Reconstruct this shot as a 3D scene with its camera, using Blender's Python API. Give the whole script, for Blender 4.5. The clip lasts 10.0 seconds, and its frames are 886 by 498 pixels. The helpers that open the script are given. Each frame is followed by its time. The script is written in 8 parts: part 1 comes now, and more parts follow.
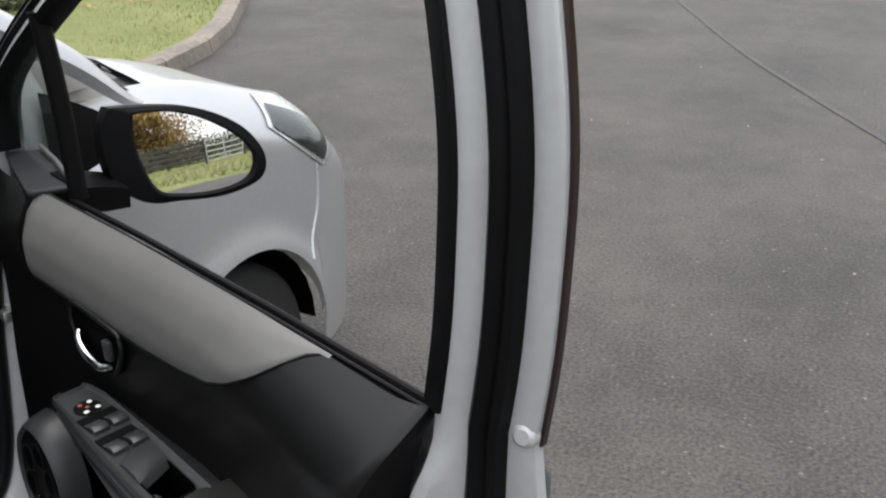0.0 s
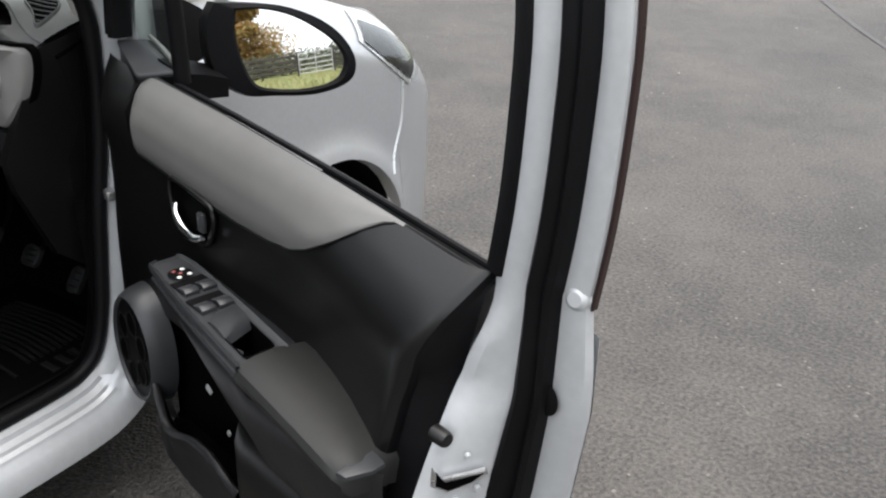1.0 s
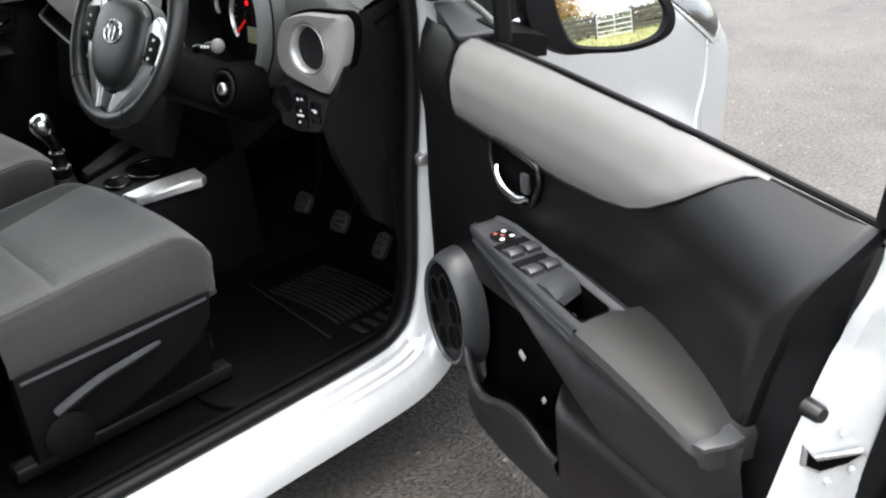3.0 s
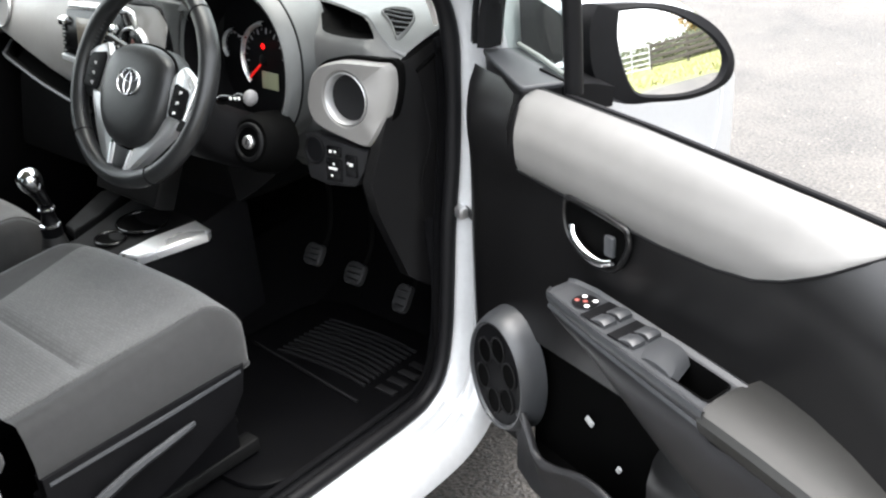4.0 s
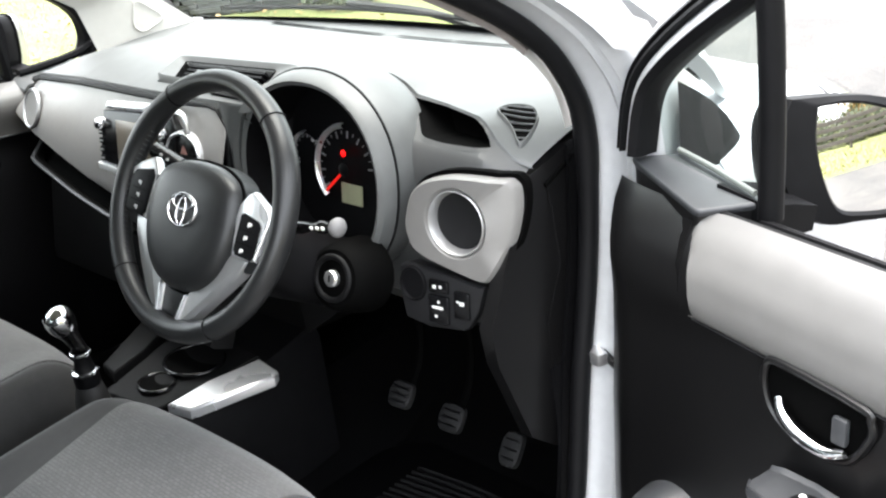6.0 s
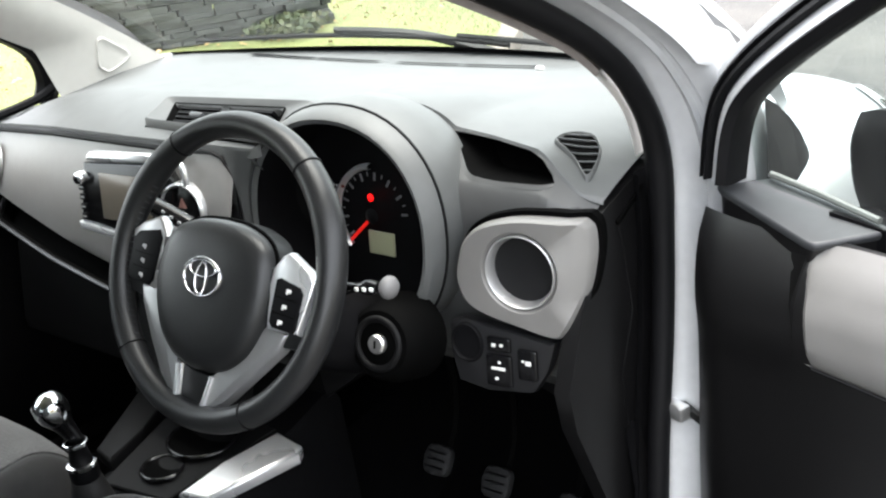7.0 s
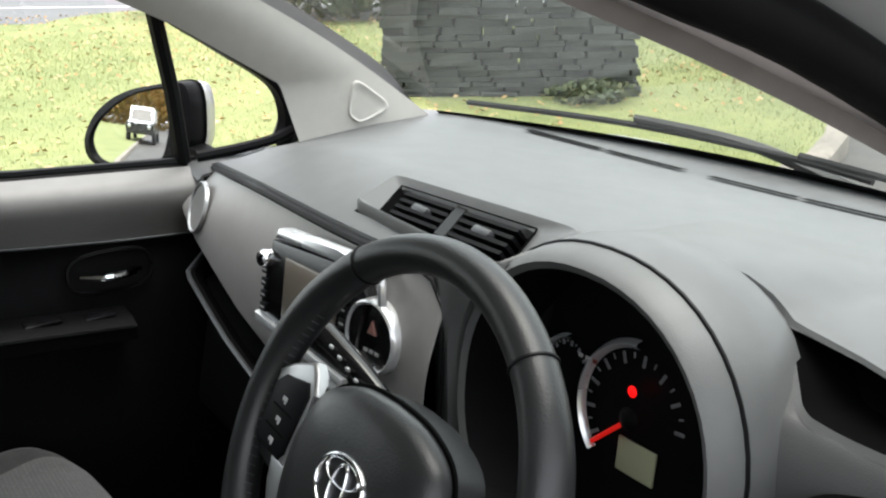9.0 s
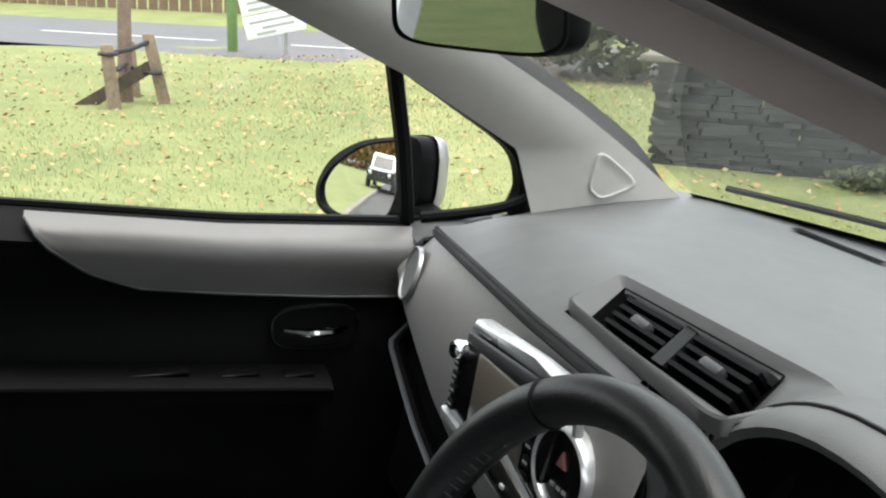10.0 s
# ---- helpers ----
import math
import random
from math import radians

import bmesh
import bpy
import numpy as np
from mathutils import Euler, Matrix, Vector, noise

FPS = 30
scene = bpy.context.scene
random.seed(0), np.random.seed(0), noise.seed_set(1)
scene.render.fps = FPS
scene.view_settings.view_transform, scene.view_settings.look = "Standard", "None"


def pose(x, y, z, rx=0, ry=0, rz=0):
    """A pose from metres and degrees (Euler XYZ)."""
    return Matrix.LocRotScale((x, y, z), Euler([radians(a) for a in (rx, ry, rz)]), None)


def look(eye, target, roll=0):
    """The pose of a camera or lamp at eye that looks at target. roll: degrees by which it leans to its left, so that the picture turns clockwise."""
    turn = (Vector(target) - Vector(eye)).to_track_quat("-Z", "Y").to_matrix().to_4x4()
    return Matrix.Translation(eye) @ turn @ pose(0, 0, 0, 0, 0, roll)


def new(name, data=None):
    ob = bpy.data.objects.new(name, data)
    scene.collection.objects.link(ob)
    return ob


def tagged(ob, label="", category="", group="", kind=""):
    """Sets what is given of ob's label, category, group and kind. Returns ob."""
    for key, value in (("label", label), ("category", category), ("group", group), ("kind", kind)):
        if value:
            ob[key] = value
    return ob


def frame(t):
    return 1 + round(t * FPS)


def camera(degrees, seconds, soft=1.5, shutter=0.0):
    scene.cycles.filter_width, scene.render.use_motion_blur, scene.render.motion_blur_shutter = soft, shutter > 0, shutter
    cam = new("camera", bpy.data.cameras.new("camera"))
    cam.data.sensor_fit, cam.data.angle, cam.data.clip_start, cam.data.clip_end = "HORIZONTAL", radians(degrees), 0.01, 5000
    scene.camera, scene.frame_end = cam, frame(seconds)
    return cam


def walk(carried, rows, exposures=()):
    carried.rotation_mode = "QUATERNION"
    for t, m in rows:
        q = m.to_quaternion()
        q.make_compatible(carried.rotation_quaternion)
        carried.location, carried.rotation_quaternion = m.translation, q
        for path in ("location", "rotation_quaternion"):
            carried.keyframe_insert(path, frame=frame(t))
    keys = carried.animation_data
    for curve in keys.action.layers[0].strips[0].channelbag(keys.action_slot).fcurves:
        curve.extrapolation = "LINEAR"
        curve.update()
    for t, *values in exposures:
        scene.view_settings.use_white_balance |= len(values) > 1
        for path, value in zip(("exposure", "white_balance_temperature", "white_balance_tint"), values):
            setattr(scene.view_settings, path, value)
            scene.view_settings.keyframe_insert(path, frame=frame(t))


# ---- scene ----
cam = camera(47.9, 10.0, 2.2)
PATH = [
    (0, (2.228, -0.644, 1.5), (1.353, 0.964, 0.694), -0.5),
    (0.5, (2.28, -0.692, 1.483), (1.288, 0.826, 0.64), -0.8),
    (1, (2.302, -0.748, 1.447), (1.312, 0.75, 0.567), 1.4),
    (1.5, (2.284, -0.765, 1.416), (1.262, 0.713, 0.537), -2.8),
    (2, (2.251, -0.743, 1.407), (1.041, 0.579, 0.519), -5.3),
    (2.5, (2.221, -0.748, 1.391), (0.903, 0.456, 0.489), -5.4),
    (2.7, (2.214, -0.767, 1.39), (0.863, 0.401, 0.49), -5.2),
    (3.8, (1.921, -0.87, 1.439), (0.676, 0.398, 0.522), -3.8),
    (4, (1.866, -0.886, 1.444), (0.663, 0.434, 0.544), -3.7),
    (4.5, (1.759, -0.898, 1.439), (0.573, 0.473, 0.594), -3.4),
    (5, (1.672, -0.85, 1.425), (0.441, 0.477, 0.576), -4.5),
    (5.5, (1.565, -0.748, 1.416), (0.306, 0.567, 0.59), -5.0),
    (5.7, (1.54, -0.707, 1.419), (0.251, 0.594, 0.615), -5.4),
    (7, (1.253, -0.628, 1.397), (0.056, 0.778, 0.63), -7.8),
    (7.5, (1.199, -0.535, 1.395), (-0.107, 0.795, 0.668), -6.1),
    (8, (1.15, -0.442, 1.403), (-0.333, 0.692, 0.687), -3.4),
    (8.5, (1.052, -0.359, 1.373), (-0.48, 0.736, 0.7), -2.8),
    (9, (0.919, -0.284, 1.348), (-0.661, 0.777, 0.732), -1.0),
    (9.5, (0.833, -0.206, 1.34), (-0.859, 0.691, 0.765), 0.2),
    (10, (0.78, -0.162, 1.344), (-1.049, 0.461, 0.829), 2.0),
]
walk(cam, [(t, look(eye, target, roll)) for t, eye, target, roll in PATH],
     exposures=[(0.0, 0.70), (0.5, 0.84), (1.0, 1.12), (1.5, 1.42), (2.0, 1.8), (2.5, 1.95), (4.0, 2.7), (5.0, 2.85), (5.5, 2.9), (7.0, 2.5), (8.0, 2.15), (9.0, 1.85), (10.0, 1.5)])

# ---- world and light: overcast daylight ----
world = bpy.data.worlds.new("overcast_sky")
scene.world = world
world.use_nodes = True
wn, wl = world.node_tree.nodes, world.node_tree.links
sky = wn.new("ShaderNodeTexSky")
sky.sky_type = "NISHITA"
sky.sun_disc = False
sky.sun_elevation, sky.sun_rotation = radians(80), radians(293)
sky.air_density, sky.dust_density, sky.ozone_density = 1.0, 6.0, 1.0
haze = wn.new("ShaderNodeMixRGB")
haze.inputs[0].default_value = 0.72
haze.inputs[2].default_value = (7.2, 7.4, 7.6, 1)
wl.new(sky.outputs[0], haze.inputs[1])
bg = wn["Background"]
wl.new(haze.outputs[0], bg.inputs[0])
bg.inputs[1].default_value = 0.15
sun = new("sun", bpy.data.lights.new("sun", "SUN"))
sun.data.energy, sun.data.angle, sun.data.color = 1.6, radians(55), (1.0, 0.975, 0.95)
sun.matrix_world = look((1.3, 0.5, 8), (0, 0, 0))


# ---- materials ----
def nodes_of(name):
    m = bpy.data.materials.new(name)
    m.use_nodes = True
    nt = m.node_tree
    return m, nt, nt.nodes["Principled BSDF"]


def surface(name, rgb, rough=0.5, metal=0.0, vary=0.12, scale=30.0, bump=0.0, bump_scale=400.0, coat=0.0, spec=0.5,
            wear=0.0, sheen=0.0, rough_vary=0.06):
    """A plain material with two scales of variation in colour and gloss, and a fine relief."""
    m, nt, b = nodes_of(name)
    tc = nt.nodes.new("ShaderNodeTexCoord")
    n1, n2 = nt.nodes.new("ShaderNodeTexNoise"), nt.nodes.new("ShaderNodeTexNoise")
    n1.inputs["Scale"].default_value, n1.inputs["Detail"].default_value = scale, 6
    n2.inputs["Scale"].default_value, n2.inputs["Detail"].default_value = scale / 9, 3
    for n in (n1, n2):
        nt.links.new(tc.outputs["Object"], n.inputs["Vector"])
    mix = nt.nodes.new("ShaderNodeMath")
    mix.operation = "MULTIPLY_ADD"
    nt.links.new(n1.outputs[0], mix.inputs[0])
    mix.inputs[1].default_value = 0.5
    half = nt.nodes.new("ShaderNodeMath")
    half.operation = "MULTIPLY"
    half.inputs[1].default_value = 0.5
    nt.links.new(n2.outputs[0], half.inputs[0])
    nt.links.new(half.outputs[0], mix.inputs[2])
    ramp = nt.nodes.new("ShaderNodeValToRGB")
    lo = [max(0, c * (1 - vary)) for c in rgb]
    hi = [min(1, c * (1 + vary)) for c in rgb]
    ramp.color_ramp.elements[0].position, ramp.color_ramp.elements[1].position = 0.35, 0.65
    ramp.color_ramp.elements[0].color, ramp.color_ramp.elements[1].color = (*lo, 1), (*hi, 1)
    nt.links.new(mix.outputs[0], ramp.inputs[0])
    nt.links.new(ramp.outputs[0], b.inputs["Base Color"])
    rr = nt.nodes.new("ShaderNodeMapRange")
    rr.inputs[1].default_value, rr.inputs[2].default_value = 0.3, 0.7
    rr.inputs[3].default_value, rr.inputs[4].default_value = max(0.02, rough - rough_vary), min(1, rough + rough_vary)
    nt.links.new(n2.outputs[0], rr.inputs[0])
    nt.links.new(rr.outputs[0], b.inputs["Roughness"])
    b.inputs["Metallic"].default_value = metal
    b.inputs["Coat Weight"].default_value = coat
    b.inputs["Coat Roughness"].default_value = 0.06
    b.inputs["Specular IOR Level"].default_value = spec
    b.inputs["Sheen Weight"].default_value = sheen
    if bump:
        nb = nt.nodes.new("ShaderNodeTexNoise")
        nb.inputs["Scale"].default_value, nb.inputs["Detail"].default_value = bump_scale, 3
        nt.links.new(tc.outputs["Object"], nb.inputs["Vector"])
        bp = nt.nodes.new("ShaderNodeBump")
        bp.inputs["Strength"].default_value, bp.inputs["Distance"].default_value = bump, 0.4 / bump_scale
        nt.links.new(nb.outputs[0], bp.inputs["Height"])
        nt.links.new(bp.outputs[0], b.inputs["Normal"])
    return m


def glowing(name, rgb, strength):
    m, nt, b = nodes_of(name)
    b.inputs["Base Color"].default_value = (*[c * 0.4 for c in rgb], 1)
    b.inputs["Emission Color"].default_value = (*rgb, 1)
    b.inputs["Emission Strength"].default_value = strength
    return m


def clear_glass(name, tint=(0.93, 0.97, 0.95), film=0.0, rough=0.0):
    """Thin pane: it lets light straight through, and mirrors by Fresnel; film is a thin haze of dust on it."""
    m, nt, b = nodes_of(name)
    nt.nodes.remove(b)
    out = nt.nodes["Material Output"]
    tr, gl, mx, lw = (nt.nodes.new(k) for k in ("ShaderNodeBsdfTransparent", "ShaderNodeBsdfGlossy", "ShaderNodeMixShader", "ShaderNodeLayerWeight"))
    lw.inputs[0].default_value = 0.5
    pw, fr = nt.nodes.new("ShaderNodeMath"), nt.nodes.new("ShaderNodeMath")
    pw.operation, pw.inputs[1].default_value = "POWER", 5.0
    fr.operation, fr.inputs[1].default_value, fr.inputs[2].default_value = "MULTIPLY_ADD", 0.85, 0.06
    nt.links.new(lw.outputs["Facing"], pw.inputs[0])
    nt.links.new(pw.outputs[0], fr.inputs[0])
    tr.inputs[0].default_value = (*tint, 1)
    gl.inputs["Roughness"].default_value = rough
    nt.links.new(fr.outputs[0], mx.inputs[0])
    nt.links.new(tr.outputs[0], mx.inputs[1])
    nt.links.new(gl.outputs[0], mx.inputs[2])
    last = mx
    if film:
        df, m2 = nt.nodes.new("ShaderNodeBsdfDiffuse"), nt.nodes.new("ShaderNodeMixShader")
        no, mr = nt.nodes.new("ShaderNodeTexNoise"), nt.nodes.new("ShaderNodeMapRange")
        no.inputs["Scale"].default_value, no.inputs["Detail"].default_value = 9, 5
        tc = nt.nodes.new("ShaderNodeTexCoord")
        nt.links.new(tc.outputs["Object"], no.inputs["Vector"])
        mr.inputs[1].default_value, mr.inputs[2].default_value = 0.3, 0.75
        mr.inputs[3].default_value, mr.inputs[4].default_value = film * 0.6, film * 1.5
        nt.links.new(no.outputs[0], mr.inputs[0])
        df.inputs[0].default_value = (0.75, 0.77, 0.76, 1)
        nt.links.new(mr.outputs[0], m2.inputs[0])
        nt.links.new(mx.outputs[0], m2.inputs[1])
        nt.links.new(df.outputs[0], m2.inputs[2])
        last = m2
    nt.links.new(last.outputs[0], out.inputs[0])
    return m


PAINT = surface("silver_paint", (0.43, 0.44, 0.455), 0.34, 0.5, 0.05, 900, 0.03, 1500, coat=0.5)
PAINT_IN = surface("silver_paint_inside", (0.50, 0.51, 0.52), 0.40, 0.32, 0.06, 60, 0.02, 900, coat=0.3)
BLACK = surface("black_plastic", (0.0035, 0.0035, 0.004), 0.55, 0, 0.2, 40, 0.25, 900, spec=0.09)
BLACK_SMOOTH = surface("black_gloss", (0.005, 0.005, 0.0055), 0.18, 0, 0.15, 30)
DASH = surface("dashboard_grain", (0.074, 0.077, 0.077), 0.50, 0, 0.12, 25, 0.35, 700)
DASH_LOW = surface("fascia_grain", (0.052, 0.053, 0.053), 0.50, 0, 0.12, 25, 0.35, 700)
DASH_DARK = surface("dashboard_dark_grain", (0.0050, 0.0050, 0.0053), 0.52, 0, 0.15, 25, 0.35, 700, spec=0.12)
# near black: shade of hollows, gaps and hidden parts put into a colour
SHADE_BLACK = surface("shade_black", (0.0012, 0.0012, 0.0012), 0.7, spec=0.03)
DOOR_BLACK = surface("door_trim_black", (0.0032, 0.0031, 0.0033), 0.34, 0, 0.15, 25, 0.35, 700, spec=0.5)
# lighter copy of the door black, holding light from above on the bulge
ARM_LOW = surface("lightened_black_plastic", (0.0135, 0.0135, 0.0145), 0.42, 0, 0.12, 25, 0.3, 700, spec=0.3)
TRIM = surface("warm_grey_trim", (0.155, 0.151, 0.145), 0.46, 0.15, 0.06, 30, 0.25, 800)
SATIN = surface("satin_silver", (0.42, 0.42, 0.42), 0.36, 0.75, 0.05, 60, 0.05, 900)
PANEL_GREY = surface("pearl_grey_panel", (0.215, 0.208, 0.200), 0.40, 0.15, 0.05, 60, 0.05, 900)
BRIGHT = surface("bright_silver_plastic", (0.72, 0.73, 0.74), 0.28, 0.7, 0.03, 60)
CHROME = surface("chrome", (0.85, 0.86, 0.88), 0.07, 1.0, 0.02, 30, rough_vary=0.03)
MIRROR = surface("mirror_silver", (0.90, 0.91, 0.91), 0.015, 1.0, 0.0, 10, rough_vary=0.0)
RUBBER = surface("rubber", (0.0035, 0.0035, 0.004), 0.5, 0, 0.2, 40, 0.1, 300, spec=0.14)
LEATHER = surface("wheel_leather", (0.012, 0.0125, 0.013), 0.38, 0, 0.15, 60, 0.3, 500, spec=0.42)
SEAL_CLOTH = surface("seal_cloth_lip", (0.150, 0.134, 0.125), 0.9, 0, 0.12, 60, 0.4, 900, spec=0.2)
PILLAR = surface("pale_pillar_trim", (0.52, 0.50, 0.47), 0.6, 0, 0.04, 40, 0.2, 900)
HEADLINER = surface("pale_headliner", (0.48, 0.47, 0.44), 0.9, 0, 0.05, 60, 0.3, 700)
SEAT_SIDE = surface("dark_grey_seat_cloth", (0.0105, 0.0105, 0.0105), 0.85, 0, 0.2, 500, 0.5, 1200, sheen=0.12)
# black carpet and mat rubber, darkened further to hold the footwell's shade
CARPET = surface("shaded_black_carpet", (0.0018, 0.0018, 0.002), 0.95, 0, 0.3, 300, 0.6, 600, spec=0.03)
MAT_RUBBER = surface("shaded_mat_rubber", (0.0024, 0.0024, 0.0027), 0.45, 0, 0.2, 60, 0.1, 300, spec=0.06)
PEDAL = surface("grey_pedal_rubber", (0.014, 0.014, 0.0145), 0.6, 0, 0.2, 80, 0.3, 500, spec=0.2)
DARK_STEEL = surface("dark_steel", (0.04, 0.04, 0.04), 0.4, 0.9, 0.1, 80)
STEEL = surface("zinc_steel", (0.60, 0.60, 0.60), 0.3, 0.9, 0.1, 80)
ARMREST = surface("armrest_grey_vinyl", (0.0085, 0.0086, 0.0079), 0.6, 0, 0.1, 60, 0.4, 700)
SWITCH = surface("switch_panel_grey", (0.030, 0.0315, 0.034), 0.42, 0, 0.1, 60, 0.2, 700)
WHITE_MARK = surface("white_marking", (0.75, 0.75, 0.73), 0.5, 0, 0.02, 20)
RED_MARK = surface("red_marking", (0.20, 0.035, 0.025), 0.5, 0, 0.05, 20)
DIAL_MARK = surface("dial_marking", (0.14, 0.14, 0.145), 0.5, 0, 0.02, 20)
GREY_MARK = surface("grey_marking", (0.35, 0.35, 0.35), 0.5, 0, 0.02, 20)
SCREEN = surface("screen_brown_grey", (0.16, 0.14, 0.115), 0.15, 0, 0.03, 10)
LCD = surface("lcd_olive", (0.30, 0.31, 0.20), 0.3, 0, 0.03, 10)
HAZARD_RED = surface("hazard_red_plastic", (0.26, 0.13, 0.11), 0.3, 0, 0.05, 10)
GLASS = clear_glass("car_glass", film=0.0)
WINDSCREEN = clear_glass("windscreen_glass", (0.84, 0.89, 0.85), film=0.07)
QUARTER = clear_glass("quarter_light_glass", (0.74, 0.81, 0.78), film=0.02)
TINTED = clear_glass("tinted_rear_glass", (0.22, 0.25, 0.24))
RED_LENS = surface("red_lamp_lens", (0.30, 0.012, 0.012), 0.12, 0, 0.1, 20, coat=0.4)
LAMP_GLASS = clear_glass("lamp_glass", (0.95, 0.97, 0.97))
RED_LAMP = glowing("red_warning_lamp", (1.0, 0.004, 0.004), 0.45)
# red needle colour with a faint emission added
RED_NEEDLE = glowing("red_needle_glow", (1.0, 0.015, 0.008), 0.10)
TYRE = surface("tyre_rubber", (0.018, 0.018, 0.018), 0.8, 0, 0.2, 60, 0.3, 200)
ALLOY = surface("wheel_alloy", (0.16, 0.16, 0.165), 0.35, 0.8, 0.05, 60)
CONCRETE = surface("kerb_concrete", (0.20, 0.175, 0.15), 0.9, 0, 0.3, 25, 0.6, 120)
STAKE_WOOD = surface("stake_wood", (0.22, 0.165, 0.115), 0.85, 0, 0.3, 30, 0.5, 120)
BARK = surface("young_bark", (0.20, 0.14, 0.11), 0.9, 0, 0.3, 30, 0.5, 90)
STRAP = surface("black_strap", (0.02, 0.018, 0.02), 0.6)
SIGN_WHITE = surface("sign_white", (0.80, 0.80, 0.79), 0.5, 0, 0.03, 12)
SIGN_GREEN = surface("green_post_paint", (0.12, 0.20, 0.06), 0.5, 0, 0.15, 30)
LINE_WHITE = surface("road_line_white", (0.75, 0.75, 0.73), 0.7, 0, 0.08, 40)
FENCE_WOOD = surface("weathered_fence_wood", (0.060, 0.051, 0.044), 0.85, 0, 0.3, 20, 0.4, 80)
BROWN_FENCE = surface("brown_board_fence", (0.20, 0.13, 0.08), 0.85, 0, 0.3, 20, 0.4, 80)
GATE_STEEL = surface("galvanised_gate", (0.50, 0.50, 0.51), 0.45, 0.7, 0.1, 30)
SLATE = surface("dark_slate", (0.030, 0.033, 0.028), 0.75, 0, 0.45, 12, 0.6, 60)
CAP_STONE = surface("cap_stone", (0.19, 0.17, 0.14), 0.8, 0, 0.25, 12, 0.5, 60)
VAN_WHITE = surface("white_car_paint", (0.75, 0.76, 0.77), 0.3, 0, 0.03, 20, coat=0.4)


def leafy(name, a, b2, c):
    """Foliage or grass whose colour changes from piece to piece."""
    m, nt, b = nodes_of(name)
    g = nt.nodes.new("ShaderNodeNewGeometry")
    ramp = nt.nodes.new("ShaderNodeValToRGB")
    ramp.color_ramp.elements[0].color, ramp.color_ramp.elements[1].color = (*a, 1), (*c, 1)
    ramp.color_ramp.elements.new(0.5).color = (*b2, 1)
    nt.links.new(g.outputs["Random Per Island"], ramp.inputs[0])
    nt.links.new(ramp.outputs[0], b.inputs["Base Color"])
    b.inputs["Roughness"].default_value = 0.7
    return m


GRASS_BLADE = leafy("grass_blades", (0.155, 0.190, 0.060), (0.205, 0.228, 0.082), (0.275, 0.258, 0.115))
LEAF_LITTER = leafy("fallen_leaves", (0.28, 0.14, 0.05), (0.36, 0.23, 0.09), (0.42, 0.31, 0.17))
LEAF_AUTUMN = leafy("autumn_leaves", (0.24, 0.12, 0.03), (0.32, 0.19, 0.05), (0.16, 0.15, 0.05))
LEAF_DARK = leafy("dark_leaves", (0.03, 0.045, 0.018), (0.05, 0.065, 0.025), (0.085, 0.085, 0.035))
DRY_GRASS = leafy("dry_grass", (0.22, 0.19, 0.07), (0.28, 0.25, 0.10), (0.18, 0.20, 0.06))


def ground_material(name, rgb, rgb2, rgb3, rough, fine, bump, grain=0.42, low=0.35, high=0.68):
    """Ground with stones or tufts of a few colours, patches of a larger size and a relief."""
    m, nt, b = nodes_of(name)
    tc = nt.nodes.new("ShaderNodeTexCoord")
    big, mid, small = (nt.nodes.new("ShaderNodeTexNoise") for _ in range(3))
    for n, s, d in ((big, 1.3, 5), (mid, 7.0, 5), (small, fine, 3)):
        n.inputs["Scale"].default_value, n.inputs["Detail"].default_value = s, d
        nt.links.new(tc.outputs["Object"], n.inputs["Vector"])
    vor = nt.nodes.new("ShaderNodeTexVoronoi")
    vor.inputs["Scale"].default_value = fine * 1.4
    nt.links.new(tc.outputs["Object"], vor.inputs["Vector"])
    r1 = nt.nodes.new("ShaderNodeValToRGB")
    r1.color_ramp.elements[0].color, r1.color_ramp.elements[1].color = (*rgb, 1), (*rgb2, 1)
    r1.color_ramp.elements[0].position, r1.color_ramp.elements[1].position = low, high
    add = nt.nodes.new("ShaderNodeMath")
    add.operation = "MULTIPLY_ADD"
    add.inputs[1].default_value = grain
    nt.links.new(small.outputs[0], add.inputs[0])
    sc = nt.nodes.new("ShaderNodeMath")
    sc.operation = "MULTIPLY_ADD"
    sc.inputs[1].default_value = 0.40
    nt.links.new(big.outputs[0], sc.inputs[0])
    sc2 = nt.nodes.new("ShaderNodeMath")
    sc2.operation = "MULTIPLY"
    sc2.inputs[1].default_value = 0.18
    nt.links.new(mid.outputs[0], sc2.inputs[0])
    nt.links.new(sc2.outputs[0], sc.inputs[2])
    nt.links.new(sc.outputs[0], add.inputs[2])
    nt.links.new(add.outputs[0], r1.inputs[0])
    spots = nt.nodes.new("ShaderNodeMapRange")
    spots.inputs[1].default_value, spots.inputs[2].default_value = 0.93, 1.0
    nt.links.new(vor.outputs["Color"], spots.inputs[0])
    mx = nt.nodes.new("ShaderNodeMixRGB")
    mx.inputs[2].default_value = (*rgb3, 1)
    nt.links.new(spots.outputs[0], mx.inputs[0])
    nt.links.new(r1.outputs[0], mx.inputs[1])
    nt.links.new(mx.outputs[0], b.inputs["Base Color"])
    b.inputs["Roughness"].default_value = rough
    bp = nt.nodes.new("ShaderNodeBump")
    bp.inputs["Strength"].default_value, bp.inputs["Distance"].default_value = bump, 0.012
    nt.links.new(vor.outputs["Distance"], bp.inputs["Height"])
    nt.links.new(bp.outputs[0], b.inputs["Normal"])
    return m


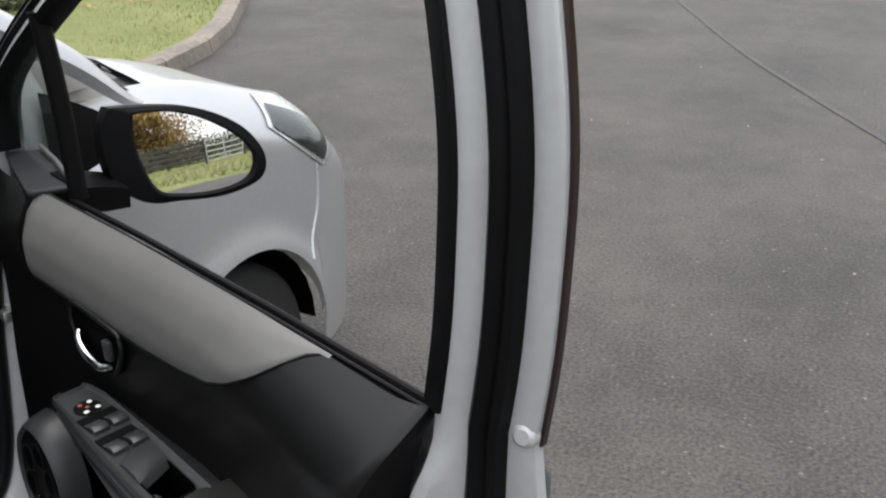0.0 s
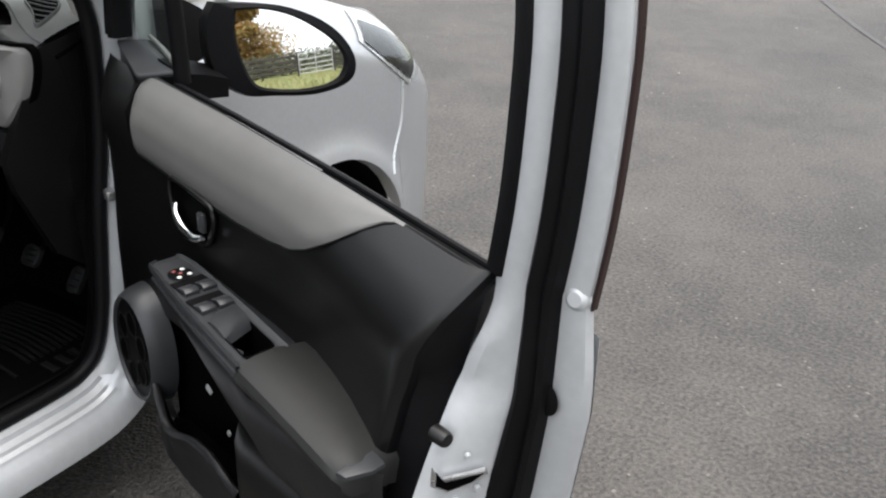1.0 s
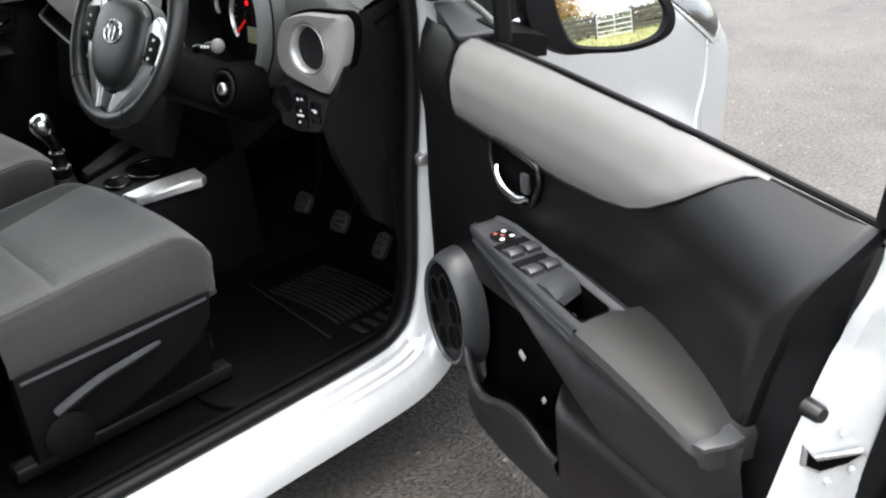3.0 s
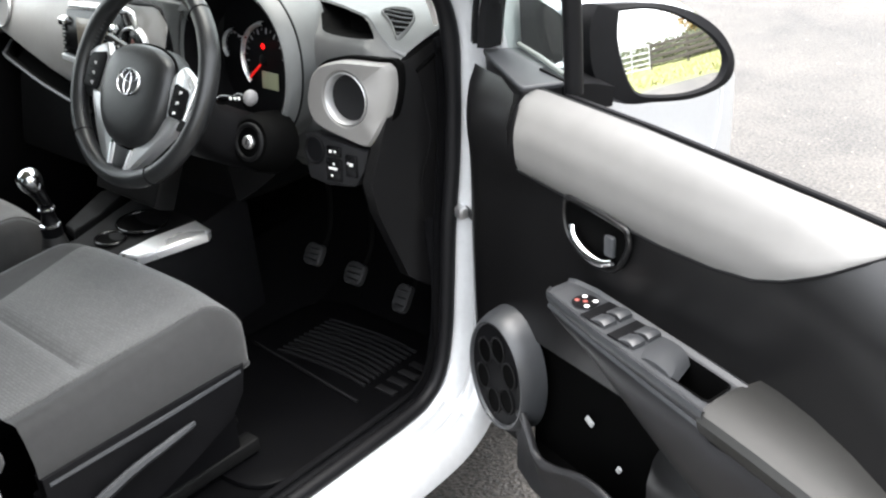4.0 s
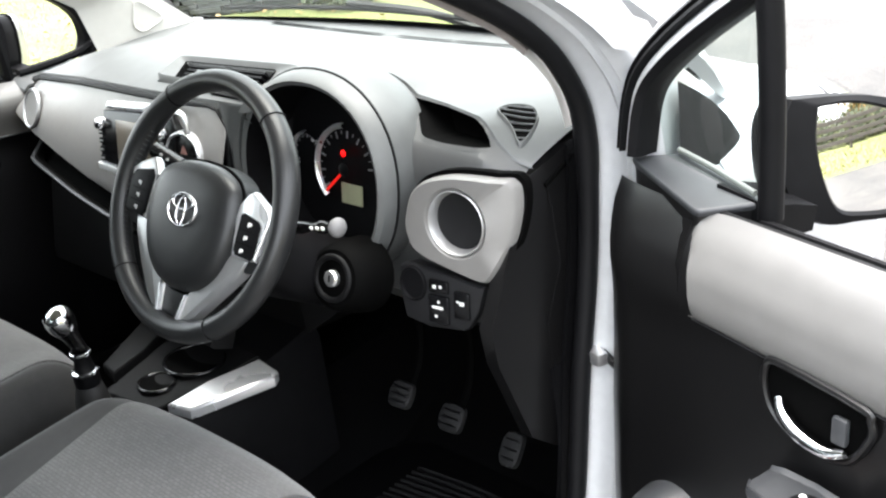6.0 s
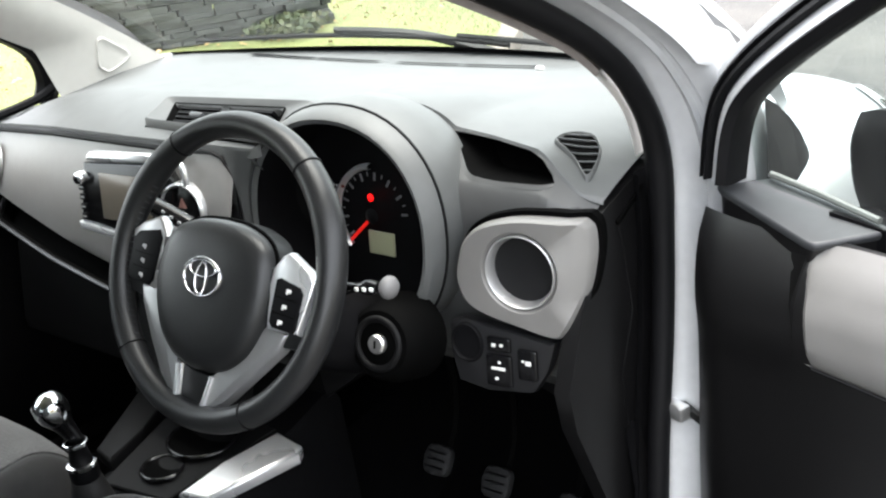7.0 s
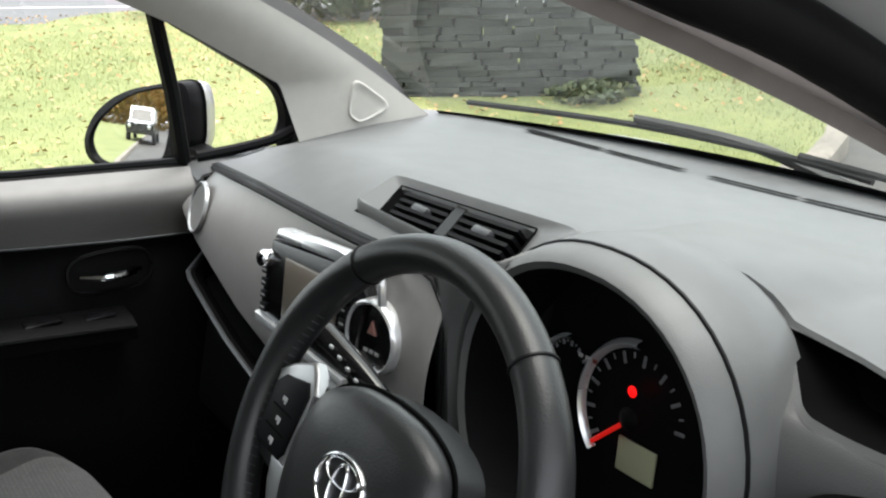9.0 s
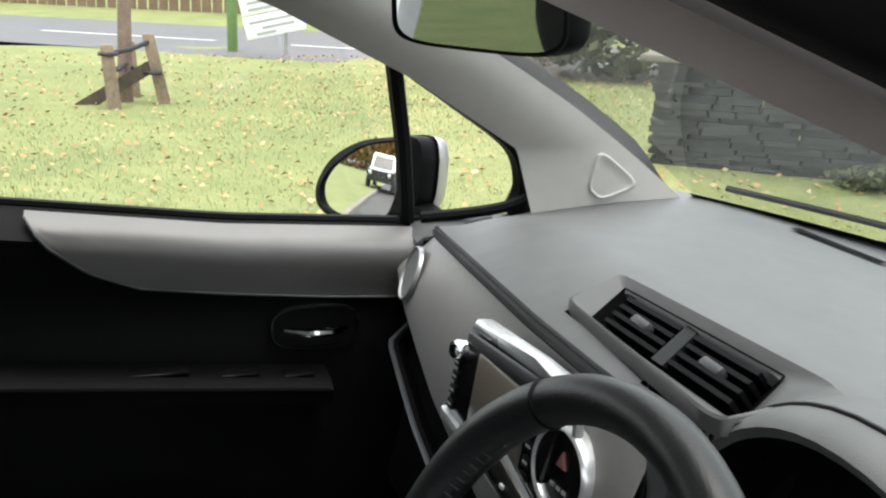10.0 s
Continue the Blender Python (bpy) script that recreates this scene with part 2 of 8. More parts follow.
ASPHALT = ground_material("worn_asphalt", (0.011, 0.0098, 0.0088), (0.080, 0.071, 0.062), (0.25, 0.22, 0.19), 0.62, 85, 0.45, 0.80, 0.54, 0.84)
ROAD_GREY = ground_material("grey_road", (0.085, 0.082, 0.085), (0.115, 0.112, 0.116), (0.15, 0.145, 0.145), 0.8, 40, 0.3)
TURF = ground_material("turf", (0.119, 0.145, 0.048), (0.238, 0.247, 0.092), (0.32, 0.23, 0.11), 0.95, 40, 0.8)


def seat_weave():
    """Mid grey seat cloth with a small woven check."""
    m, nt, b = nodes_of("grey_check_seat_cloth")
    tc = nt.nodes.new("ShaderNodeTexCoord")
    mp = nt.nodes.new("ShaderNodeMapping")
    mp.inputs["Scale"].default_value = (1, 1, 1)
    nt.links.new(tc.outputs["Object"], mp.inputs[0])
    ck = nt.nodes.new("ShaderNodeTexBrick")
    ck.inputs["Scale"].default_value = 42
    ck.inputs["Color1"].default_value = (0.066, 0.064, 0.060, 1)
    ck.inputs["Color2"].default_value = (0.050, 0.0485, 0.0455, 1)
    ck.inputs["Mortar"].default_value = (0.036, 0.035, 0.033, 1)
    ck.inputs["Mortar Size"].default_value = 0.035
    nt.links.new(mp.outputs[0], ck.inputs[0])
    no = nt.nodes.new("ShaderNodeTexNoise")
    no.inputs["Scale"].default_value, no.inputs["Detail"].default_value = 700, 3
    nt.links.new(tc.outputs["Object"], no.inputs["Vector"])
    mx = nt.nodes.new("ShaderNodeMixRGB")
    mx.blend_type = "OVERLAY"
    mx.inputs[0].default_value = 0.6
    nt.links.new(ck.outputs[0], mx.inputs[1])
    nt.links.new(no.outputs["Color"], mx.inputs[2])
    hs = nt.nodes.new("ShaderNodeHueSaturation")
    hs.inputs["Saturation"].default_value = 0.25
    nt.links.new(mx.outputs[0], hs.inputs["Color"])
    nt.links.new(hs.outputs[0], b.inputs["Base Color"])
    b.inputs["Roughness"].default_value = 0.9
    b.inputs["Sheen Weight"].default_value = 0.2
    bp = nt.nodes.new("ShaderNodeBump")
    bp.inputs["Strength"].default_value, bp.inputs["Distance"].default_value = 0.5, 0.001
    nt.links.new(no.outputs[0], bp.inputs["Height"])
    nt.links.new(bp.outputs[0], b.inputs["Normal"])
    return m


SEAT_CLOTH = seat_weave()


# ---- mesh helpers ----
def thing(name, label, category, m=None, group="", kind=""):
    ob = new(name)
    ob.empty_display_size = 0.05
    if m is not None:
        ob.matrix_world = m
    return tagged(ob, label, category, group, kind)


def mesh_of(name, bm, material, sharp=38.0):
    bmesh.ops.remove_doubles(bm, verts=bm.verts, dist=1e-6)
    bmesh.ops.recalc_face_normals(bm, faces=bm.faces)
    me = bpy.data.meshes.new(name)
    bm.to_mesh(me)
    bm.free()
    me.materials.append(material)
    me.polygons.foreach_set("use_smooth", [True] * len(me.polygons))
    me.set_sharp_from_angle(angle=radians(sharp))
    return me


def part(name, bm, material, parent, label="", sharp=38.0):
    ob = new(name, mesh_of(name, bm, material, sharp))
    if parent is not None:
        ob.parent = parent
    if label:
        ob["label"] = label
    return ob


def alone(name, bm, material, label, category, kind="", group="", sharp=38.0):
    return tagged(new(name, mesh_of(name, bm, material, sharp)), label, category, group, kind)


def grid(bm, rows, loop_u=False, loop_v=False):
    """A sheet through rows of points."""
    vs = [[bm.verts.new(p) for p in r] for r in rows]
    nu, nv = len(vs), len(vs[0])
    for i in range(nu if loop_u else nu - 1):
        for j in range(nv if loop_v else nv - 1):
            q = [vs[i][j], vs[(i + 1) % nu][j], vs[(i + 1) % nu][(j + 1) % nv], vs[i][(j + 1) % nv]]
            try:
                bm.faces.new(q)
            except ValueError:
                pass
    return vs


def loft(bm, rings, caps=True):
    """A closed skin over rings of points of equal count."""
    vs = grid(bm, rings, loop_v=True)
    if caps:
        bm.faces.new(vs[0][::-1])
        bm.faces.new(vs[-1])
    return vs


def tube(bm, pts, r, seg=10, caps=True, loop=False, flat=1.0):
    """A round rod along points; r is a number or one for each point; flat squeezes it along its second axis."""
    pts = [Vector(p) for p in pts]
    n = len(pts)
    rr = r if isinstance(r, (list, tuple)) else [r] * n
    rings, side = [], None
    for i, p in enumerate(pts):
        if loop:
            d = (pts[(i + 1) % n] - pts[i - 1]).normalized()
        else:
            d = (pts[min(i + 1, n - 1)] - pts[max(i - 1, 0)]).normalized()
        if side is None:
            side = d.orthogonal().normalized()
        side = (side - d * side.dot(d)).normalized()
        up = d.cross(side)
        rings.append([p + rr[i] * (side * math.cos(a) + up * flat * math.sin(a)) for a in [2 * math.pi * k / seg for k in range(seg)]])
    if loop:
        grid(bm, rings, loop_u=True, loop_v=True)
    else:
        loft(bm, rings, caps)


def box(bm, size, at=(0, 0, 0), m=None, bevel=0.0, seg=2):
    r = bmesh.ops.create_cube(bm, size=1.0)
    vs = r["verts"]
    bmesh.ops.scale(bm, vec=size, verts=vs)
    if bevel:
        es = list({e for v in vs for e in v.link_edges})
        out = bmesh.ops.bevel(bm, geom=es, offset=bevel, segments=seg, affect="EDGES", profile=0.5)
        vs = list({v for f in out["faces"] for v in f.verts} | {v for v in vs if v.is_valid})
        seen, stack = set(vs), list(vs)
        while stack:
            v = stack.pop()
            for e in v.link_edges:
                o = e.other_vert(v)
                if o not in seen:
                    seen.add(o)
                    stack.append(o)
        vs = list(seen)
    mm = Matrix.Translation(at) @ (m.to_4x4() if m is not None else Matrix())
    bmesh.ops.transform(bm, matrix=mm, verts=vs)
    return vs


def prism(bm, poly, depth, m, bevel=0.0, seg=2):
    """A slab with the outline poly in the xy plane of m, thick from 0 to depth along its z."""
    n = len(poly)
    a = [bm.verts.new(m @ Vector((x, y, 0))) for x, y in poly]
    b = [bm.verts.new(m @ Vector((x, y, depth))) for x, y in poly]
    fs = [bm.faces.new(a[::-1]), bm.faces.new(b)]
    for i in range(n):
        fs.append(bm.faces.new((a[i], a[(i + 1) % n], b[(i + 1) % n], b[i])))
    if bevel:
        top = [e for e in fs[1].edges]
        bmesh.ops.bevel(bm, geom=top, offset=bevel, segments=seg, affect="EDGES", profile=0.5)


def ring_poly(rx, ry, n=32, p=2.0, cx=0.0, cy=0.0):
    """Points round a superellipse."""
    out = []
    for k in range(n):
        a = 2 * math.pi * k / n
        c, s = math.cos(a), math.sin(a)
        out.append((cx + rx * math.copysign(abs(c) ** (2 / p), c), cy + ry * math.copysign(abs(s) ** (2 / p), s)))
    return out


def smooth_line(pts, n=40):
    """Points at even steps along a Catmull-Rom curve."""
    pts = [Vector(p) for p in pts]
    out, m = [], len(pts)
    for k in range(n):
        u = k / (n - 1) * (m - 1)
        i = min(int(u), m - 2)
        f = u - i
        p0, p1, p2, p3 = pts[max(i - 1, 0)], pts[i], pts[i + 1], pts[min(i + 2, m - 1)]
        out.append(0.5 * (2 * p1 + (p2 - p0) * f + (2 * p0 - 5 * p1 + 4 * p2 - p3) * f * f + (3 * p1 - p0 - 3 * p2 + p3) * f ** 3))
    return out


def lerp(pts, u):
    """The value at u of a piecewise line through (u, value) pairs."""
    if u <= pts[0][0]:
        return pts[0][1]
    for (a, va), (b, vb) in zip(pts, pts[1:]):
        if u <= b:
            return va + (vb - va) * (u - a) / (b - a)
    return pts[-1][1]


def rounded(q, n=9, r=0.16):
    """A closed outline with rounded corners."""
    out = []
    for i in range(len(q)):
        p0, p1, p2 = Vector(q[i - 1]), Vector(q[i]), Vector(q[(i + 1) % len(q)])
        a, b = p1.lerp(p0, r), p1.lerp(p2, r)
        for k in range(n):
            f = k / (n - 1)
            out.append(a.lerp(p1, f).lerp(p1.lerp(b, f), f))
    return out


def facing(at, normal, up=(0, 0, 1)):
    """A frame whose z points along normal and whose y is near up."""
    z = Vector(normal).normalized()
    x = Vector(up).cross(z).normalized()
    y = z.cross(x)
    m = Matrix((x, y, z)).transposed().to_4x4()
    m.translation = Vector(at)
    return m


def disc_ring(bm, m, r_out, r_in, depth, seg=40, round_off=0.0, sx=1.0, sy=1.0):
    """A ring with a rounded top, in the frame m."""
    w = (r_out - r_in) / 2
    rc = (r_out + r_in) / 2
    rows = []
    for k in range(seg):
        a = 2 * math.pi * k / seg
        row = []
        for j in range(9):
            b = math.pi * j / 8
            r = rc + w * math.cos(b)
            row.append(m @ Vector((r * math.cos(a) * sx, r * math.sin(a) * sy, depth * math.sin(b))))
        rows.append(row)
    grid(bm, rows, loop_u=True)


def disc(bm, m, r, z=0.0, dome=0.0, seg=32, sx=1.0, sy=1.0, rows=4):
    rings = [[m @ Vector((r * i / rows * math.cos(2 * math.pi * k / seg) * sx, r * i / rows * math.sin(2 * math.pi * k / seg) * sy,
                          z + dome * (1 - (i / rows) ** 2))) for k in range(seg)] for i in range(1, rows + 1)]
    vs = grid(bm, rings, loop_v=True)
    c = bm.verts.new(m @ Vector((0, 0, z + dome)))
    for k in range(seg):
        bm.faces.new((c, vs[0][k], vs[0][(k + 1) % seg]))


def knob_shape(bm, m, profile, seg=24):
    """A turned shape: profile is a list of (radius, height) along the z of m."""
    rings = [[m @ Vector((r * math.cos(2 * math.pi * k / seg), r * math.sin(2 * math.pi * k / seg), h)) for k in range(seg)] for r, h in profile]
    loft(bm, rings)


def bowed_glass(bm, m, outline, radius, rows=8):
    """A slightly domed mirror glass with the given outline, in the frame m."""
    rings = []
    for i in range(1, rows + 1):
        f = i / rows
        rings.append([m @ Vector((x * f, y * f, -((x * f) ** 2 + (y * f) ** 2) / (2 * radius))) for x, y in outline])
    vs = grid(bm, rings, loop_v=True)
    c = bm.verts.new(m @ Vector((0, 0, 0)))
    n = len(outline)
    for k in range(n):
        bm.faces.new((c, vs[0][k], vs[0][(k + 1) % n]))

# ---- ground: asphalt apron, kerb, grass verge, road beyond ----
bm = bmesh.new()
grid(bm, [[(x, y, 0) for y in (-900, -60, -20, -8, 0, 8, 20, 60, 900)] for x in (-900, -60, -20, -8, 0, 8, 20, 60, 900)])
alone("ground", bm, ASPHALT, "worn brown-grey asphalt with small stones", "asphalt", "structure")

# the kerb line bends round in front of the car and runs back along its passenger side
KERB = [(-2.10, -60), (-2.10, -20), (-2.10, -6), (-2.10, 0), (-2.10, 2.5), (-2.14, 3.6), (-2.28, 4.3), (-2.60, 5.0), (-3.10, 5.75), (-3.9, 6.9), (-5.2, 8.6), (-8.0, 12.0), (-14, 18), (-30, 32)]
kerb_line = smooth_line([(x, y, 0) for x, y in KERB], 240)
bm = bmesh.new()
rows = []
for p in kerb_line:
    rows.append([(p.x - 0.12, p.y - 0.06, 0.105)] + [(p.x - 0.12 + (-48 - p.x) * f, p.y - 0.06, 0.105 + 0.05 * math.sin(min(1, f * 8) * 1.5) + 0.03 * noise.noise((p.x * f * 0.3, p.y * 0.3, f * 9))) for f in (0.03, 0.08, 0.15, 0.25, 0.32)])
grid(bm, rows)
turf = alone("grass_verge", bm, TURF, "mown green grass verge strewn with leaves", "grass", "structure")

kerb = thing("kerb", "low concrete kerb stones edging the grass", "kerb", kind="structure")
acc = 0.0
cuts = [kerb_line[0]]
for a, b in zip(kerb_line, kerb_line[1:]):
    acc += (b - a).length
    if acc > 0.62 and -12 < b.y < 16:
        cuts.append(b)
        acc = 0
for a, b in zip(cuts, cuts[1:]):
    if (b - a).length > 1.2:
        k = int((b - a).length / 0.9)
        seq = [a.lerp(b, i / k) for i in range(k + 1)] if a.y > -12 else [a, b]
    else:
        seq = [a, b]
    for p, q in zip(seq, seq[1:]):
        d = (q - p).normalized()
        nrm = Vector((-d.y, d.x, 0))
        bm = bmesh.new()
        g = 0.006
        prof = [(-0.13, -0.05), (-0.13, 0.108), (-0.03, 0.112), (0.0, 0.095), (0.015, 0.0), (0.015, -0.05)]
        ends = []
        for e, s in ((p, g), (q, -g)):
            ends.append([e + d * s - nrm * -o + Vector((0, 0, z)) for o, z in [(-a2, z2) for a2, z2 in prof]])
        loft(bm, ends)
        part("kerb_stone", bm, CONCRETE, kerb)

# the public road beyond the verge
bm = bmesh.new()
road_dir = Vector((0.62, 0.785, 0)).normalized()


def road_point(along, across, z):
    base = Vector((-19.2, 0.0, 0))
    side = Vector((-road_dir.y, road_dir.x, 0))
    return base + road_dir * along + side * across + Vector((0, 0, z))


grid(bm, [[road_point(u, v, 0.16) for v in (-2.4, 0, 2.6, 5.4)] for u in range(-80, 81, 4)])
alone("road", bm, ROAD_GREY, "grey tarmac road beyond the grass", "road", "structure")
bm = bmesh.new()
grid(bm, [[road_point(u, v, 0.13 + 0.05 * (v - 5.4)) for v in (5.4, 6.5, 8, 14, 40)] for u in range(-80, 81, 5)])
alone("far_verge", bm, TURF, "grass strip on the far side of the road", "grass", "structure")
for a, b in ((-30, -26), (-22, -18), (-14, -10), (-8.6, -4.6), (-2.2, 1.8), (3.4, 7.4), (9, 13), (15, 19)):
    bm = bmesh.new()
    grid(bm, [[road_point(u, v, 0.166) for v in (0.55, 0.67)] for u in (a, b)])
    alone("road_line", bm, LINE_WHITE, "white painted dash on the road", "road marking", "structure", group="road markings")

# a tarred seam in the asphalt
bm = bmesh.new()
seam = smooth_line([(-0.13, 7.9, 0.004), (0.80, 6.19, 0.004), (1.49, 5.1, 0.004), (1.9, 4.49, 0.004), (2.6, 3.4, 0.004), (3.4, 2.0, 0.004)], 40)
grid(bm, [[p + Vector((-0.02 - 0.008 * noise.noise(p * 7), 0, 0)), p + Vector((0.02 + 0.008 * noise.noise(p * 5), 0, 0))] for p in seam])
SEAM = surface("tar_seam", (0.045, 0.042, 0.042), 0.6, 0, 0.2, 30, 0.3, 200)
alone("asphalt_seam", bm, SEAM, "dark tarred seam across the asphalt", "seam", "structure")

# loose stones and leaf scraps on the asphalt
rnd = random.Random(3)
vs, fs = [], []
for _ in range(1800):
    x, y, s = rnd.uniform(-1.5, 5.0), rnd.uniform(0.8, 8.5), rnd.uniform(0.0018, 0.0048) * (2.2 if rnd.random() < 0.06 else 1)
    b0 = len(vs)
    a0 = rnd.uniform(0, 6)
    vs += [(x + s * math.cos(a0 + k * 1.57), y + s * math.sin(a0 + k * 1.57), 0.001) for k in range(4)] + [(x, y, s * 0.9)]
    fs += [(b0 + k, b0 + (k + 1) % 4, b0 + 4) for k in range(4)]
me = bpy.data.meshes.new("loose_gravel")
me.from_pydata(vs, [], fs)
me.materials.append(leafy("gravel_mix", (0.05, 0.045, 0.04), (0.18, 0.16, 0.14), (0.30, 0.27, 0.24)))
tagged(new("loose_gravel", me), "small loose stones scattered on the asphalt", "gravel", "", "stuff")

# grass blades and fallen leaves on the verge
def inside_verge(x, y):
    for a, b in zip(KERB, KERB[1:]):
        if a[1] <= y <= b[1]:
            return x < a[0] + (b[0] - a[0]) * (y - a[1]) / (b[1] - a[1]) - 0.16
    return False


def scatter(name, count, box_xy, size, material, label, category, flat, seed, falloff=0.0, base=0.10):
    r = random.Random(seed)
    v, f = [], []
    for _ in range(count):
        x = box_xy[0] + (box_xy[1] - box_xy[0]) * r.random() ** (1 + falloff)
        y = r.uniform(box_xy[2], box_xy[3])
        if not inside_verge(x, y):
            continue
        h, a = r.uniform(*size), r.uniform(0, 6.28)
        c, s = math.cos(a), math.sin(a)
        d = min(1.0, (-2.2 - x) / 45)
        z = base + 0.05 * math.sin(min(1, d * 8) * 1.5)
        i = len(v)
        if flat:
            t1, t2 = r.uniform(-0.3, 0.6), r.uniform(-0.3, 0.6)
            z += 0.025
            v += [(x, y, z), (x + h * c, y + h * s, z + h * t1), (x + h * (c - s) * 0.7, y + h * (s + c) * 0.7, z + h * 0.5), (x - h * s, y + h * c, z + h * t2)]
            f.append((i, i + 1, i + 2, i + 3))
        else:
            w = h * 0.13
            lx, ly = r.uniform(-0.5, 0.5) * h, r.uniform(-0.5, 0.5) * h
            v += [(x - w * c, y - w * s, z - 0.01), (x + w * c, y + w * s, z - 0.01), (x + lx, y + ly, z + h)]
            f.append((i, i + 1, i + 2))
    m2 = bpy.data.meshes.new(name)
    m2.from_pydata(v, [], f)
    m2.materials.append(material)
    return tagged(new(name, m2), label, category, "", "stuff")


scatter("grass_blades", 95000, (-2.2, -12, -3.5, 9), (0.014, 0.034), GRASS_BLADE, "short green and yellowing grass blades", "grass", False, 5, 0.3)
scatter("fallen_leaves", 4200, (-3.5, -15, -3.5, 7), (0.014, 0.042), LEAF_LITTER, "brown and orange fallen leaves on grass", "leaves", True, 6, 0.0)

# ---- the car's body shell ----
car = thing("hatchback", "silver small hatchback parked on asphalt, driver's door open", "car")


def mirrored(rows):
    return [[(-p[0], p[1], p[2]) for p in r] for r in rows]


# front wing, right and left, with the wheel arch
AXLE_Y, AXLE_Z, ARCH_R = 0.940, 0.292, 0.292


def wing_top(y):
    return lerp([(0.5, 0.972), (0.85, 0.968), (0.95, 0.957), (1.03, 0.940), (1.10, 0.918), (1.17, 0.894), (1.26, 0.862), (1.35, 0.818), (1.6, 0.66)], y)


def wing_x(y, z):
    """The wing's outer face."""
    zt = wing_top(y)
    x = 0.850 - (max(0, y - 1.22) / 0.40) ** 2 * 0.20 - 0.012 * ((z - 0.52) / 0.3) ** 2
    x -= max(0, (z - (zt - 0.13)) / 0.13) ** 2 * 0.115
    return x + 0.018 * math.exp(-((math.hypot(y - AXLE_Y, z - AXLE_Z) - ARCH_R) / 0.040) ** 2)


def wing_rows():
    cols = [0.47, 0.52, 0.58, 0.63, 0.66]
    cols += [AXLE_Y - ARCH_R * math.cos(math.pi * k / 28) for k in range(29)]
    cols += [1.28, 1.31, 1.34, 1.37, 1.40, 1.44, 1.48, 1.52, 1.56, 1.60]
    rows = []
    for y in cols:
        inside = (y - AXLE_Y) ** 2 < ARCH_R ** 2 - 1e-9
        zb = AXLE_Z + math.sqrt(max(0, ARCH_R ** 2 - (y - AXLE_Y) ** 2)) if inside else 0.20
        zt = wing_top(y)
        row = []
        for k in range(23):
            z = zb + (zt - zb) * (k / 22)
            row.append((wing_x(y, z), y, z))
        row.append((row[-1][0] - 0.018, y, zt + 0.006))
        row.append((row[-1][0] - 0.022, y, zt + 0.008))
        rows.append(row)
    return rows


for side in (1, -1):
    bm = bmesh.new()
    r = wing_rows()
    grid(bm, r if side > 0 else mirrored(r))
    bmesh.ops.solidify(bm, geom=bm.faces, thickness=0.004)
    part("front_wing", bm, PAINT, car, "silver painted front wing over the wheel")
    # dark wheel-arch liner
    bm = bmesh.new()
    rows = []
    for k in range(15):
        a = math.pi * k / 14
        y, z = AXLE_Y - 0.288 * math.cos(a), AXLE_Z + 0.288 * math.sin(a)
        rows.append([(side * 0.83, y, z), (side * 0.50, y, z)])
    grid(bm, rows)
    part("arch_liner", bm, BLACK, car)
    # wheel
    bm = bmesh.new()
    prof = [(0.18, -0.09), (0.24, -0.092), (0.262, -0.07), (0.268, -0.03), (0.268, 0.03), (0.262, 0.07), (0.24, 0.092), (0.18, 0.09)]
    m = Matrix.Translation((side * 0.73, AXLE_Y, 0.268)) @ Euler((0, radians(90 * side), 0)).to_matrix().to_4x4()
    knob_shape(bm, m, prof, 36)
    tyre = part("tyre", bm, TYRE, car, "black rubber tyre in the wheel arch")
    bm = bmesh.new()
    disc_ring(bm, m @ Matrix.Translation((0, 0, 0.08)), 0.184, 0.158, 0.015, 36)
    for k in range(9):
        a = 2 * math.pi * k / 9
        box(bm, (0.15, 0.03, 0.02), (0, 0, 0), (m @ Matrix.Translation((0.095 * math.cos(a), 0.095 * math.sin(a), 0.082)) @ Matrix.Rotation(a, 4, "Z")), 0.006)
    disc(bm, m, 0.05, 0.09, 0.01)
    part("rim", bm, ALLOY, tyre, "grey alloy rim")

# bonnet
bm = bmesh.new()
rows = []
for i in range(25):
    row = []
    for j in range(29):
        u = -1 + 2 * j / 28
        y0 = 1.06 - 0.17 * u * u
        y = y0 + (1.62 - y0) * i / 24
        half = wing_x(y, wing_top(y)) - 0.043
        crown = lerp([(0.85, 0.985), (1.0, 0.972), (1.10, 0.950), (1.2, 0.915), (1.3, 0.872), (1.5, 0.78), (1.65, 0.69)], y)
        z = crown + (wing_top(y) + 0.006 - crown) * abs(u) ** 3
        z += 0.008 * math.exp(-((abs(u) - 0.62) / 0.10) ** 2)
        row.append((u * half, y, z))
    rows.append(row)
grid(bm, rows)
bmesh.ops.solidify(bm, geom=bm.faces, thickness=0.006)
part("bonnet", bm, PAINT, car, "silver painted bonnet")

# front bumper and grille
bm = bmesh.new()
rows = []
for k in range(41):
    a = -1 + 2 * k / 40
    x = 0.725 * math.copysign(abs(a) ** 0.9, a)
    y = 1.74 - 0.29 * abs(a) ** 3.2
    rows.append([(x, y - 0.05, 0.70), (x, y - 0.01, 0.66), (x, y, 0.58), (x, y + 0.01, 0.42), (x, y, 0.30), (x, y - 0.05, 0.20)])
grid(bm, rows)
bmesh.ops.solidify(bm, geom=bm.faces, thickness=0.006)
part("front_bumper", bm, PAINT, car, "silver painted front bumper")

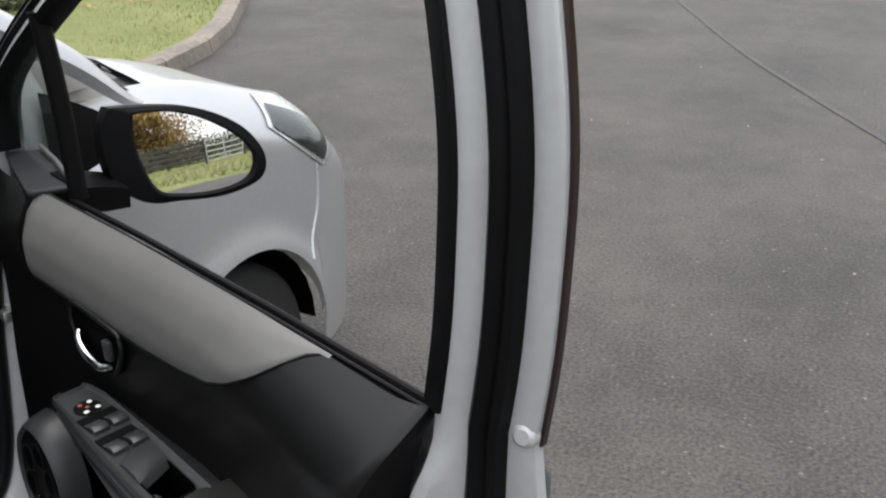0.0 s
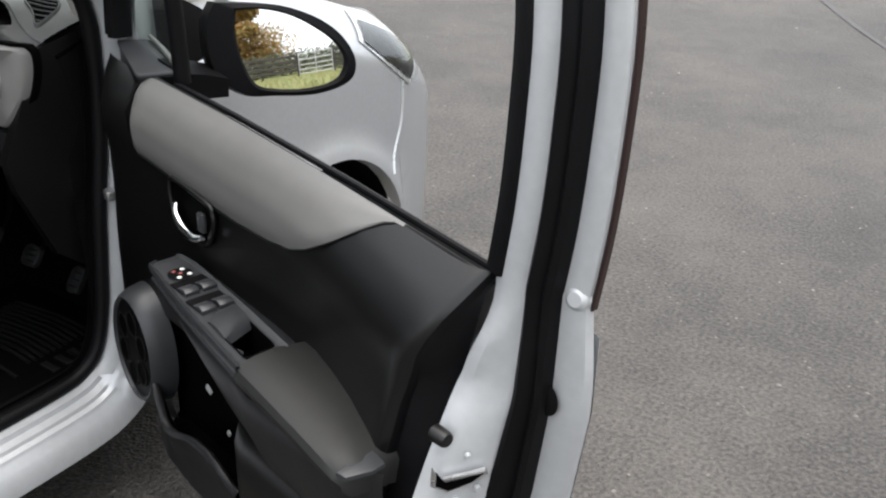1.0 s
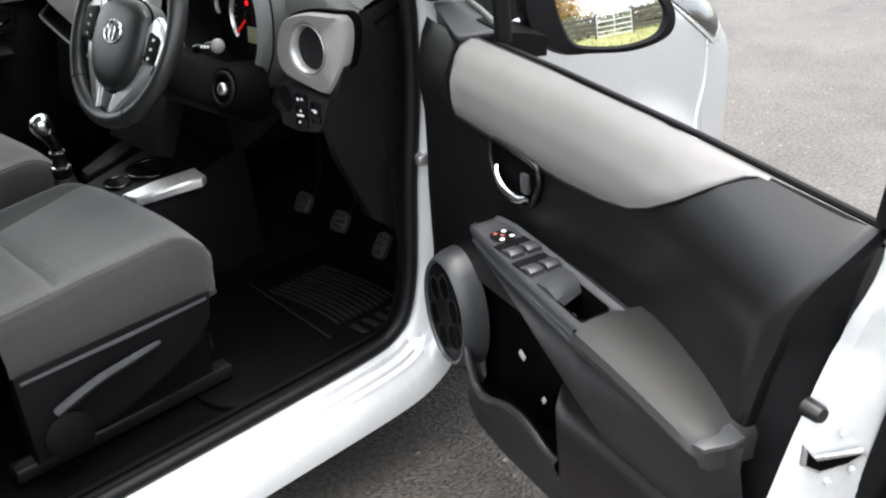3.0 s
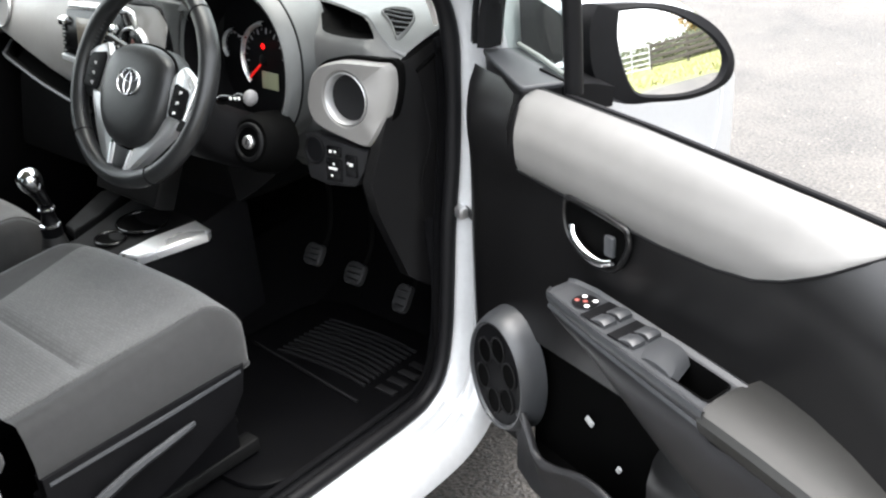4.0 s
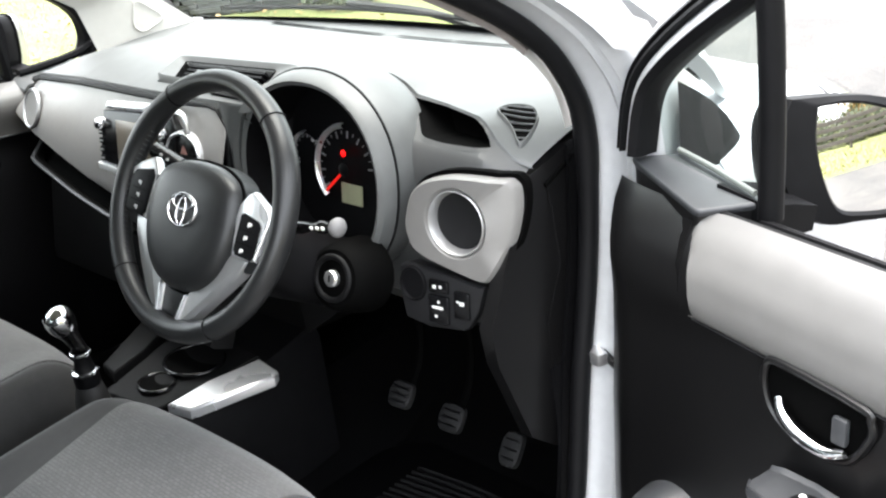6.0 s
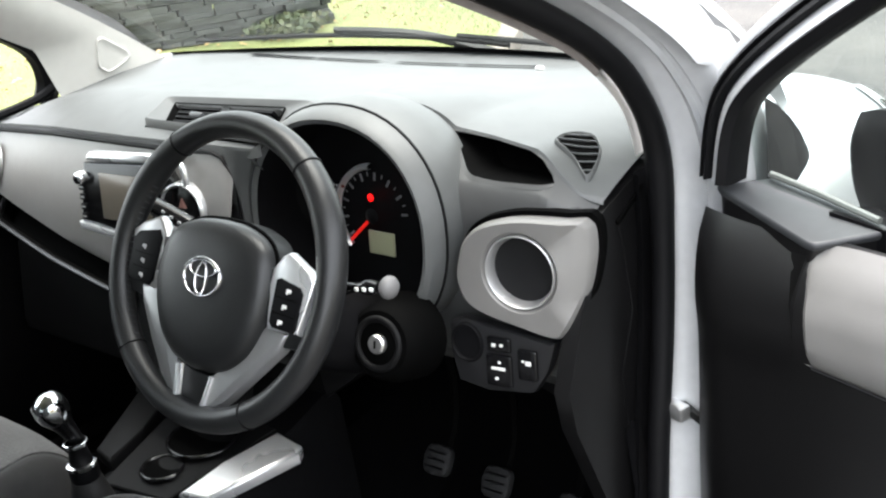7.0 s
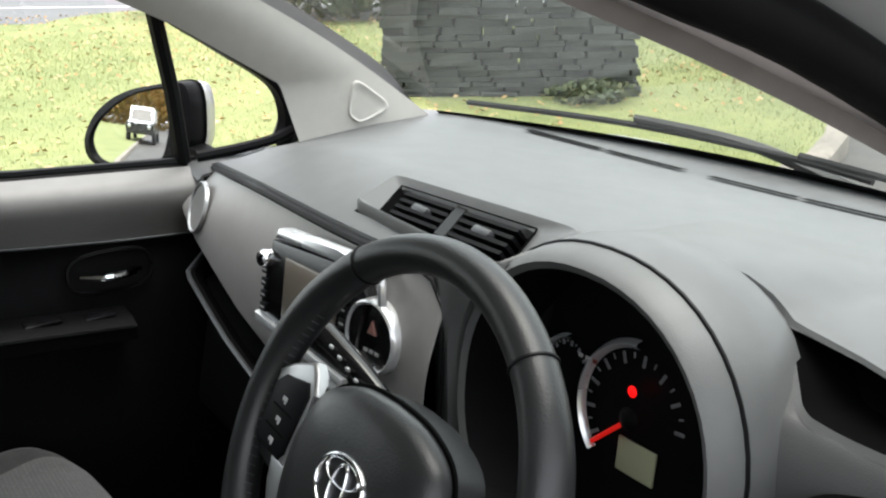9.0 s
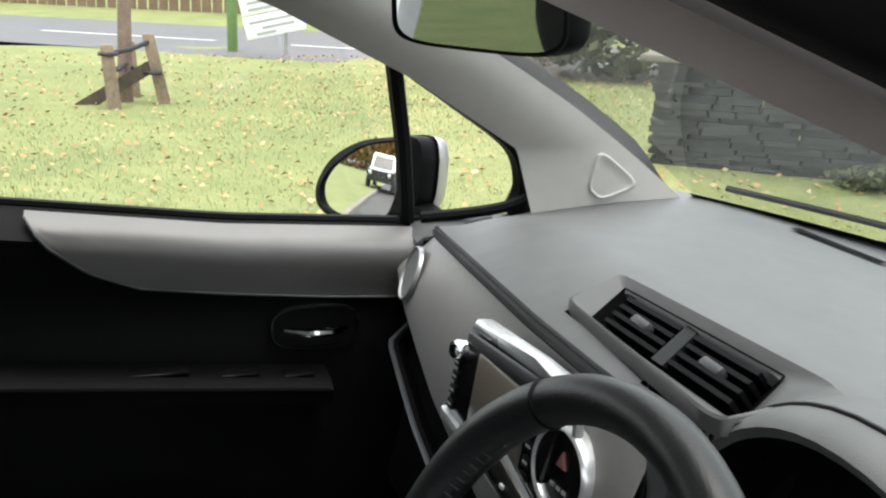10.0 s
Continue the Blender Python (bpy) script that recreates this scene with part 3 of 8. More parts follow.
# bright gap line between wing and bumper
bm = bmesh.new()
tube(bm, smooth_line([(wing_x(y, z) + 0.001, y, z) for y, z in ((1.250, 0.712), (1.246, 0.66), (1.236, 0.60), (1.205, 0.53), (1.19, 0.48))], 18), 0.0042, 6)
part("bumper_gap", bm, BRIGHT, car, "bright joint line between wing and bumper")

# headlamps, let into the corner of the wing
LAMP = ((1.165, 0.892), (1.105, 0.838), (1.285, 0.690), (1.405, 0.785))


def lamp_point(u, v, lift, grow=1.0):
    """u from rear to front, v from the lower to the upper edge."""
    u, v = 0.5 + (u - 0.5) * grow, 0.5 + (v - 0.5) * grow
    a, b, c, d = LAMP
    y = (b[0] * (1 - u) + c[0] * u) * (1 - v) + (a[0] * (1 - u) + d[0] * u) * v
    z = (b[1] * (1 - u) + c[1] * u) * (1 - v) + (a[1] * (1 - u) + d[1] * u) * v
    z += 0.016 * math.sin(math.pi * u) * v - 0.006 * math.sin(math.pi * u) * (1 - v)
    z = min(z, wing_top(y) + 0.004)
    return (wing_x(y, z) + lift + 0.35 * lift * math.sin(math.pi * u) * math.sin(math.pi * v), y + 0.3 * lift, z + 0.5 * lift)


for side in (1, -1):
    def lamp_sheet(lift, grow, n=13):
        return [[(side * p[0], p[1], p[2]) for p in [lamp_point(i / (n - 1), j / (n - 1), lift, grow) for j in range(n)]] for i in range(n)]

    bm = bmesh.new()
    grid(bm, lamp_sheet(0.003, 1.0))
    lamp = part("headlamp", bm, BRIGHT, car, "clear swept-back headlamp with silvered edge")
    # dark sheet over the silvered lamp; the bowl's shade is its colour
    bm = bmesh.new()
    grid(bm, [r[:10] for r in lamp_sheet(0.006, 0.86)])
    part("reflector", bm, surface("lamp_shadow_grey", (0.020, 0.021, 0.022), 0.22, 0.3, 0.5, 14), lamp, "lamp interior with its shade coloured dark")
    bm = bmesh.new()
    grid(bm, lamp_sheet(0.012, 1.01))
    part("lens", bm, LAMP_GLASS, lamp, "clear lamp lens")

# windscreen
def screen_point(u, v):
    """u from -1 to 1 across, v from 0 at the base to 1 at the header."""
    base = Vector((u * 0.69, 0.985 - 0.165 * u * u, 0.972 + 0.012 * u * u))
    head = Vector((u * 0.555, 0.135 - 0.09 * u * u, 1.435 - 0.02 * u * u))
    p = base.lerp(head, v)
    p.z += 0.035 * math.sin(v * math.pi)
    p.y += 0.015 * math.sin(v * math.pi)
    return p


bm = bmesh.new()
grid(bm, [[screen_point(-1 + 2 * i / 24, j / 14) for j in range(15)] for i in range(25)])
ws = part("windscreen", bm, WINDSCREEN, car, "clear windscreen glass with a light haze")
ws.visible_shadow = False
# black ceramic border along the base of the glass, and cowl
bm = bmesh.new()
grid(bm, [[screen_point(-1 + 2 * i / 24, v) + Vector((0, 0.004, -0.008)) for v in (-0.02, 0.012, 0.040, 0.062)] for i in range(25)])
part("screen_seal", bm, RUBBER, ws, "black seal at the foot of the windscreen")
bm = bmesh.new()
grid(bm, [[Vector((x, 0.985 - 0.165 * (x / 0.69) ** 2 + d, z)) for d, z in ((0.01, 0.958), (0.05, 0.950), (0.09, 0.952), (0.14, 0.940))] for x in [-0.64 + 1.28 * k / 24 for k in range(25)]])
part("cowl", bm, surface("cowl_grey_plastic", (0.05, 0.05, 0.052), 0.5, 0, 0.15, 30, 0.3, 300), car, "dark plastic cowl below the windscreen")

# roof, header and pillars
bm = bmesh.new()
rows = []
for i in range(19):
    u = -1 + 2 * i / 18
    row = []
    for j in range(14):
        v = j / 13
        y = 0.135 - 0.09 * u * u - v * 1.75
        z = 1.435 - 0.02 * u * u + 0.055 * math.sin(min(1, v * 1.35) * math.pi * 0.62)
        half = lerp([(0, 0.585), (0.36, 0.59), (0.46, 0.640), (0.8, 0.645), (1, 0.62)], v)
        row.append((u * half, y, z - (0.03 if v < 0.4 else 0.045) * u ** 6))
    rows.append(row)
grid(bm, rows)
bmesh.ops.solidify(bm, geom=bm.faces, thickness=0.02)
part("roof", bm, PAINT, car, "silver painted roof")
bm = bmesh.new()
grid(bm, [[(p[0], p[1] - 0.01, p[2] - 0.035) for p in r] for r in rows])
part("headliner", bm, HEADLINER, car, "pale cloth headliner")


def pillar_line(side, n=30):
    """The front pillar from the cowl corner up to the roof rail and back."""
    pts = [(0.722, 0.85, 0.948), (0.730, 0.80, 0.960), (0.735, 0.74, 0.995), (0.728, 0.635, 1.078), (0.715, 0.44, 1.203), (0.695, 0.25, 1.310), (0.67, 0.08, 1.385), (0.645, -0.12, 1.435), (0.63, -0.40, 1.465), (0.63, -0.80, 1.470), (0.63, -1.3, 1.45)]
    return [Vector((side * p.x, p.y, p.z)) for p in smooth_line(pts, n + 8)]


for side in (1, -1):
    line = pillar_line(side)
    bm = bmesh.new()
    rows = []
    for p in line:
        k = max(0.15, min(1.0, (0.85 - p.y) / 0.16))
        rows.append([p + Vector((side * a * k, 0, b * k)) for a, b in ((0.025, -0.03), (0.035, -0.005), (0.025, 0.02), (0.0, 0.04), (-0.035, 0.052))])
    grid(bm, rows)
    bmesh.ops.solidify(bm, geom=bm.faces, thickness=0.003)
    part("front_pillar", bm, PAINT, car, "silver painted windscreen pillar")

# black plastic corner between wing and pillar
for side in (1,):
    bm = bmesh.new()
    edge = [(0.492, 0.895, 1.064), (0.56, 0.89, 1.033), (0.62, 0.885, 1.001), (0.68, 0.875, 0.963), (0.73, 0.862, 0.922), (0.775, 0.850, 0.875)]
    grid(bm, [[(side * (0.822 - 0.12 * (y - 0.5) + 0.004 * math.sin(math.pi * f)), y, zl + (zt - zl) * f) for f in (0, 0.25, 0.5, 0.75, 1)] for y, zl, zt in edge])
    bmesh.ops.solidify(bm, geom=bm.faces, thickness=0.004)
    part("pillar_corner", bm, BLACK, car, "black plastic corner at the pillar's foot")

# pale inner pillar trim
TRIM_EDGE = smooth_line([(0.692, 0.416, 1.003), (0.693, 0.382, 1.075), (0.687, 0.303, 1.150), (0.676, 0.219, 1.201), (0.662, 0.120, 1.252), (0.648, 0.024, 1.296), (0.633, -0.103, 1.346)], 52)
for side in (1, -1):
    bm = bmesh.new()
    rows = []
    n = 52
    for i in range(n):
        v = i / (n - 1)
        top = screen_point(side, v * 0.98) + Vector((0, -0.012, -0.015))
        y = lerp([(0, 0.500), (0.25, 0.458), (0.5, 0.27), (0.75, 0.06), (1, -0.14)], v)
        z = lerp([(0, 0.955), (0.25, 1.09), (0.5, 1.205), (0.75, 1.305), (1, 1.375)], v)
        low = Vector((side * lerp([(0, 0.695), (0.25, 0.69), (0.5, 0.66), (0.75, 0.624), (1, 0.612)], v), y, z))
        if side > 0:
            low = TRIM_EDGE[i].copy()
        row = []
        for k in range(17):
            f = k / 16
            q = top.lerp(low, f)
            q.x += -side * 0.014 * math.sin(f * math.pi)
            row.append(q)
        rows.append(row)
    grid(bm, rows)
    bmesh.ops.solidify(bm, geom=bm.faces, thickness=0.004)
    trim = part("pillar_trim", bm, PILLAR, car, "pale plastic windscreen pillar trim")
    # cloth lip of the door seal, folded over the outer side of the trim
    if side > 0:
        bm = bmesh.new()
        grid(bm, [[q + Vector((0.006, 0.0015, 0.005)) for q in r[7:]] + [r[-1] + Vector((0.003, -0.002, -0.0015))] for r in rows if r[-1].z > 1.12])
        part("seal_cloth", bm, SEAL_CLOTH, trim, "brown-grey cloth lip of the door seal")
    # small triangular speaker cover in the trim's foot
    bm = bmesh.new()
    spots = [q for r in rows for q in r if q.y > 0.50 and q.z < 1.16]

    def trim_x(y, z):
        near = sorted(spots, key=lambda q: (q.y - y) ** 2 + (q.z - z) ** 2)[:4]
        ws = [1 / (1e-6 + (q.y - y) ** 2 + (q.z - z) ** 2) for q in near]
        return sum(q.x * w for q, w in zip(near, ws)) / sum(ws)

    tri = rounded([(0, 0.586, 1.097), (0, 0.676, 1.030), (0, 0.604, 1.004), (0, 0.578, 1.025)], 7, 0.30)
    mid = Vector((0, 0.606, 1.038))
    rings = []
    for k, h in ((1.0, -0.002), (1.0, 0.0030), (0.95, 0.0048), (0.88, 0.0046), (0.82, 0.0030), (0.45, 0.0030)):
        ring = [mid + (q - mid) * k for q in tri]
        rings.append([Vector((trim_x(q.y, q.z) - side * h, q.y, q.z)) for q in ring])
    loft(bm, rings)
    part("speaker_cover", bm, PILLAR, trim, "pale triangular tweeter cover")

# driver's door aperture: jamb, seal, sill
SEAL = [(0.60, -1.0, 1.41), (0.605, -0.5, 1.425), (0.618, -0.25, 1.405), (0.638, -0.13, 1.381), (0.648, -0.077, 1.358), (0.658, -0.01, 1.331), (0.668, 0.064, 1.302), (0.682, 0.180, 1.243), (0.692, 0.262, 1.199), (0.701, 0.335, 1.151), (0.708, 0.387, 1.098), (0.714, 0.426, 1.02), (0.715, 0.432, 0.90), (0.715, 0.420, 0.76), (0.715, 0.396, 0.62), (0.715, 0.382, 0.50), (0.715, 0.368, 0.40), (0.715, 0.342, 0.32), (0.715, 0.30, 0.283), (0.715, 0.235, 0.270), (0.715, 0.05, 0.267), (0.715, -0.30, 0.267), (0.715, -0.75, 0.27)]
seal_line = smooth_line(SEAL, 90)
bm = bmesh.new()
tube(bm, seal_line, [lerp([(0.90, 0.015), (0.97, 0.0175), (1.07, 0.015), (1.25, 0.0140), (1.36, 0.0140)], p.z) for p in seal_line], 10)
part("door_seal", bm, RUBBER, car, "black rubber seal round the door opening")
bm = bmesh.new()
rows = []
for i, p in enumerate(seal_line):
    if p.z > 1.0:
        continue
    d = (seal_line[min(i + 1, len(seal_line) - 1)] - seal_line[max(i - 1, 0)]).normalized()
    out = Vector((0, -d.z, d.y))
    if out.y < 0 and p.z > 0.45:
        out = -out
    if p.z <= 0.45 and out.z > 0:
        out = -out
    rows.append([p + Vector((a, 0, 0)) + out * b for a, b in ((-0.022, 0.022), (-0.03, 0.0), (-0.030, -0.012), (-0.02, -0.018))])
grid(bm, rows)
part("seal_lip", bm, BLACK, car)
# silver jamb outside the seal
bm = bmesh.new()
rows = []
for i, p in enumerate(seal_line):
    d = (seal_line[min(i + 1, len(seal_line) - 1)] - seal_line[max(i - 1, 0)]).normalized()
    out = Vector((0, -d.z, d.y))
    low = p.z <= 0.30 and p.y < 0.315
    if (out.y < 0 and not low) or (low and out.z > 0):
        out = -out
    w = 0.03 if p.z > 1.1 else 0.045
    if low:
        prof = [(-0.01, 0.006), (0.018, 0.010), (0.030, 0.012), (0.034, 0.022), (0.050, 0.026), (0.053, 0.033), (0.064, 0.037), (0.068, 0.046), (0.082, 0.054), (0.094, 0.080), (0.096, 0.105)]
    else:
        prof = [(-0.01, 0.008), (0.022, 0.018), (0.045, 0.024), (0.052, 0.021), (0.056, 0.028), (0.063, 0.030), (0.068, 0.028), (0.082, 0.032), (0.094, w), (0.098, w + 0.03), (0.098, w + 0.055)]
    k = 1.0 if p.z < 1.0 else max(0.62, 1.0 - (p.z - 1.0) * 2.2)
    rows.append([p + Vector((a * k, 0, 0)) + out * b for a, b in prof])
grid(bm, rows)
part("door_jamb", bm, PAINT_IN, car, "silver painted door jamb and sill")

# check strap between jamb and door
bm = bmesh.new()
box(bm, (0.05, 0.020, 0.022), (0.728, 0.412, 0.655), Euler((0, 0, radians(-20))).to_matrix(), 0.004)
part("check_strap_bracket", bm, STEEL, car, "zinc check strap bracket")
bm = bmesh.new()
box(bm, (0.10, 0.008, 0.014), (0.785, 0.404, 0.646), Euler((0, radians(12), radians(-20))).to_matrix(), 0.002)
part("check_strap", bm, DARK_STEEL, car)

# footwell, floor, bulkhead
bm = bmesh.new()
rows = []
for x in [-0.745 + 1.435 * k / 20 for k in range(21)]:
    tunnel = 0.16 * math.exp(-((x - 0.0) / 0.13) ** 4)
    rows.append([(x, -1.6, 0.24 + tunnel), (x, 0.30, 0.235 + tunnel), (x, 0.50, 0.24 + tunnel), (x, 0.64, 0.31 + tunnel * 0.6), (x, 0.75, 0.45), (x, 0.78, 0.95)])
grid(bm, rows)
# footwell shade is part of this carpet's colour
part("cabin_floor", bm, CARPET, car, "black carpet of the footwells, darkened for shade")
for side in (1, -1):
    bm = bmesh.new()
    grid(bm, [[(side * x, y, z) for x, z in ((0.70, 0.262), (0.685, 0.274), (0.665, 0.272), (0.655, 0.258), (0.65, 0.24))] for y in [0.40 - 0.1 * k for k in range(21)]])
    part("scuff_plate", bm, BLACK, car, "black plastic scuff plate along the sill")
# kick panel beside the pedals
bm = bmesh.new()
grid(bm, [[(0.675 + 0.02 * math.sin(k), y, z) for y, z in ((0.36, zz), (0.47, zz), (0.62, zz), (0.76, zz))] for k, zz in enumerate((0.24, 0.4, 0.55, 0.7, 0.85, 0.95))])
part("kick_panel", bm, BLACK, car)
bm = bmesh.new()
grid(bm, [[(-0.675, y, zz) for y in (0.30, 0.47, 0.62, 0.78)] for zz in (0.24, 0.4, 0.55, 0.7, 0.85, 0.95)])
part("kick_panel", bm, BLACK, car)

# rear part of the body: centre pillars, rear doors, back end
for side in (1, -1):
    bm = bmesh.new()
    rows = []
    for k in range(12):
        z = 0.30 + 1.12 * k / 11
        lean = max(0, z - 0.93)
        x = 0.80 - 0.30 * lean if z > 0.93 else 0.80 - 0.02 * ((z - 0.6) / 0.3) ** 2
        y0 = -0.575 - 0.10 * lean
        rows.append([(side * (x - 0.09), y0 + 0.035, z), (side * (x - 0.05), y0 + 0.045, z), (side * (x - 0.02), y0 + 0.03, z), (side * x, y0 - 0.01, z), (side * x, y0 - 0.08, z)])
    grid(bm, rows)
    bmesh.ops.solidify(bm, geom=bm.faces, thickness=0.01)
    part("centre_pillar", bm, PAINT_IN, car, "silver painted pillar behind the front door")
    # rear side with its wheel arch, running round the corner of the tail
    RY, RZ, RR = -1.46, 0.272, 0.290

    def rear_x(y, z):
        x = 0.815 - 0.04 * ((z - 0.55) / 0.35) ** 2
        x -= 0.16 * max(0.0, (-1.62 - y) / 0.40) ** 2.2
        return x + 0.016 * math.exp(-((math.hypot(y - RY, z - RZ) - RR) / 0.040) ** 2)

    bm = bmesh.new()
    rows = []
    cols = [-0.74, -0.86, -0.98, -1.08, -1.13] + [RY + RR * math.cos(math.pi * k / 20) for k in range(21)] + [-1.80, -1.88, -1.95, -2.02]
    for y in cols:
        low = RZ + math.sqrt(max(0, RR ** 2 - (y - RY) ** 2)) if abs(y - RY) < RR else 0.22
        row = [(side * rear_x(y, low + (0.955 - low) * k / 14), y, low + (0.955 - low) * k / 14) for k in range(15)]
        rows.append(row + [(row[-1][0] - side * 0.03, y, 0.972)])
    grid(bm, rows)
    bmesh.ops.solidify(bm, geom=bm.faces, thickness=0.004)
    part("rear_side", bm, PAINT, car, "silver painted rear door and quarter panel")
    bm = bmesh.new()
    tube(bm, [(side * (rear_x(-0.98, 0.80) + 0.012), -0.93, 0.80), (side * (rear_x(-1.0, 0.80) + 0.028), -0.98, 0.80), (side * (rear_x(-1.1, 0.80) + 0.028), -1.10, 0.80), (side * (rear_x(-1.15, 0.80) + 0.010), -1.15, 0.80)], 0.011, 8)
    part("rear_handle", bm, PAINT, car, "silver rear pull handle")
    bm = bmesh.new()
    rows = []
    for k in range(15):
        q = math.pi * k / 14
        rows.append([(side * 0.80, RY - 0.286 * math.cos(q), RZ + 0.286 * math.sin(q)), (side * 0.50, RY - 0.286 * math.cos(q), RZ + 0.286 * math.sin(q))])
    grid(bm, rows)
    part("arch_liner", bm, BLACK, car)
    bm = bmesh.new()
    m = Matrix.Translation((side * 0.70, RY, 0.268)) @ Euler((0, radians(90 * side), 0)).to_matrix().to_4x4()
    knob_shape(bm, m, prof, 36)
    tyre = part("tyre", bm, TYRE, car, "black rubber tyre in the wheel arch")
    bm = bmesh.new()
    disc_ring(bm, m @ Matrix.Translation((0, 0, 0.08)), 0.184, 0.158, 0.015, 36)
    for k in range(9):
        q = 2 * math.pi * k / 9
        box(bm, (0.15, 0.03, 0.02), (0, 0, 0), (m @ Matrix.Translation((0.095 * math.cos(q), 0.095 * math.sin(q), 0.082)) @ Matrix.Rotation(q, 4, "Z")), 0.006)
    disc(bm, m, 0.05, 0.09, 0.01)
    part("rim", bm, ALLOY, tyre, "grey alloy rim")
    # side windows, their black surround and the rear pillar
    def upper(y, f):
        return (side * (0.785 - 0.145 * f - 0.14 * max(0.0, (-1.62 - y) / 0.40) ** 2.2 * (1 - 0.5 * f)), y + (0.10 if y < -1.2 else -0.04) * f, 0.968 + 0.435 * f)

    bm = bmesh.new()
    grid(bm, [[upper(y, f) for f in (0, 0.25, 0.5, 0.75, 1)] for y in (-0.66, -0.80, -1.0, -1.2, -1.38)])
    part("rear_side_glass", bm, TINTED, car, "tinted rear side window")
    bm = bmesh.new()
    grid(bm, [[upper(y, f) for f in (0, 0.25, 0.5, 0.75, 1)] for y in (-1.37, -1.50, -1.64, -1.78, -1.90, -1.99)])
    bmesh.ops.solidify(bm, geom=bm.faces, thickness=0.02)
    part("rear_pillar", bm, PAINT, car, "silver painted rear pillar")
    # tail lamp on the corner
    bm = bmesh.new()
    grid(bm, [[(side * (rear_x(y, z) + 0.006), y, z) for z in (0.72, 0.78, 0.84, 0.90, 0.95)] for y in (-1.84, -1.90, -1.96, -2.03)])
    part("tail_lamp", bm, RED_LENS, car, "red tail lamp")
bm = bmesh.new()
grid(bm, [[(x, -2.075 + 0.06 * (x / 0.66) ** 2 - 0.03 * math.sin((z - 0.25) * 4), z) for x in [-0.66 + 1.32 * k / 16 for k in range(17)]] for z in (0.22, 0.35, 0.5, 0.62, 0.75, 0.88, 0.97)])
bmesh.ops.solidify(bm, geom=bm.faces, thickness=0.03)
part("tailgate", bm, PAINT, car, "silver painted tailgate and bumper")
bm = bmesh.new()
grid(bm, [[(x * (1 - 0.14 * f), -2.06 + 0.05 * (x / 0.66) ** 2 + 0.46 * f, 0.965 + 0.475 * f - 0.02 * (x / 0.66) ** 2 * f) for x in [-0.66 + 1.32 * k / 12 for k in range(13)]] for f in (0, 0.25, 0.5, 0.75, 1)])
part("rear_window", bm, TINTED, car, "tinted rear window")

# wipers lying along the foot of the windscreen
def wiper(pts, arm):
    w = thing("wiper", "black wiper resting at the foot of the windscreen", "wiper", group="wipers")
    b1 = bmesh.new()
    tube(b1, smooth_line(pts, 24), 0.006, 6)
    part("blade", b1, RUBBER, w)
    b2 = bmesh.new()
    tube(b2, smooth_line(arm, 14), [0.007 + 0.006 * k / 13 for k in range(14)], 6)
    part("arm", b2, DARK_STEEL, w, "dark grey metal wiper arm")


def on_screen(u, v, lift=0.012):
    return screen_point(u, v - 0.018) + Vector((0, lift * 0.5, lift))


wiper([on_screen(-0.90, 0.085), on_screen(-0.45, 0.088), on_screen(-0.05, 0.072), on_screen(0.2, 0.045)],
      [on_screen(-0.40, 0.095, 0.02), on_screen(-0.1, 0.062, 0.02), on_screen(0.14, -0.03, 0.012)])
wiper([on_screen(0.05, 0.085), on_screen(0.35, 0.065), on_screen(0.62, 0.05), on_screen(0.84, 0.04)],
      [on_screen(0.36, 0.072, 0.02), on_screen(0.55, 0.03, 0.02), on_screen(0.72, -0.05, 0.012)])

# ---- dashboard ----
dash = thing("dashboard", "dark grey grained dashboard with silver trim panels", "dashboard")
CV = [(-0.075, 0.325, 1.053), (0.186, 0.321, 1.062), (0.224, 0.256, 1.049), (-0.030, 0.266, 1.041)]
PK = [(0.430, 0, 1.0335), (0.578, 0, 1.0246), (0.603, 0, 1.0185), (0.6205, 0, 1.003), (0.632, 0, 0.9865), (0.545, 0, 0.9850), (0.508, 0, 0.9890), (0.476, 0, 1.0095), (0.458, 0, 1.0225)]

CV_OUT = [(-0.106, 0.336, 1.0565), (0.252, 0.330, 1.0700), (0.224, 0.236, 1.0480), (-0.080, 0.262, 1.0425)]
CV_HOLE = [(0.073 + (a - 0.073) * 0.96, 0.291 + (b - 0.291) * 0.93, c) for a, b, c in CV_OUT]


def inside_quad(x, y, q):
    sgn = None
    for (ax, ay, _), (bx, by, _) in zip(q, q[1:] + q[:1]):
        c = (bx - ax) * (y - ay) - (by - ay) * (x - ax)
        if sgn is None:
            sgn = c > 0
        elif (c > 0) != sgn:
            return False
    return True


def brow(x):
    """The rounded rear edge of the dashboard's top: its y and z."""
    y = lerp([(-0.70, 0.335), (-0.60, 0.30), (-0.35, 0.262), (-0.1, 0.240), (0.05, 0.235), (0.2, 0.235), (0.27, 0.27), (0.34, 0.33), (0.40, 0.372), (0.43, 0.376), (0.52, 0.365), (0.60, 0.346), (0.63, 0.339), (0.66, 0.338), (0.70, 0.365)], x)
    z = lerp([(-0.75, 0.953), (-0.70, 0.966), (-0.60, 0.990), (-0.35, 1.013), (-0.1, 1.022), (0.2, 1.028), (0.30, 1.040), (0.36, 1.042), (0.41, 1.041), (0.465, 1.036), (0.530, 1.031), (0.600, 1.026), (0.615, 1.016), (0.63, 1.000), (0.645, 0.988), (0.66, 0.977), (0.70, 0.955)], x)
    return y, z


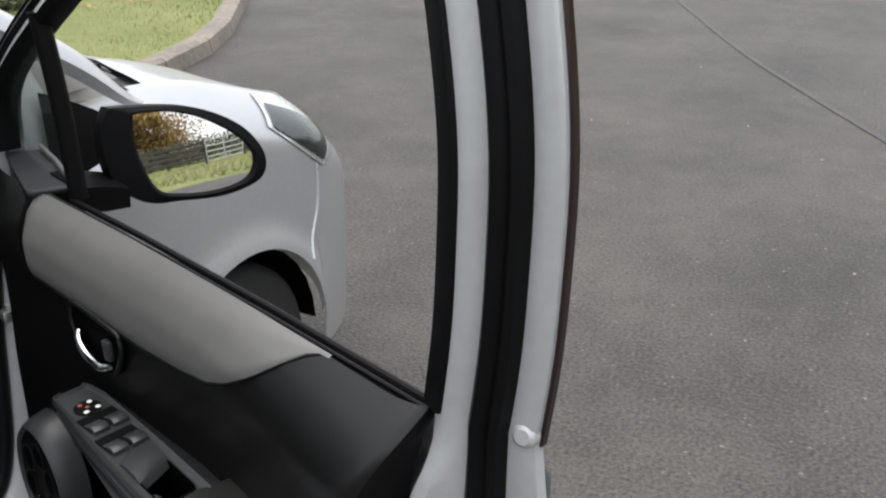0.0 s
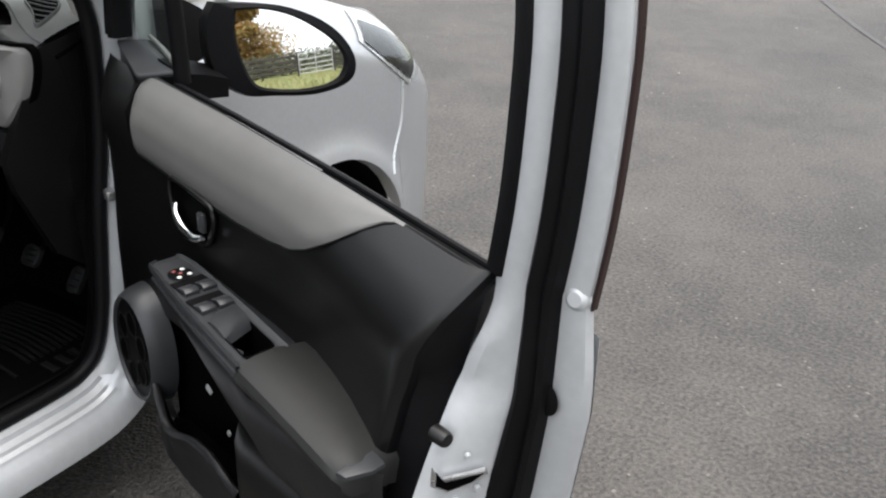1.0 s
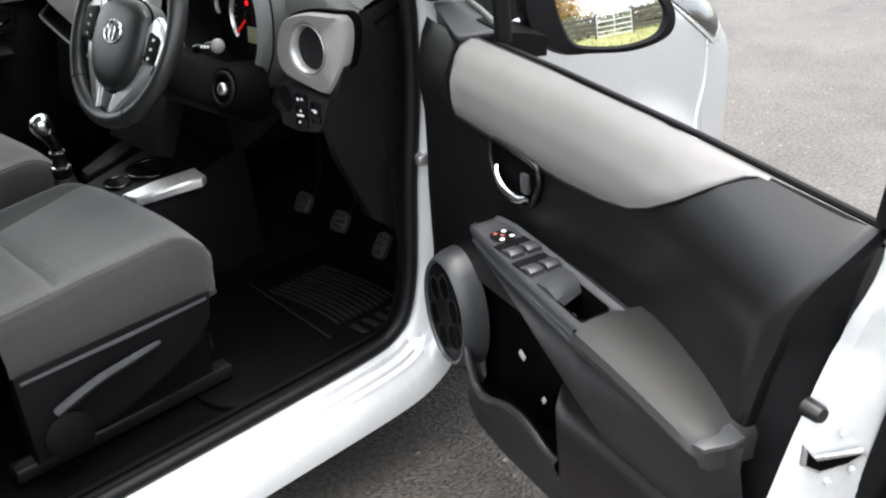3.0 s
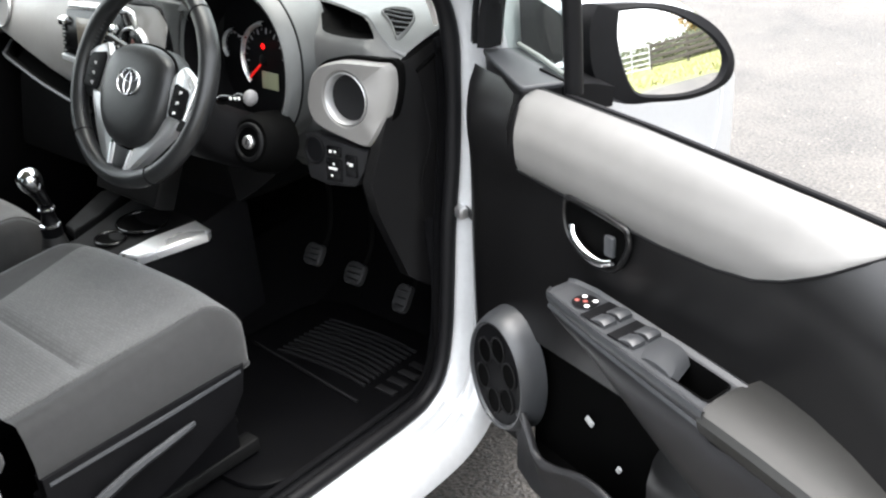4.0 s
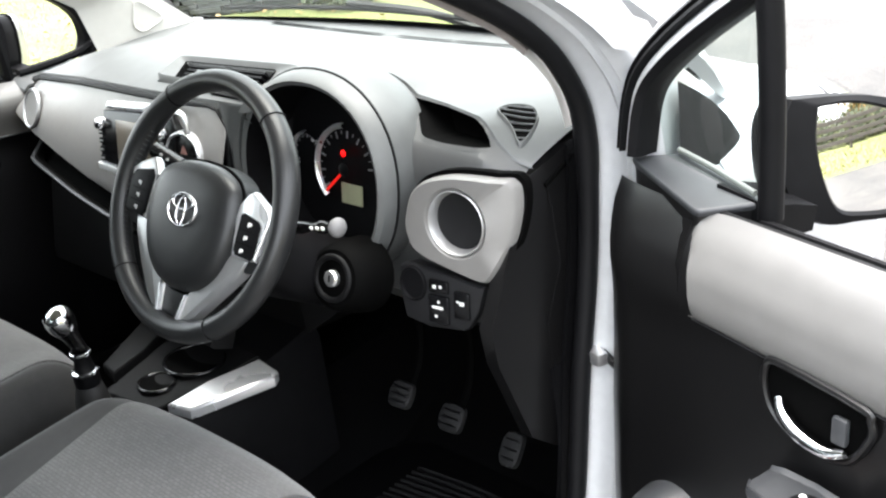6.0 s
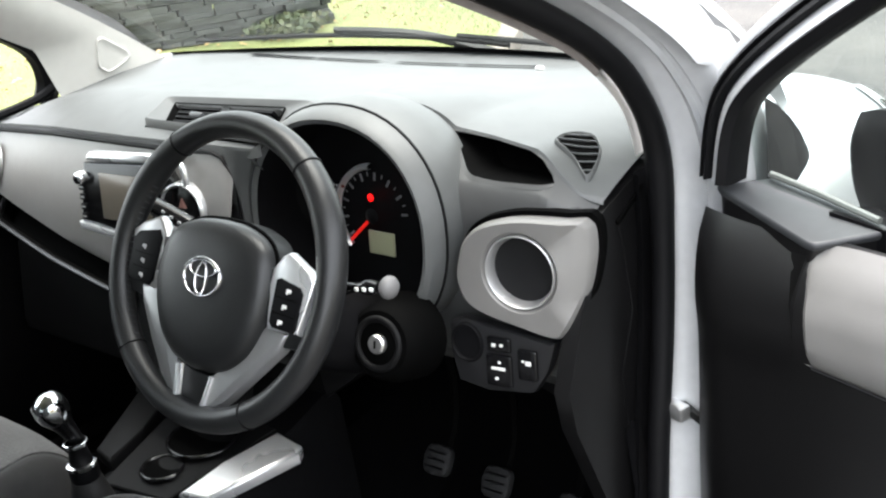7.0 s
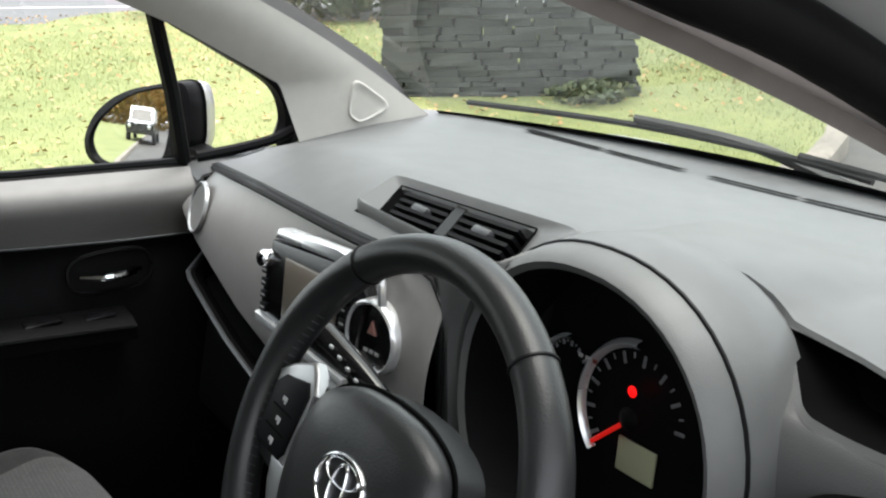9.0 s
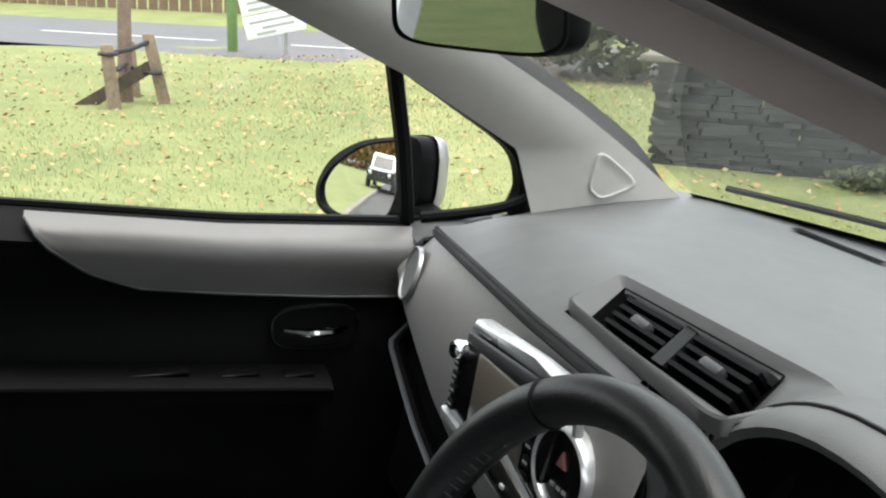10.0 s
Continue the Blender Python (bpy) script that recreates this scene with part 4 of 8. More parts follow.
def top_height(x, y):
    """The dashboard's upper surface."""
    c = abs(x) / 0.66
    front = 0.985 + 0.018 * c * c
    crest = 1.062 - 0.062 * c ** (2.2 if x < 0 else 2.2 + 1.8 * min(1, x / 0.4))
    f = max(0.0, min(1.0, (y - 0.36) / 0.50))
    z = crest + (front - crest) * f ** 1.1
    yb, zb = brow(x)
    if y < yb + 0.13:
        k = max(0, (yb + 0.13 - y) / 0.13)
        z = z + (zb - z) * k ** 1.6
    # the top falls away towards the passenger's door
    if x < -0.45:
        z -= 0.020 * ((-x - 0.45) / 0.28) ** 1.5 * max(0.0, min(1.0, (0.64 - y) / 0.18)) * max(0.0, min(1.0, (y - yb) / 0.04))
    # the skirt that rises to the instrument hood
    u = (x - 0.333) / 0.172
    if abs(u) < 1:
        rise = max(0.0, 0.925 + 0.156 * math.sqrt(1 - u * u) - z)
        z += rise * max(0.0, min(1.0, (0.62 - y) / 0.28)) ** 1.4
    return z



bm = bmesh.new()
xs = [-0.748 + 1.428 * k / 119 for k in range(120)]
cols = []
for x in xs:
    yb, _ = brow(x)
    yf = 0.965 - 0.16 * (x / 0.69) ** 2
    col = []
    for k in range(46):
        f = (k / 45) ** 1.15
        y = yb + (yf - yb) * f
        col.append(Vector((x, y, top_height(x, y))))
    yb, zb = brow(x)
    k = max(0.0, min(1.0, (x - 0.33) / 0.06))
    cols.append([Vector((x, yb + 0.012 - 0.004 * k, zb - 0.035 + 0.027 * k)), Vector((x, yb - 0.002, zb - 0.014 + 0.010 * k))] + col)
vs = grid(bm, cols)
kill = [f for f in bm.faces if (inside_quad(f.calc_center_median().x, f.calc_center_median().y, CV_HOLE) or (((f.calc_center_median().x - 0.333) / 0.163) ** 2 + ((f.calc_center_median().z - 0.925) / 0.150) ** 2 < 1 and f.calc_center_median().y < 0.36))]
bmesh.ops.delete(bm, geom=kill, context="FACES")
part("dash_top", bm, DASH, dash, "dark grey soft-grained dashboard top")

# dark body of the dashboard below its top, as one moulded form across the car
bm = bmesh.new()
rows = []
for k in range(41):
    x = -0.70 + 1.385 * k / 40
    yb, zb = brow(x)
    yl = lerp([(-0.7, 0.40), (-0.3, 0.36), (-0.13, 0.34), (0.13, 0.34), (0.22, 0.42), (0.62, 0.40), (0.69, 0.38)], x)
    zl = lerp([(-0.7, 0.52), (-0.14, 0.52), (0.14, 0.55), (0.25, 0.66), (0.45, 0.66), (0.58, 0.62), (0.69, 0.52)], x)
    if 0.19 < x < 0.64:
        yb += 0.085
    rows.append([(x, yb + 0.018, zb - 0.028), (x, yb + 0.03, zb - 0.07), (x, yb + 0.035, 0.86), (x, yb + 0.045, 0.80), (x, yl - 0.02, 0.72), (x, yl, zl), (x, yl + 0.12, zl - 0.01), (x, 0.74, zl)])
grid(bm, rows)
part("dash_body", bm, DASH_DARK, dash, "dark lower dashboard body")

# the side flank of the dashboard next to the driver's door
bm = bmesh.new()
flank = [(0.335, 0.955), (0.45, 0.978), (0.52, 0.972), (0.60, 0.95), (0.62, 0.70), (0.47, 0.48), (0.365, 0.50), (0.31, 0.545), (0.245, 0.70), (0.235, 0.76), (0.27, 0.83), (0.30, 0.90)]
m = Matrix(((0, 0, 1, 0.662), (1, 0, 0, 0), (0, 1, 0, 0), (0, 0, 0, 1)))
prism(bm, flank, 0.022, m)
flank_ob = part("dash_flank", bm, DOOR_BLACK, dash, "black plastic end panel of the dashboard")
bm = bmesh.new()
box(bm, (0.004, 0.075, 0.007), (0.686, 0.405, 0.944), Euler((radians(20), 0, 0)).to_matrix(), 0.001)
part("flank_slot", bm, SHADE_BLACK, flank_ob)
# passenger-side trim panel, in warm pearl grey, running to the centre
def panel_low(x):
    """The panel's lower edge: its y and z."""
    return lerp([(-0.69, 0.262), (-0.58, 0.243), (-0.35, 0.214), (-0.1, 0.194), (0.15, 0.206)], x), 0.784 + 0.083 * (abs(x) / 0.6) ** 1.7


bm = bmesh.new()
rows = []
for k in range(81):
    x = -0.690 + 0.840 * (1 - math.cos(math.pi * k / 80)) / 2
    yu, zt = brow(x)[0] - 0.004, brow(x)[1] - 0.013
    yl, zb = panel_low(x)
    for start, span, up, dn in ((0.105, 0.045, 0.035, 0.045), (0.648, 0.042, 0.014, 0.010)):
        e = min(1.0, max(0.0, ((x if start < 0.5 else -x) - start) / span))
        cut = 1 - math.sqrt(max(0, 1 - e * e))
        zt -= cut * up
        zb += cut * dn
    row = []
    for j in range(15):
        f = j / 14
        row.append((x, yl + (yu - yl) * f ** 1.1 - 0.010 * math.sin(math.pi * f) + (0.010 if j == 0 else 0), zb + (zt - zb) * f))
    rows.append(row)
grid(bm, rows)
bmesh.ops.solidify(bm, geom=bm.faces, thickness=0.012)
panel = part("passenger_panel", bm, PANEL_GREY, dash, "pearl grey trim panel across the passenger side")
# dark seam over the panel
bm = bmesh.new()
seam = []
for k in range(48):
    x = -0.748 + 0.898 * k / 47
    yb, zb = brow(x)
    e = min(1.0, max(0.0, (x - 0.105) / 0.045))
    seam.append((x, yb - 0.003, zb - 0.0105 - 0.034 * (1 - math.sqrt(1 - e * e))))
seam += [(0.153, 0.231, 0.965), (0.153, 0.227, 0.92), (0.151, 0.222, 0.87)]
tube(bm, seam, [lerp([(0.05, 0.0062), (0.12, 0.0030), (0.16, 0.0024)], p[0]) for p in seam], 8)
part("panel_seam", bm, RUBBER, dash)

# the end vent of the passenger panel
m = facing((-0.588, 0.2570, 0.923), (-0.13, -1.0, 0.36))
bm = bmesh.new()
disc_ring(bm, m, 0.043, 0.0375, 0.006)
vent = part("passenger_vent_ring", bm, SATIN, dash, "silver ring of a round air vent")
bm = bmesh.new()
disc(bm, m, 0.0385, 0.003, -0.004)
part("vent_core", bm, TRIM, vent)

# open shelf with a pale lip under the panel
bm = bmesh.new()
rows = []
for k in range(25):
    x = -0.64 + 0.52 * k / 24
    z = 0.772 + 0.065 * (abs(x) / 0.6) ** 1.6 - 0.012
    y = panel_low(x)[0] - 0.018 + 0.05 * max(0, (-0.57 - x) / 0.07)
    rows.append([(x, y + 0.14, z + 0.012), (x, y + 0.05, z - 0.012), (x, y + 0.01, z - 0.018), (x, y - 0.004, z - 0.006), (x, y - 0.004, z + 0.004), (x, y + 0.006, z + 0.004), (x, y + 0.02, z - 0.008)])
grid(bm, rows)
bmesh.ops.solidify(bm, geom=bm.faces, thickness=0.004)
# the shelf's inner shade is carried by its near-black colour
part("shelf", bm, SHADE_BLACK, dash, "open shelf with its shade coloured black and a grey lip")
bm = bmesh.new()
tube(bm, [(r[4][0], r[4][1] - 0.001, r[4][2]) for r in rows], 0.004, 6)
part("shelf_lip", bm, SWITCH, dash)
# glove box
bm = bmesh.new()
box(bm, (0.44, 0.08, 0.20), (-0.40, 0.285, 0.665), Euler((radians(-12), 0, 0)).to_matrix(), 0.02)
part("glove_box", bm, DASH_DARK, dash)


# centre vents set in the brow
def quad_point(q, u, v):
    a, b, c, d = (Vector(p) for p in q)
    return a.lerp(b, u).lerp(d.lerp(c, u), v)


bm = bmesh.new()
edge_o, edge_i = rounded(CV_OUT, 7, 0.10), rounded(CV, 7, 0.10)
grid(bm, [[p + Vector((0, 0, -0.012)) for p in edge_o], [p + Vector((0, 0, 0.001)) for p in edge_o], [p.lerp(q, 0.12) + Vector((0, 0, 0.0035)) for p, q in zip(edge_o, edge_i)], [p.lerp(q, 0.30) + Vector((0, 0, 0.002)) for p, q in zip(edge_o, edge_i)], [q + Vector((0, 0, -0.004)) for q in edge_i], [q + Vector((0, 0, -0.014)) for q in edge_i]], loop_v=True)
cv = part("centre_vent", bm, DASH_LOW, dash, "pair of black louvred air vents in a moulded surround")
bm = bmesh.new()
nrm = (Vector(CV[1]) - Vector(CV[0])).cross(Vector(CV[3]) - Vector(CV[0])).normalized()
nrm = nrm if nrm.z > 0 else -nrm
nrm = (nrm + Vector((0, -0.5, 0))).normalized()
rim = [Vector(p) for p in CV]
deep = [p - nrm * 0.055 for p in rim]
mid = sum(deep, Vector()) / 4
deep = [mid + (p - mid) * 0.9 for p in deep]
for i in range(4):
    j = (i + 1) % 4
    bm.faces.new([bm.verts.new(p) for p in (rim[i], rim[j], deep[j], deep[i])])
bm.faces.new([bm.verts.new(p) for p in deep])
# well walls coloured near black in place of the vent's own shade
part("vent_box", bm, SHADE_BLACK, cv)
for u0, u1 in ((0.05, 0.44), (0.53, 0.90)):
    for k in range(4):
        v = 0.16 + 0.22 * k
        bm = bmesh.new()
        a, b = quad_point(CV, u0, v) - nrm * 0.013, quad_point(CV, u1, v) - nrm * 0.013
        d = (b - a).normalized()
        up = nrm
        th = d.cross(up) * 0.0022
        loft(bm, [[p + up * s * 0.009 + th * t for s, t in ((-1, -1), (1, -1), (1, 1), (-1, 1))] for p in (a, b)])
        part("louvre", bm, BLACK, cv)
    bm = bmesh.new()
    box(bm, (0.030, 0.010, 0.012), quad_point(CV, (u0 + u1) / 2, 0.5) - nrm * 0.006, facing((0, 0, 0), nrm).to_3x3(), 0.003)
    part("vent_tab", bm, SWITCH, cv)
bm = bmesh.new()
a, b = quad_point(CV, 0.487, 0.0), quad_point(CV, 0.487, 1.0)
loft(bm, [[p + Vector((sx, 0, 0)) - nrm * sz for sx, sz in ((-0.009, 0.03), (-0.009, 0.004), (0.009, 0.004), (0.009, 0.03))] for p in (a, b)])
part("vent_divider", bm, DASH_DARK, cv, "dark bar between the two vents")
# driver's fascia: the face under the brow with the pocket's opening, the ledge and the wall round the vent
PKR = rounded(PK, 7, 0.34)


def in_pocket(x, z):
    hit = False
    for i in range(len(PKR)):
        a, b = PKR[i - 1], PKR[i]
        if (a.z > z) != (b.z > z) and x < (b.x - a.x) * (z - a.z) / (b.z - a.z) + a.x:
            hit = not hit
    return hit


def fascia_levels(x):
    yb, zb = brow(x)
    zl = lerp([(0.40, 0.996), (0.52, 0.988), (0.62, 0.983), (0.66, 0.966), (0.687, 0.950)], x)
    ylip = lerp([(0.40, 0.335), (0.50, 0.312), (0.63, 0.309), (0.674, 0.325)], x)
    return yb, zb - 0.003, ylip, min(zl, zb - 0.006)


def fascia_y(x, z):
    """Depth of the fascia between brow and lip."""
    yb, zb, yl, zl = fascia_levels(x)
    return yb + (yl - yb) * max(0.0, min(1.0, (zb - z) / (zb - zl)))


bm = bmesh.new()
cols = []
for k in range(191):
    x = 0.400 + 0.276 * k / 190
    yb, zb, ylip, zl = fascia_levels(x)
    turn = 0.06 * max(0, x - 0.655) / 0.032
    col = []
    for j in range(56):
        z = zb + (zl - zb) * j / 55
        col.append((x, fascia_y(x, z) + turn * 0.3, z))
    for f2, dz in ((0.2, 0.003), (0.45, 0.010), (0.7, 0.020), (0.9, 0.032), (1.0, 0.046)):
        col.append((x, ylip + (0.296 - ylip) * f2 + turn, zl - dz))
    for z in (0.925, 0.89, 0.85, 0.80, 0.74):
        col.append((x, 0.296 + turn, min(z, zl - 0.05)))
    col += [(x, 0.32 + turn, 0.71), (x, 0.40, 0.69)]
    cols.append(col)
grid(bm, cols)
kill = [f for f in bm.faces if (f.calc_center_median().z > 0.982 and in_pocket(f.calc_center_median().x, f.calc_center_median().z)) or ((f.calc_center_median().x - 0.333) / 0.160) ** 2 + ((f.calc_center_median().z - 0.925) / 0.150) ** 2 < 1]
bmesh.ops.delete(bm, geom=kill, context="FACES")
part("driver_fascia", bm, DASH_LOW, dash, "dark grey fascia round the driver's vent")
PKR = [Vector((p.x, fascia_y(p.x, p.z), p.z)) for p in PKR]
bm = bmesh.new()
back = Vector((0.540, 0.345, 1.008))
inner = []
for i, p in enumerate(PKR):
    d = (PKR[(i + 1) % len(PKR)] - PKR[i - 1]).normalized()
    inward = Vector((d.z, 0, -d.x))
    if inward.dot(back - p) < 0:
        inward = -inward
    wide = 0.0012 + 0.0046 * max(0.0, min(1.0, (inward.z + 0.25) / 0.6 + max(0.0, inward.x) * 0.9))
    inner.append(p + inward * wide + Vector((0, 0.0035, 0)))
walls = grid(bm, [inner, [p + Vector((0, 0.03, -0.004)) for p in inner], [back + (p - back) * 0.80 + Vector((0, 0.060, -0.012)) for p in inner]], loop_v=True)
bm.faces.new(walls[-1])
# pocket walls and back hold the recess's shade in their colour
pk = part("pocket", bm, SHADE_BLACK, dash, "recessed pocket with its shade coloured black and a grey rim")
bm = bmesh.new()
grid(bm, [[back + (p - back) * 1.005 + Vector((0, 0.0012, 0)) for p in PKR], [p + Vector((0, -0.0010, 0)) for p in PKR], [p.lerp(q, 0.4) + Vector((0, -0.0005, 0)) for p, q in zip(PKR, inner)], inner], loop_v=True)
part("pocket_rim", bm, DASH_LOW, pk)

# side demister vents: leaf-shaped by the driver, oval by the passenger
def demister(outline, mid, along, material, up=0.0):
    """A louvred vent lying on the dashboard's top, its slats running along the given direction."""
    mx, my = mid

    def lay(x, y, k, h):
        px, py = mx + (x - mx) * k, my + (y - my) * k
        return (px, py, top_height(px, py) + h + up)

    bd = bmesh.new()
    grid(bd, [[lay(x, y, k, h) for x, y in outline] for k, h in ((1.05, -0.004), (1.03, 0.002), (0.99, 0.006), (0.94, 0.0065), (0.90, 0.004), (0.88, 0.001))], loop_v=True)
    vent_body = part("demister_vent", bd, material, dash, "small louvred side demister vent")
    bd = bmesh.new()
    grid(bd, [[lay(x, y, k, 0.0028) for x, y in outline] for k in (0.91, 0.6, 0.3, 0.02)], loop_v=True)
    # flat near-black sheet painted as the shaded opening under the slats
    part("vent_core", bd, SHADE_BLACK, vent_body)
    ax, ay = along
    reach = [(x - mx) * ay - (y - my) * ax for x, y in outline]
    for k in range(6):
        o = min(reach) + (max(reach) - min(reach)) * (k + 0.8) / 6.6
        cut = []
        for i in range(len(outline)):
            a, b = reach[i - 1], reach[i]
            if (a > o) != (b > o):
                f = (o - a) / (b - a)
                x = outline[i - 1][0] + (outline[i][0] - outline[i - 1][0]) * f
                y = outline[i - 1][1] + (outline[i][1] - outline[i - 1][1]) * f
                cut.append(((x - mx) * ax + (y - my) * ay))
        if len(cut) < 2:
            continue
        c0, c1 = min(cut) * 0.86, max(cut) * 0.86
        bd = bmesh.new()
        tube(bd, [lay(mx + ax * c + ay * o, my + ay * c - ax * o, 1.0, 0.0045) for c in [c0 + (c1 - c0) * j / 4 for j in range(5)]], 0.0014, 5)
        part("louvre", bd, SWITCH, vent_body)


demister([(p.x, p.y) for p in rounded([(0.5975, 0.378, 0), (0.594, 0.410, 0), (0.604, 0.436, 0), (0.620, 0.444, 0), (0.640, 0.424, 0), (0.651, 0.396, 0), (0.657, 0.366, 0), (0.654, 0.356, 0), (0.630, 0.3745, 0)], 6, 0.40)], (0.627, 0.402), (0.6, 0.8), DASH)
demister(ring_poly(0.034, 0.019, 36, 2.0, -0.706, 0.404), (-0.706, 0.404), (1.0, 0.0), DASH, 0.001)

# defroster slots along the foot of the windscreen
for a, b in ((-0.455, -0.27), (-0.262, -0.095), (-0.045, 0.11), (0.118, 0.29)):
    bm = bmesh.new()
    rows = []
    for k in range(9):
        x = a + (b - a) * k / 8
        y = 0.838 - 0.06 * x * x
        rows.append([Vector((x, y + d, top_height(x, y + d) + 0.0035)) for d in (-0.010, 0.010)])
    grid(bm, rows)
    # flat strip on the surface; the slot's shade is only its colour
    part("defroster_slot", bm, SHADE_BLACK, dash, "narrow black defroster slot")
# small white sticker on the dashboard's top
bm = bmesh.new()
box(bm, (0.016, 0.010, 0.008), (0.31, 0.80, top_height(0.31, 0.80) + 0.003), None, 0.003)
part("white_sticker", bm, WHITE_MARK, dash)

# driver's side trim panel with its round vent
m = facing((0.6065, 0.284, 0.894), (0.12, -1.0, 0.10))
out = [(-0.089, -0.004), (-0.079, 0.030), (-0.060, 0.051), (-0.033, 0.062), (0.006, 0.069), (0.068, 0.070), (0.081, 0.064), (0.086, 0.050), (0.086, 0.018), (0.078, -0.026), (0.058, -0.070), (0.042, -0.080), (-0.003, -0.072), (-0.050, -0.061), (-0.077, -0.048), (-0.088, -0.026)]
op = [(p.x, p.y) for p in smooth_line([(x, y, 0) for x, y in out + [out[0], out[1]]], 103)][2:98]
VC = (0.0, 0.001)


def panel_ring(scale, z):
    """The panel's outline; its right side turns away along a ridge."""
    return [m @ Vector((x * scale, y * scale, z - 0.9 * max(0.0, x * scale - 0.060))) for x, y in op]


def vent_ring_at(r, z):
    """A circle with one point for each point of the outline."""
    q = []
    for x, y in op:
        a = math.atan2(y - VC[1], x - VC[0])
        q.append(m @ Vector((VC[0] + r * math.cos(a), VC[1] + r * math.sin(a), z)))
    return q


bm = bmesh.new()
grid(bm, [panel_ring(1.0, -0.012), panel_ring(1.0, 0.014), panel_ring(0.985, 0.021), panel_ring(0.95, 0.0245), [p.lerp(q, 0.45) for p, q in zip(panel_ring(0.93, 0.025), vent_ring_at(0.052, 0.024))], vent_ring_at(0.052, 0.024), vent_ring_at(0.0475, 0.019)], loop_v=True)
rp = part("driver_panel", bm, TRIM, dash, "warm grey rounded panel round a vent")
bm = bmesh.new()
grid(bm, [[m @ Vector((x * 1.05, y * 1.06 + 0.002, z - 0.9 * max(0.0, x - 0.060))) for x, y in op] for z in (-0.012, 0.004)] + [panel_ring(0.98, 0.004)], loop_v=True)
part("panel_gap", bm, SHADE_BLACK, rp)
bm = bmesh.new()
grid(bm, [vent_ring_at(0.0478, 0.018), vent_ring_at(0.0470, 0.0225), vent_ring_at(0.0458, 0.0235), vent_ring_at(0.0445, 0.022), vent_ring_at(0.0405, 0.004)], loop_v=True)
part("vent_ring", bm, SATIN, rp, "slim silver ring of the round vent")
m2 = m @ Matrix.Translation((VC[0], VC[1], 0.010))
bm = bmesh.new()
disc(bm, m2, 0.0415, -0.003, -0.004)
part("vent_disc", bm, surface("vent_dark_grey", (0.011, 0.011, 0.0115), 0.6, 0, 0.1, 40, spec=0.1), rp, "dark grey closed vent flap")

# switch bank below it
m = facing((0.566, 0.276, 0.772), (0.12, -1.0, 0.10))
bm = bmesh.new()
prism(bm, [(-0.072, 0.038), (-0.050, 0.046), (0.020, 0.036), (0.080, 0.032), (0.068, -0.010), (0.048, -0.042), (0.038, -0.046), (-0.020, -0.052), (-0.064, -0.044), (-0.074, 0.0)], 0.018, m, 0.006, 2)
sb = part("switch_bank", bm, ARM_LOW, dash, "dark grey bank of small switches")
bm = bmesh.new()
disc_ring(bm, m @ Matrix.Translation((-0.046, 0.014, 0.017)), 0.028, 0.022, 0.006, sx=0.85)
disc(bm, m @ Matrix.Translation((-0.046, 0.014, 0.017)), 0.023, 0.002, sx=0.85)
part("blank_socket", bm, BLACK, sb)
for (x, y, w, h) in ((0.001, 0.018, 0.034, 0.020), (0.000, -0.018, 0.037, 0.044), (0.041, -0.004, 0.027, 0.042)):
    bm = bmesh.new()
    box(bm, (w, h, 0.010), (0, 0, 0), m @ Matrix.Translation((x, y, 0.018)), 0.003)
    sw = part("switch", bm, BLACK_SMOOTH, sb)
    marks = ((-0.006, 0.0, 0.006, 0.005), (0.005, 0.001, 0.005, 0.004)) if h < 0.03 else ((0.0, 0.004, 0.020, 0.004), (0.002, 0.013, 0.004, 0.004), (-0.003, -0.010, 0.005, 0.004)) if w > 0.03 else ((0.002, 0.004, 0.008, 0.006), (-0.005, 0.006, 0.004, 0.003))
    for dx, dy, mw, mh in marks:
        bm = bmesh.new()
        box(bm, (mw, mh, 0.001), (0, 0, 0), m @ Matrix.Translation((x + dx, y + dy, 0.0238)), 0.0004, 1)
        part("switch_mark", bm, WHITE_MARK, sw)

# ---- instrument binnacle ----
cluster = thing("instrument_cluster", "hooded instrument cluster with dark dials and red needle", "instrument panel")
BX, BZ, BW, BH = 0.333, 0.925, 0.163, 0.153


bm = bmesh.new()
rows = []
for k in range(49):
    a = math.pi * (-0.42 + 1.84 * k / 48)
    row = []
    for (y, gw) in ((0.345, -0.014), (0.255, -0.013), (0.236, -0.011), (0.232, -0.004), (0.238, 0.003), (0.262, 0.008), (0.30, 0.010), (0.345, 0.007), (0.40, -0.016)):
        c, s = math.cos(a), math.sin(a)
        w, h = BW + gw, BH + gw
        px = BX + w * math.copysign(abs(c) ** 0.92, c)
        pz = BZ + h * (abs(s) ** 0.92 if s > 0 else -abs(s) ** 0.92)
        tilt = (pz - BZ) * 0.12
        row.append((px, y + tilt, pz - 0.14 * max(0, y - 0.30)))
    rows.append(row)
grid(bm, [r[2:] for r in rows])
part("hood", bm, DASH, cluster, "dark grey arched hood")
bm = bmesh.new()
grid(bm, [r[:3] for r in rows])
part("hood_lining", bm, BLACK, cluster, "black inner side of the hood")
bm = bmesh.new()
tube(bm, [(r[5][0], r[5][1], r[5][2]) for r in rows], 0.0022, 6)
part("hood_seam", bm, RUBBER, cluster)
bm = bmesh.new()
prism(bm, [(BW * 0.99 * math.cos(2 * math.pi * k / 40), BH * 0.97 * math.sin(2 * math.pi * k / 40)) for k in range(40)], 0.006, facing((BX, 0.335, BZ), (0, -1, 0.12)))
part("dial_plate", bm, BLACK, cluster, "black dial plate")
bm = bmesh.new()
rows = []
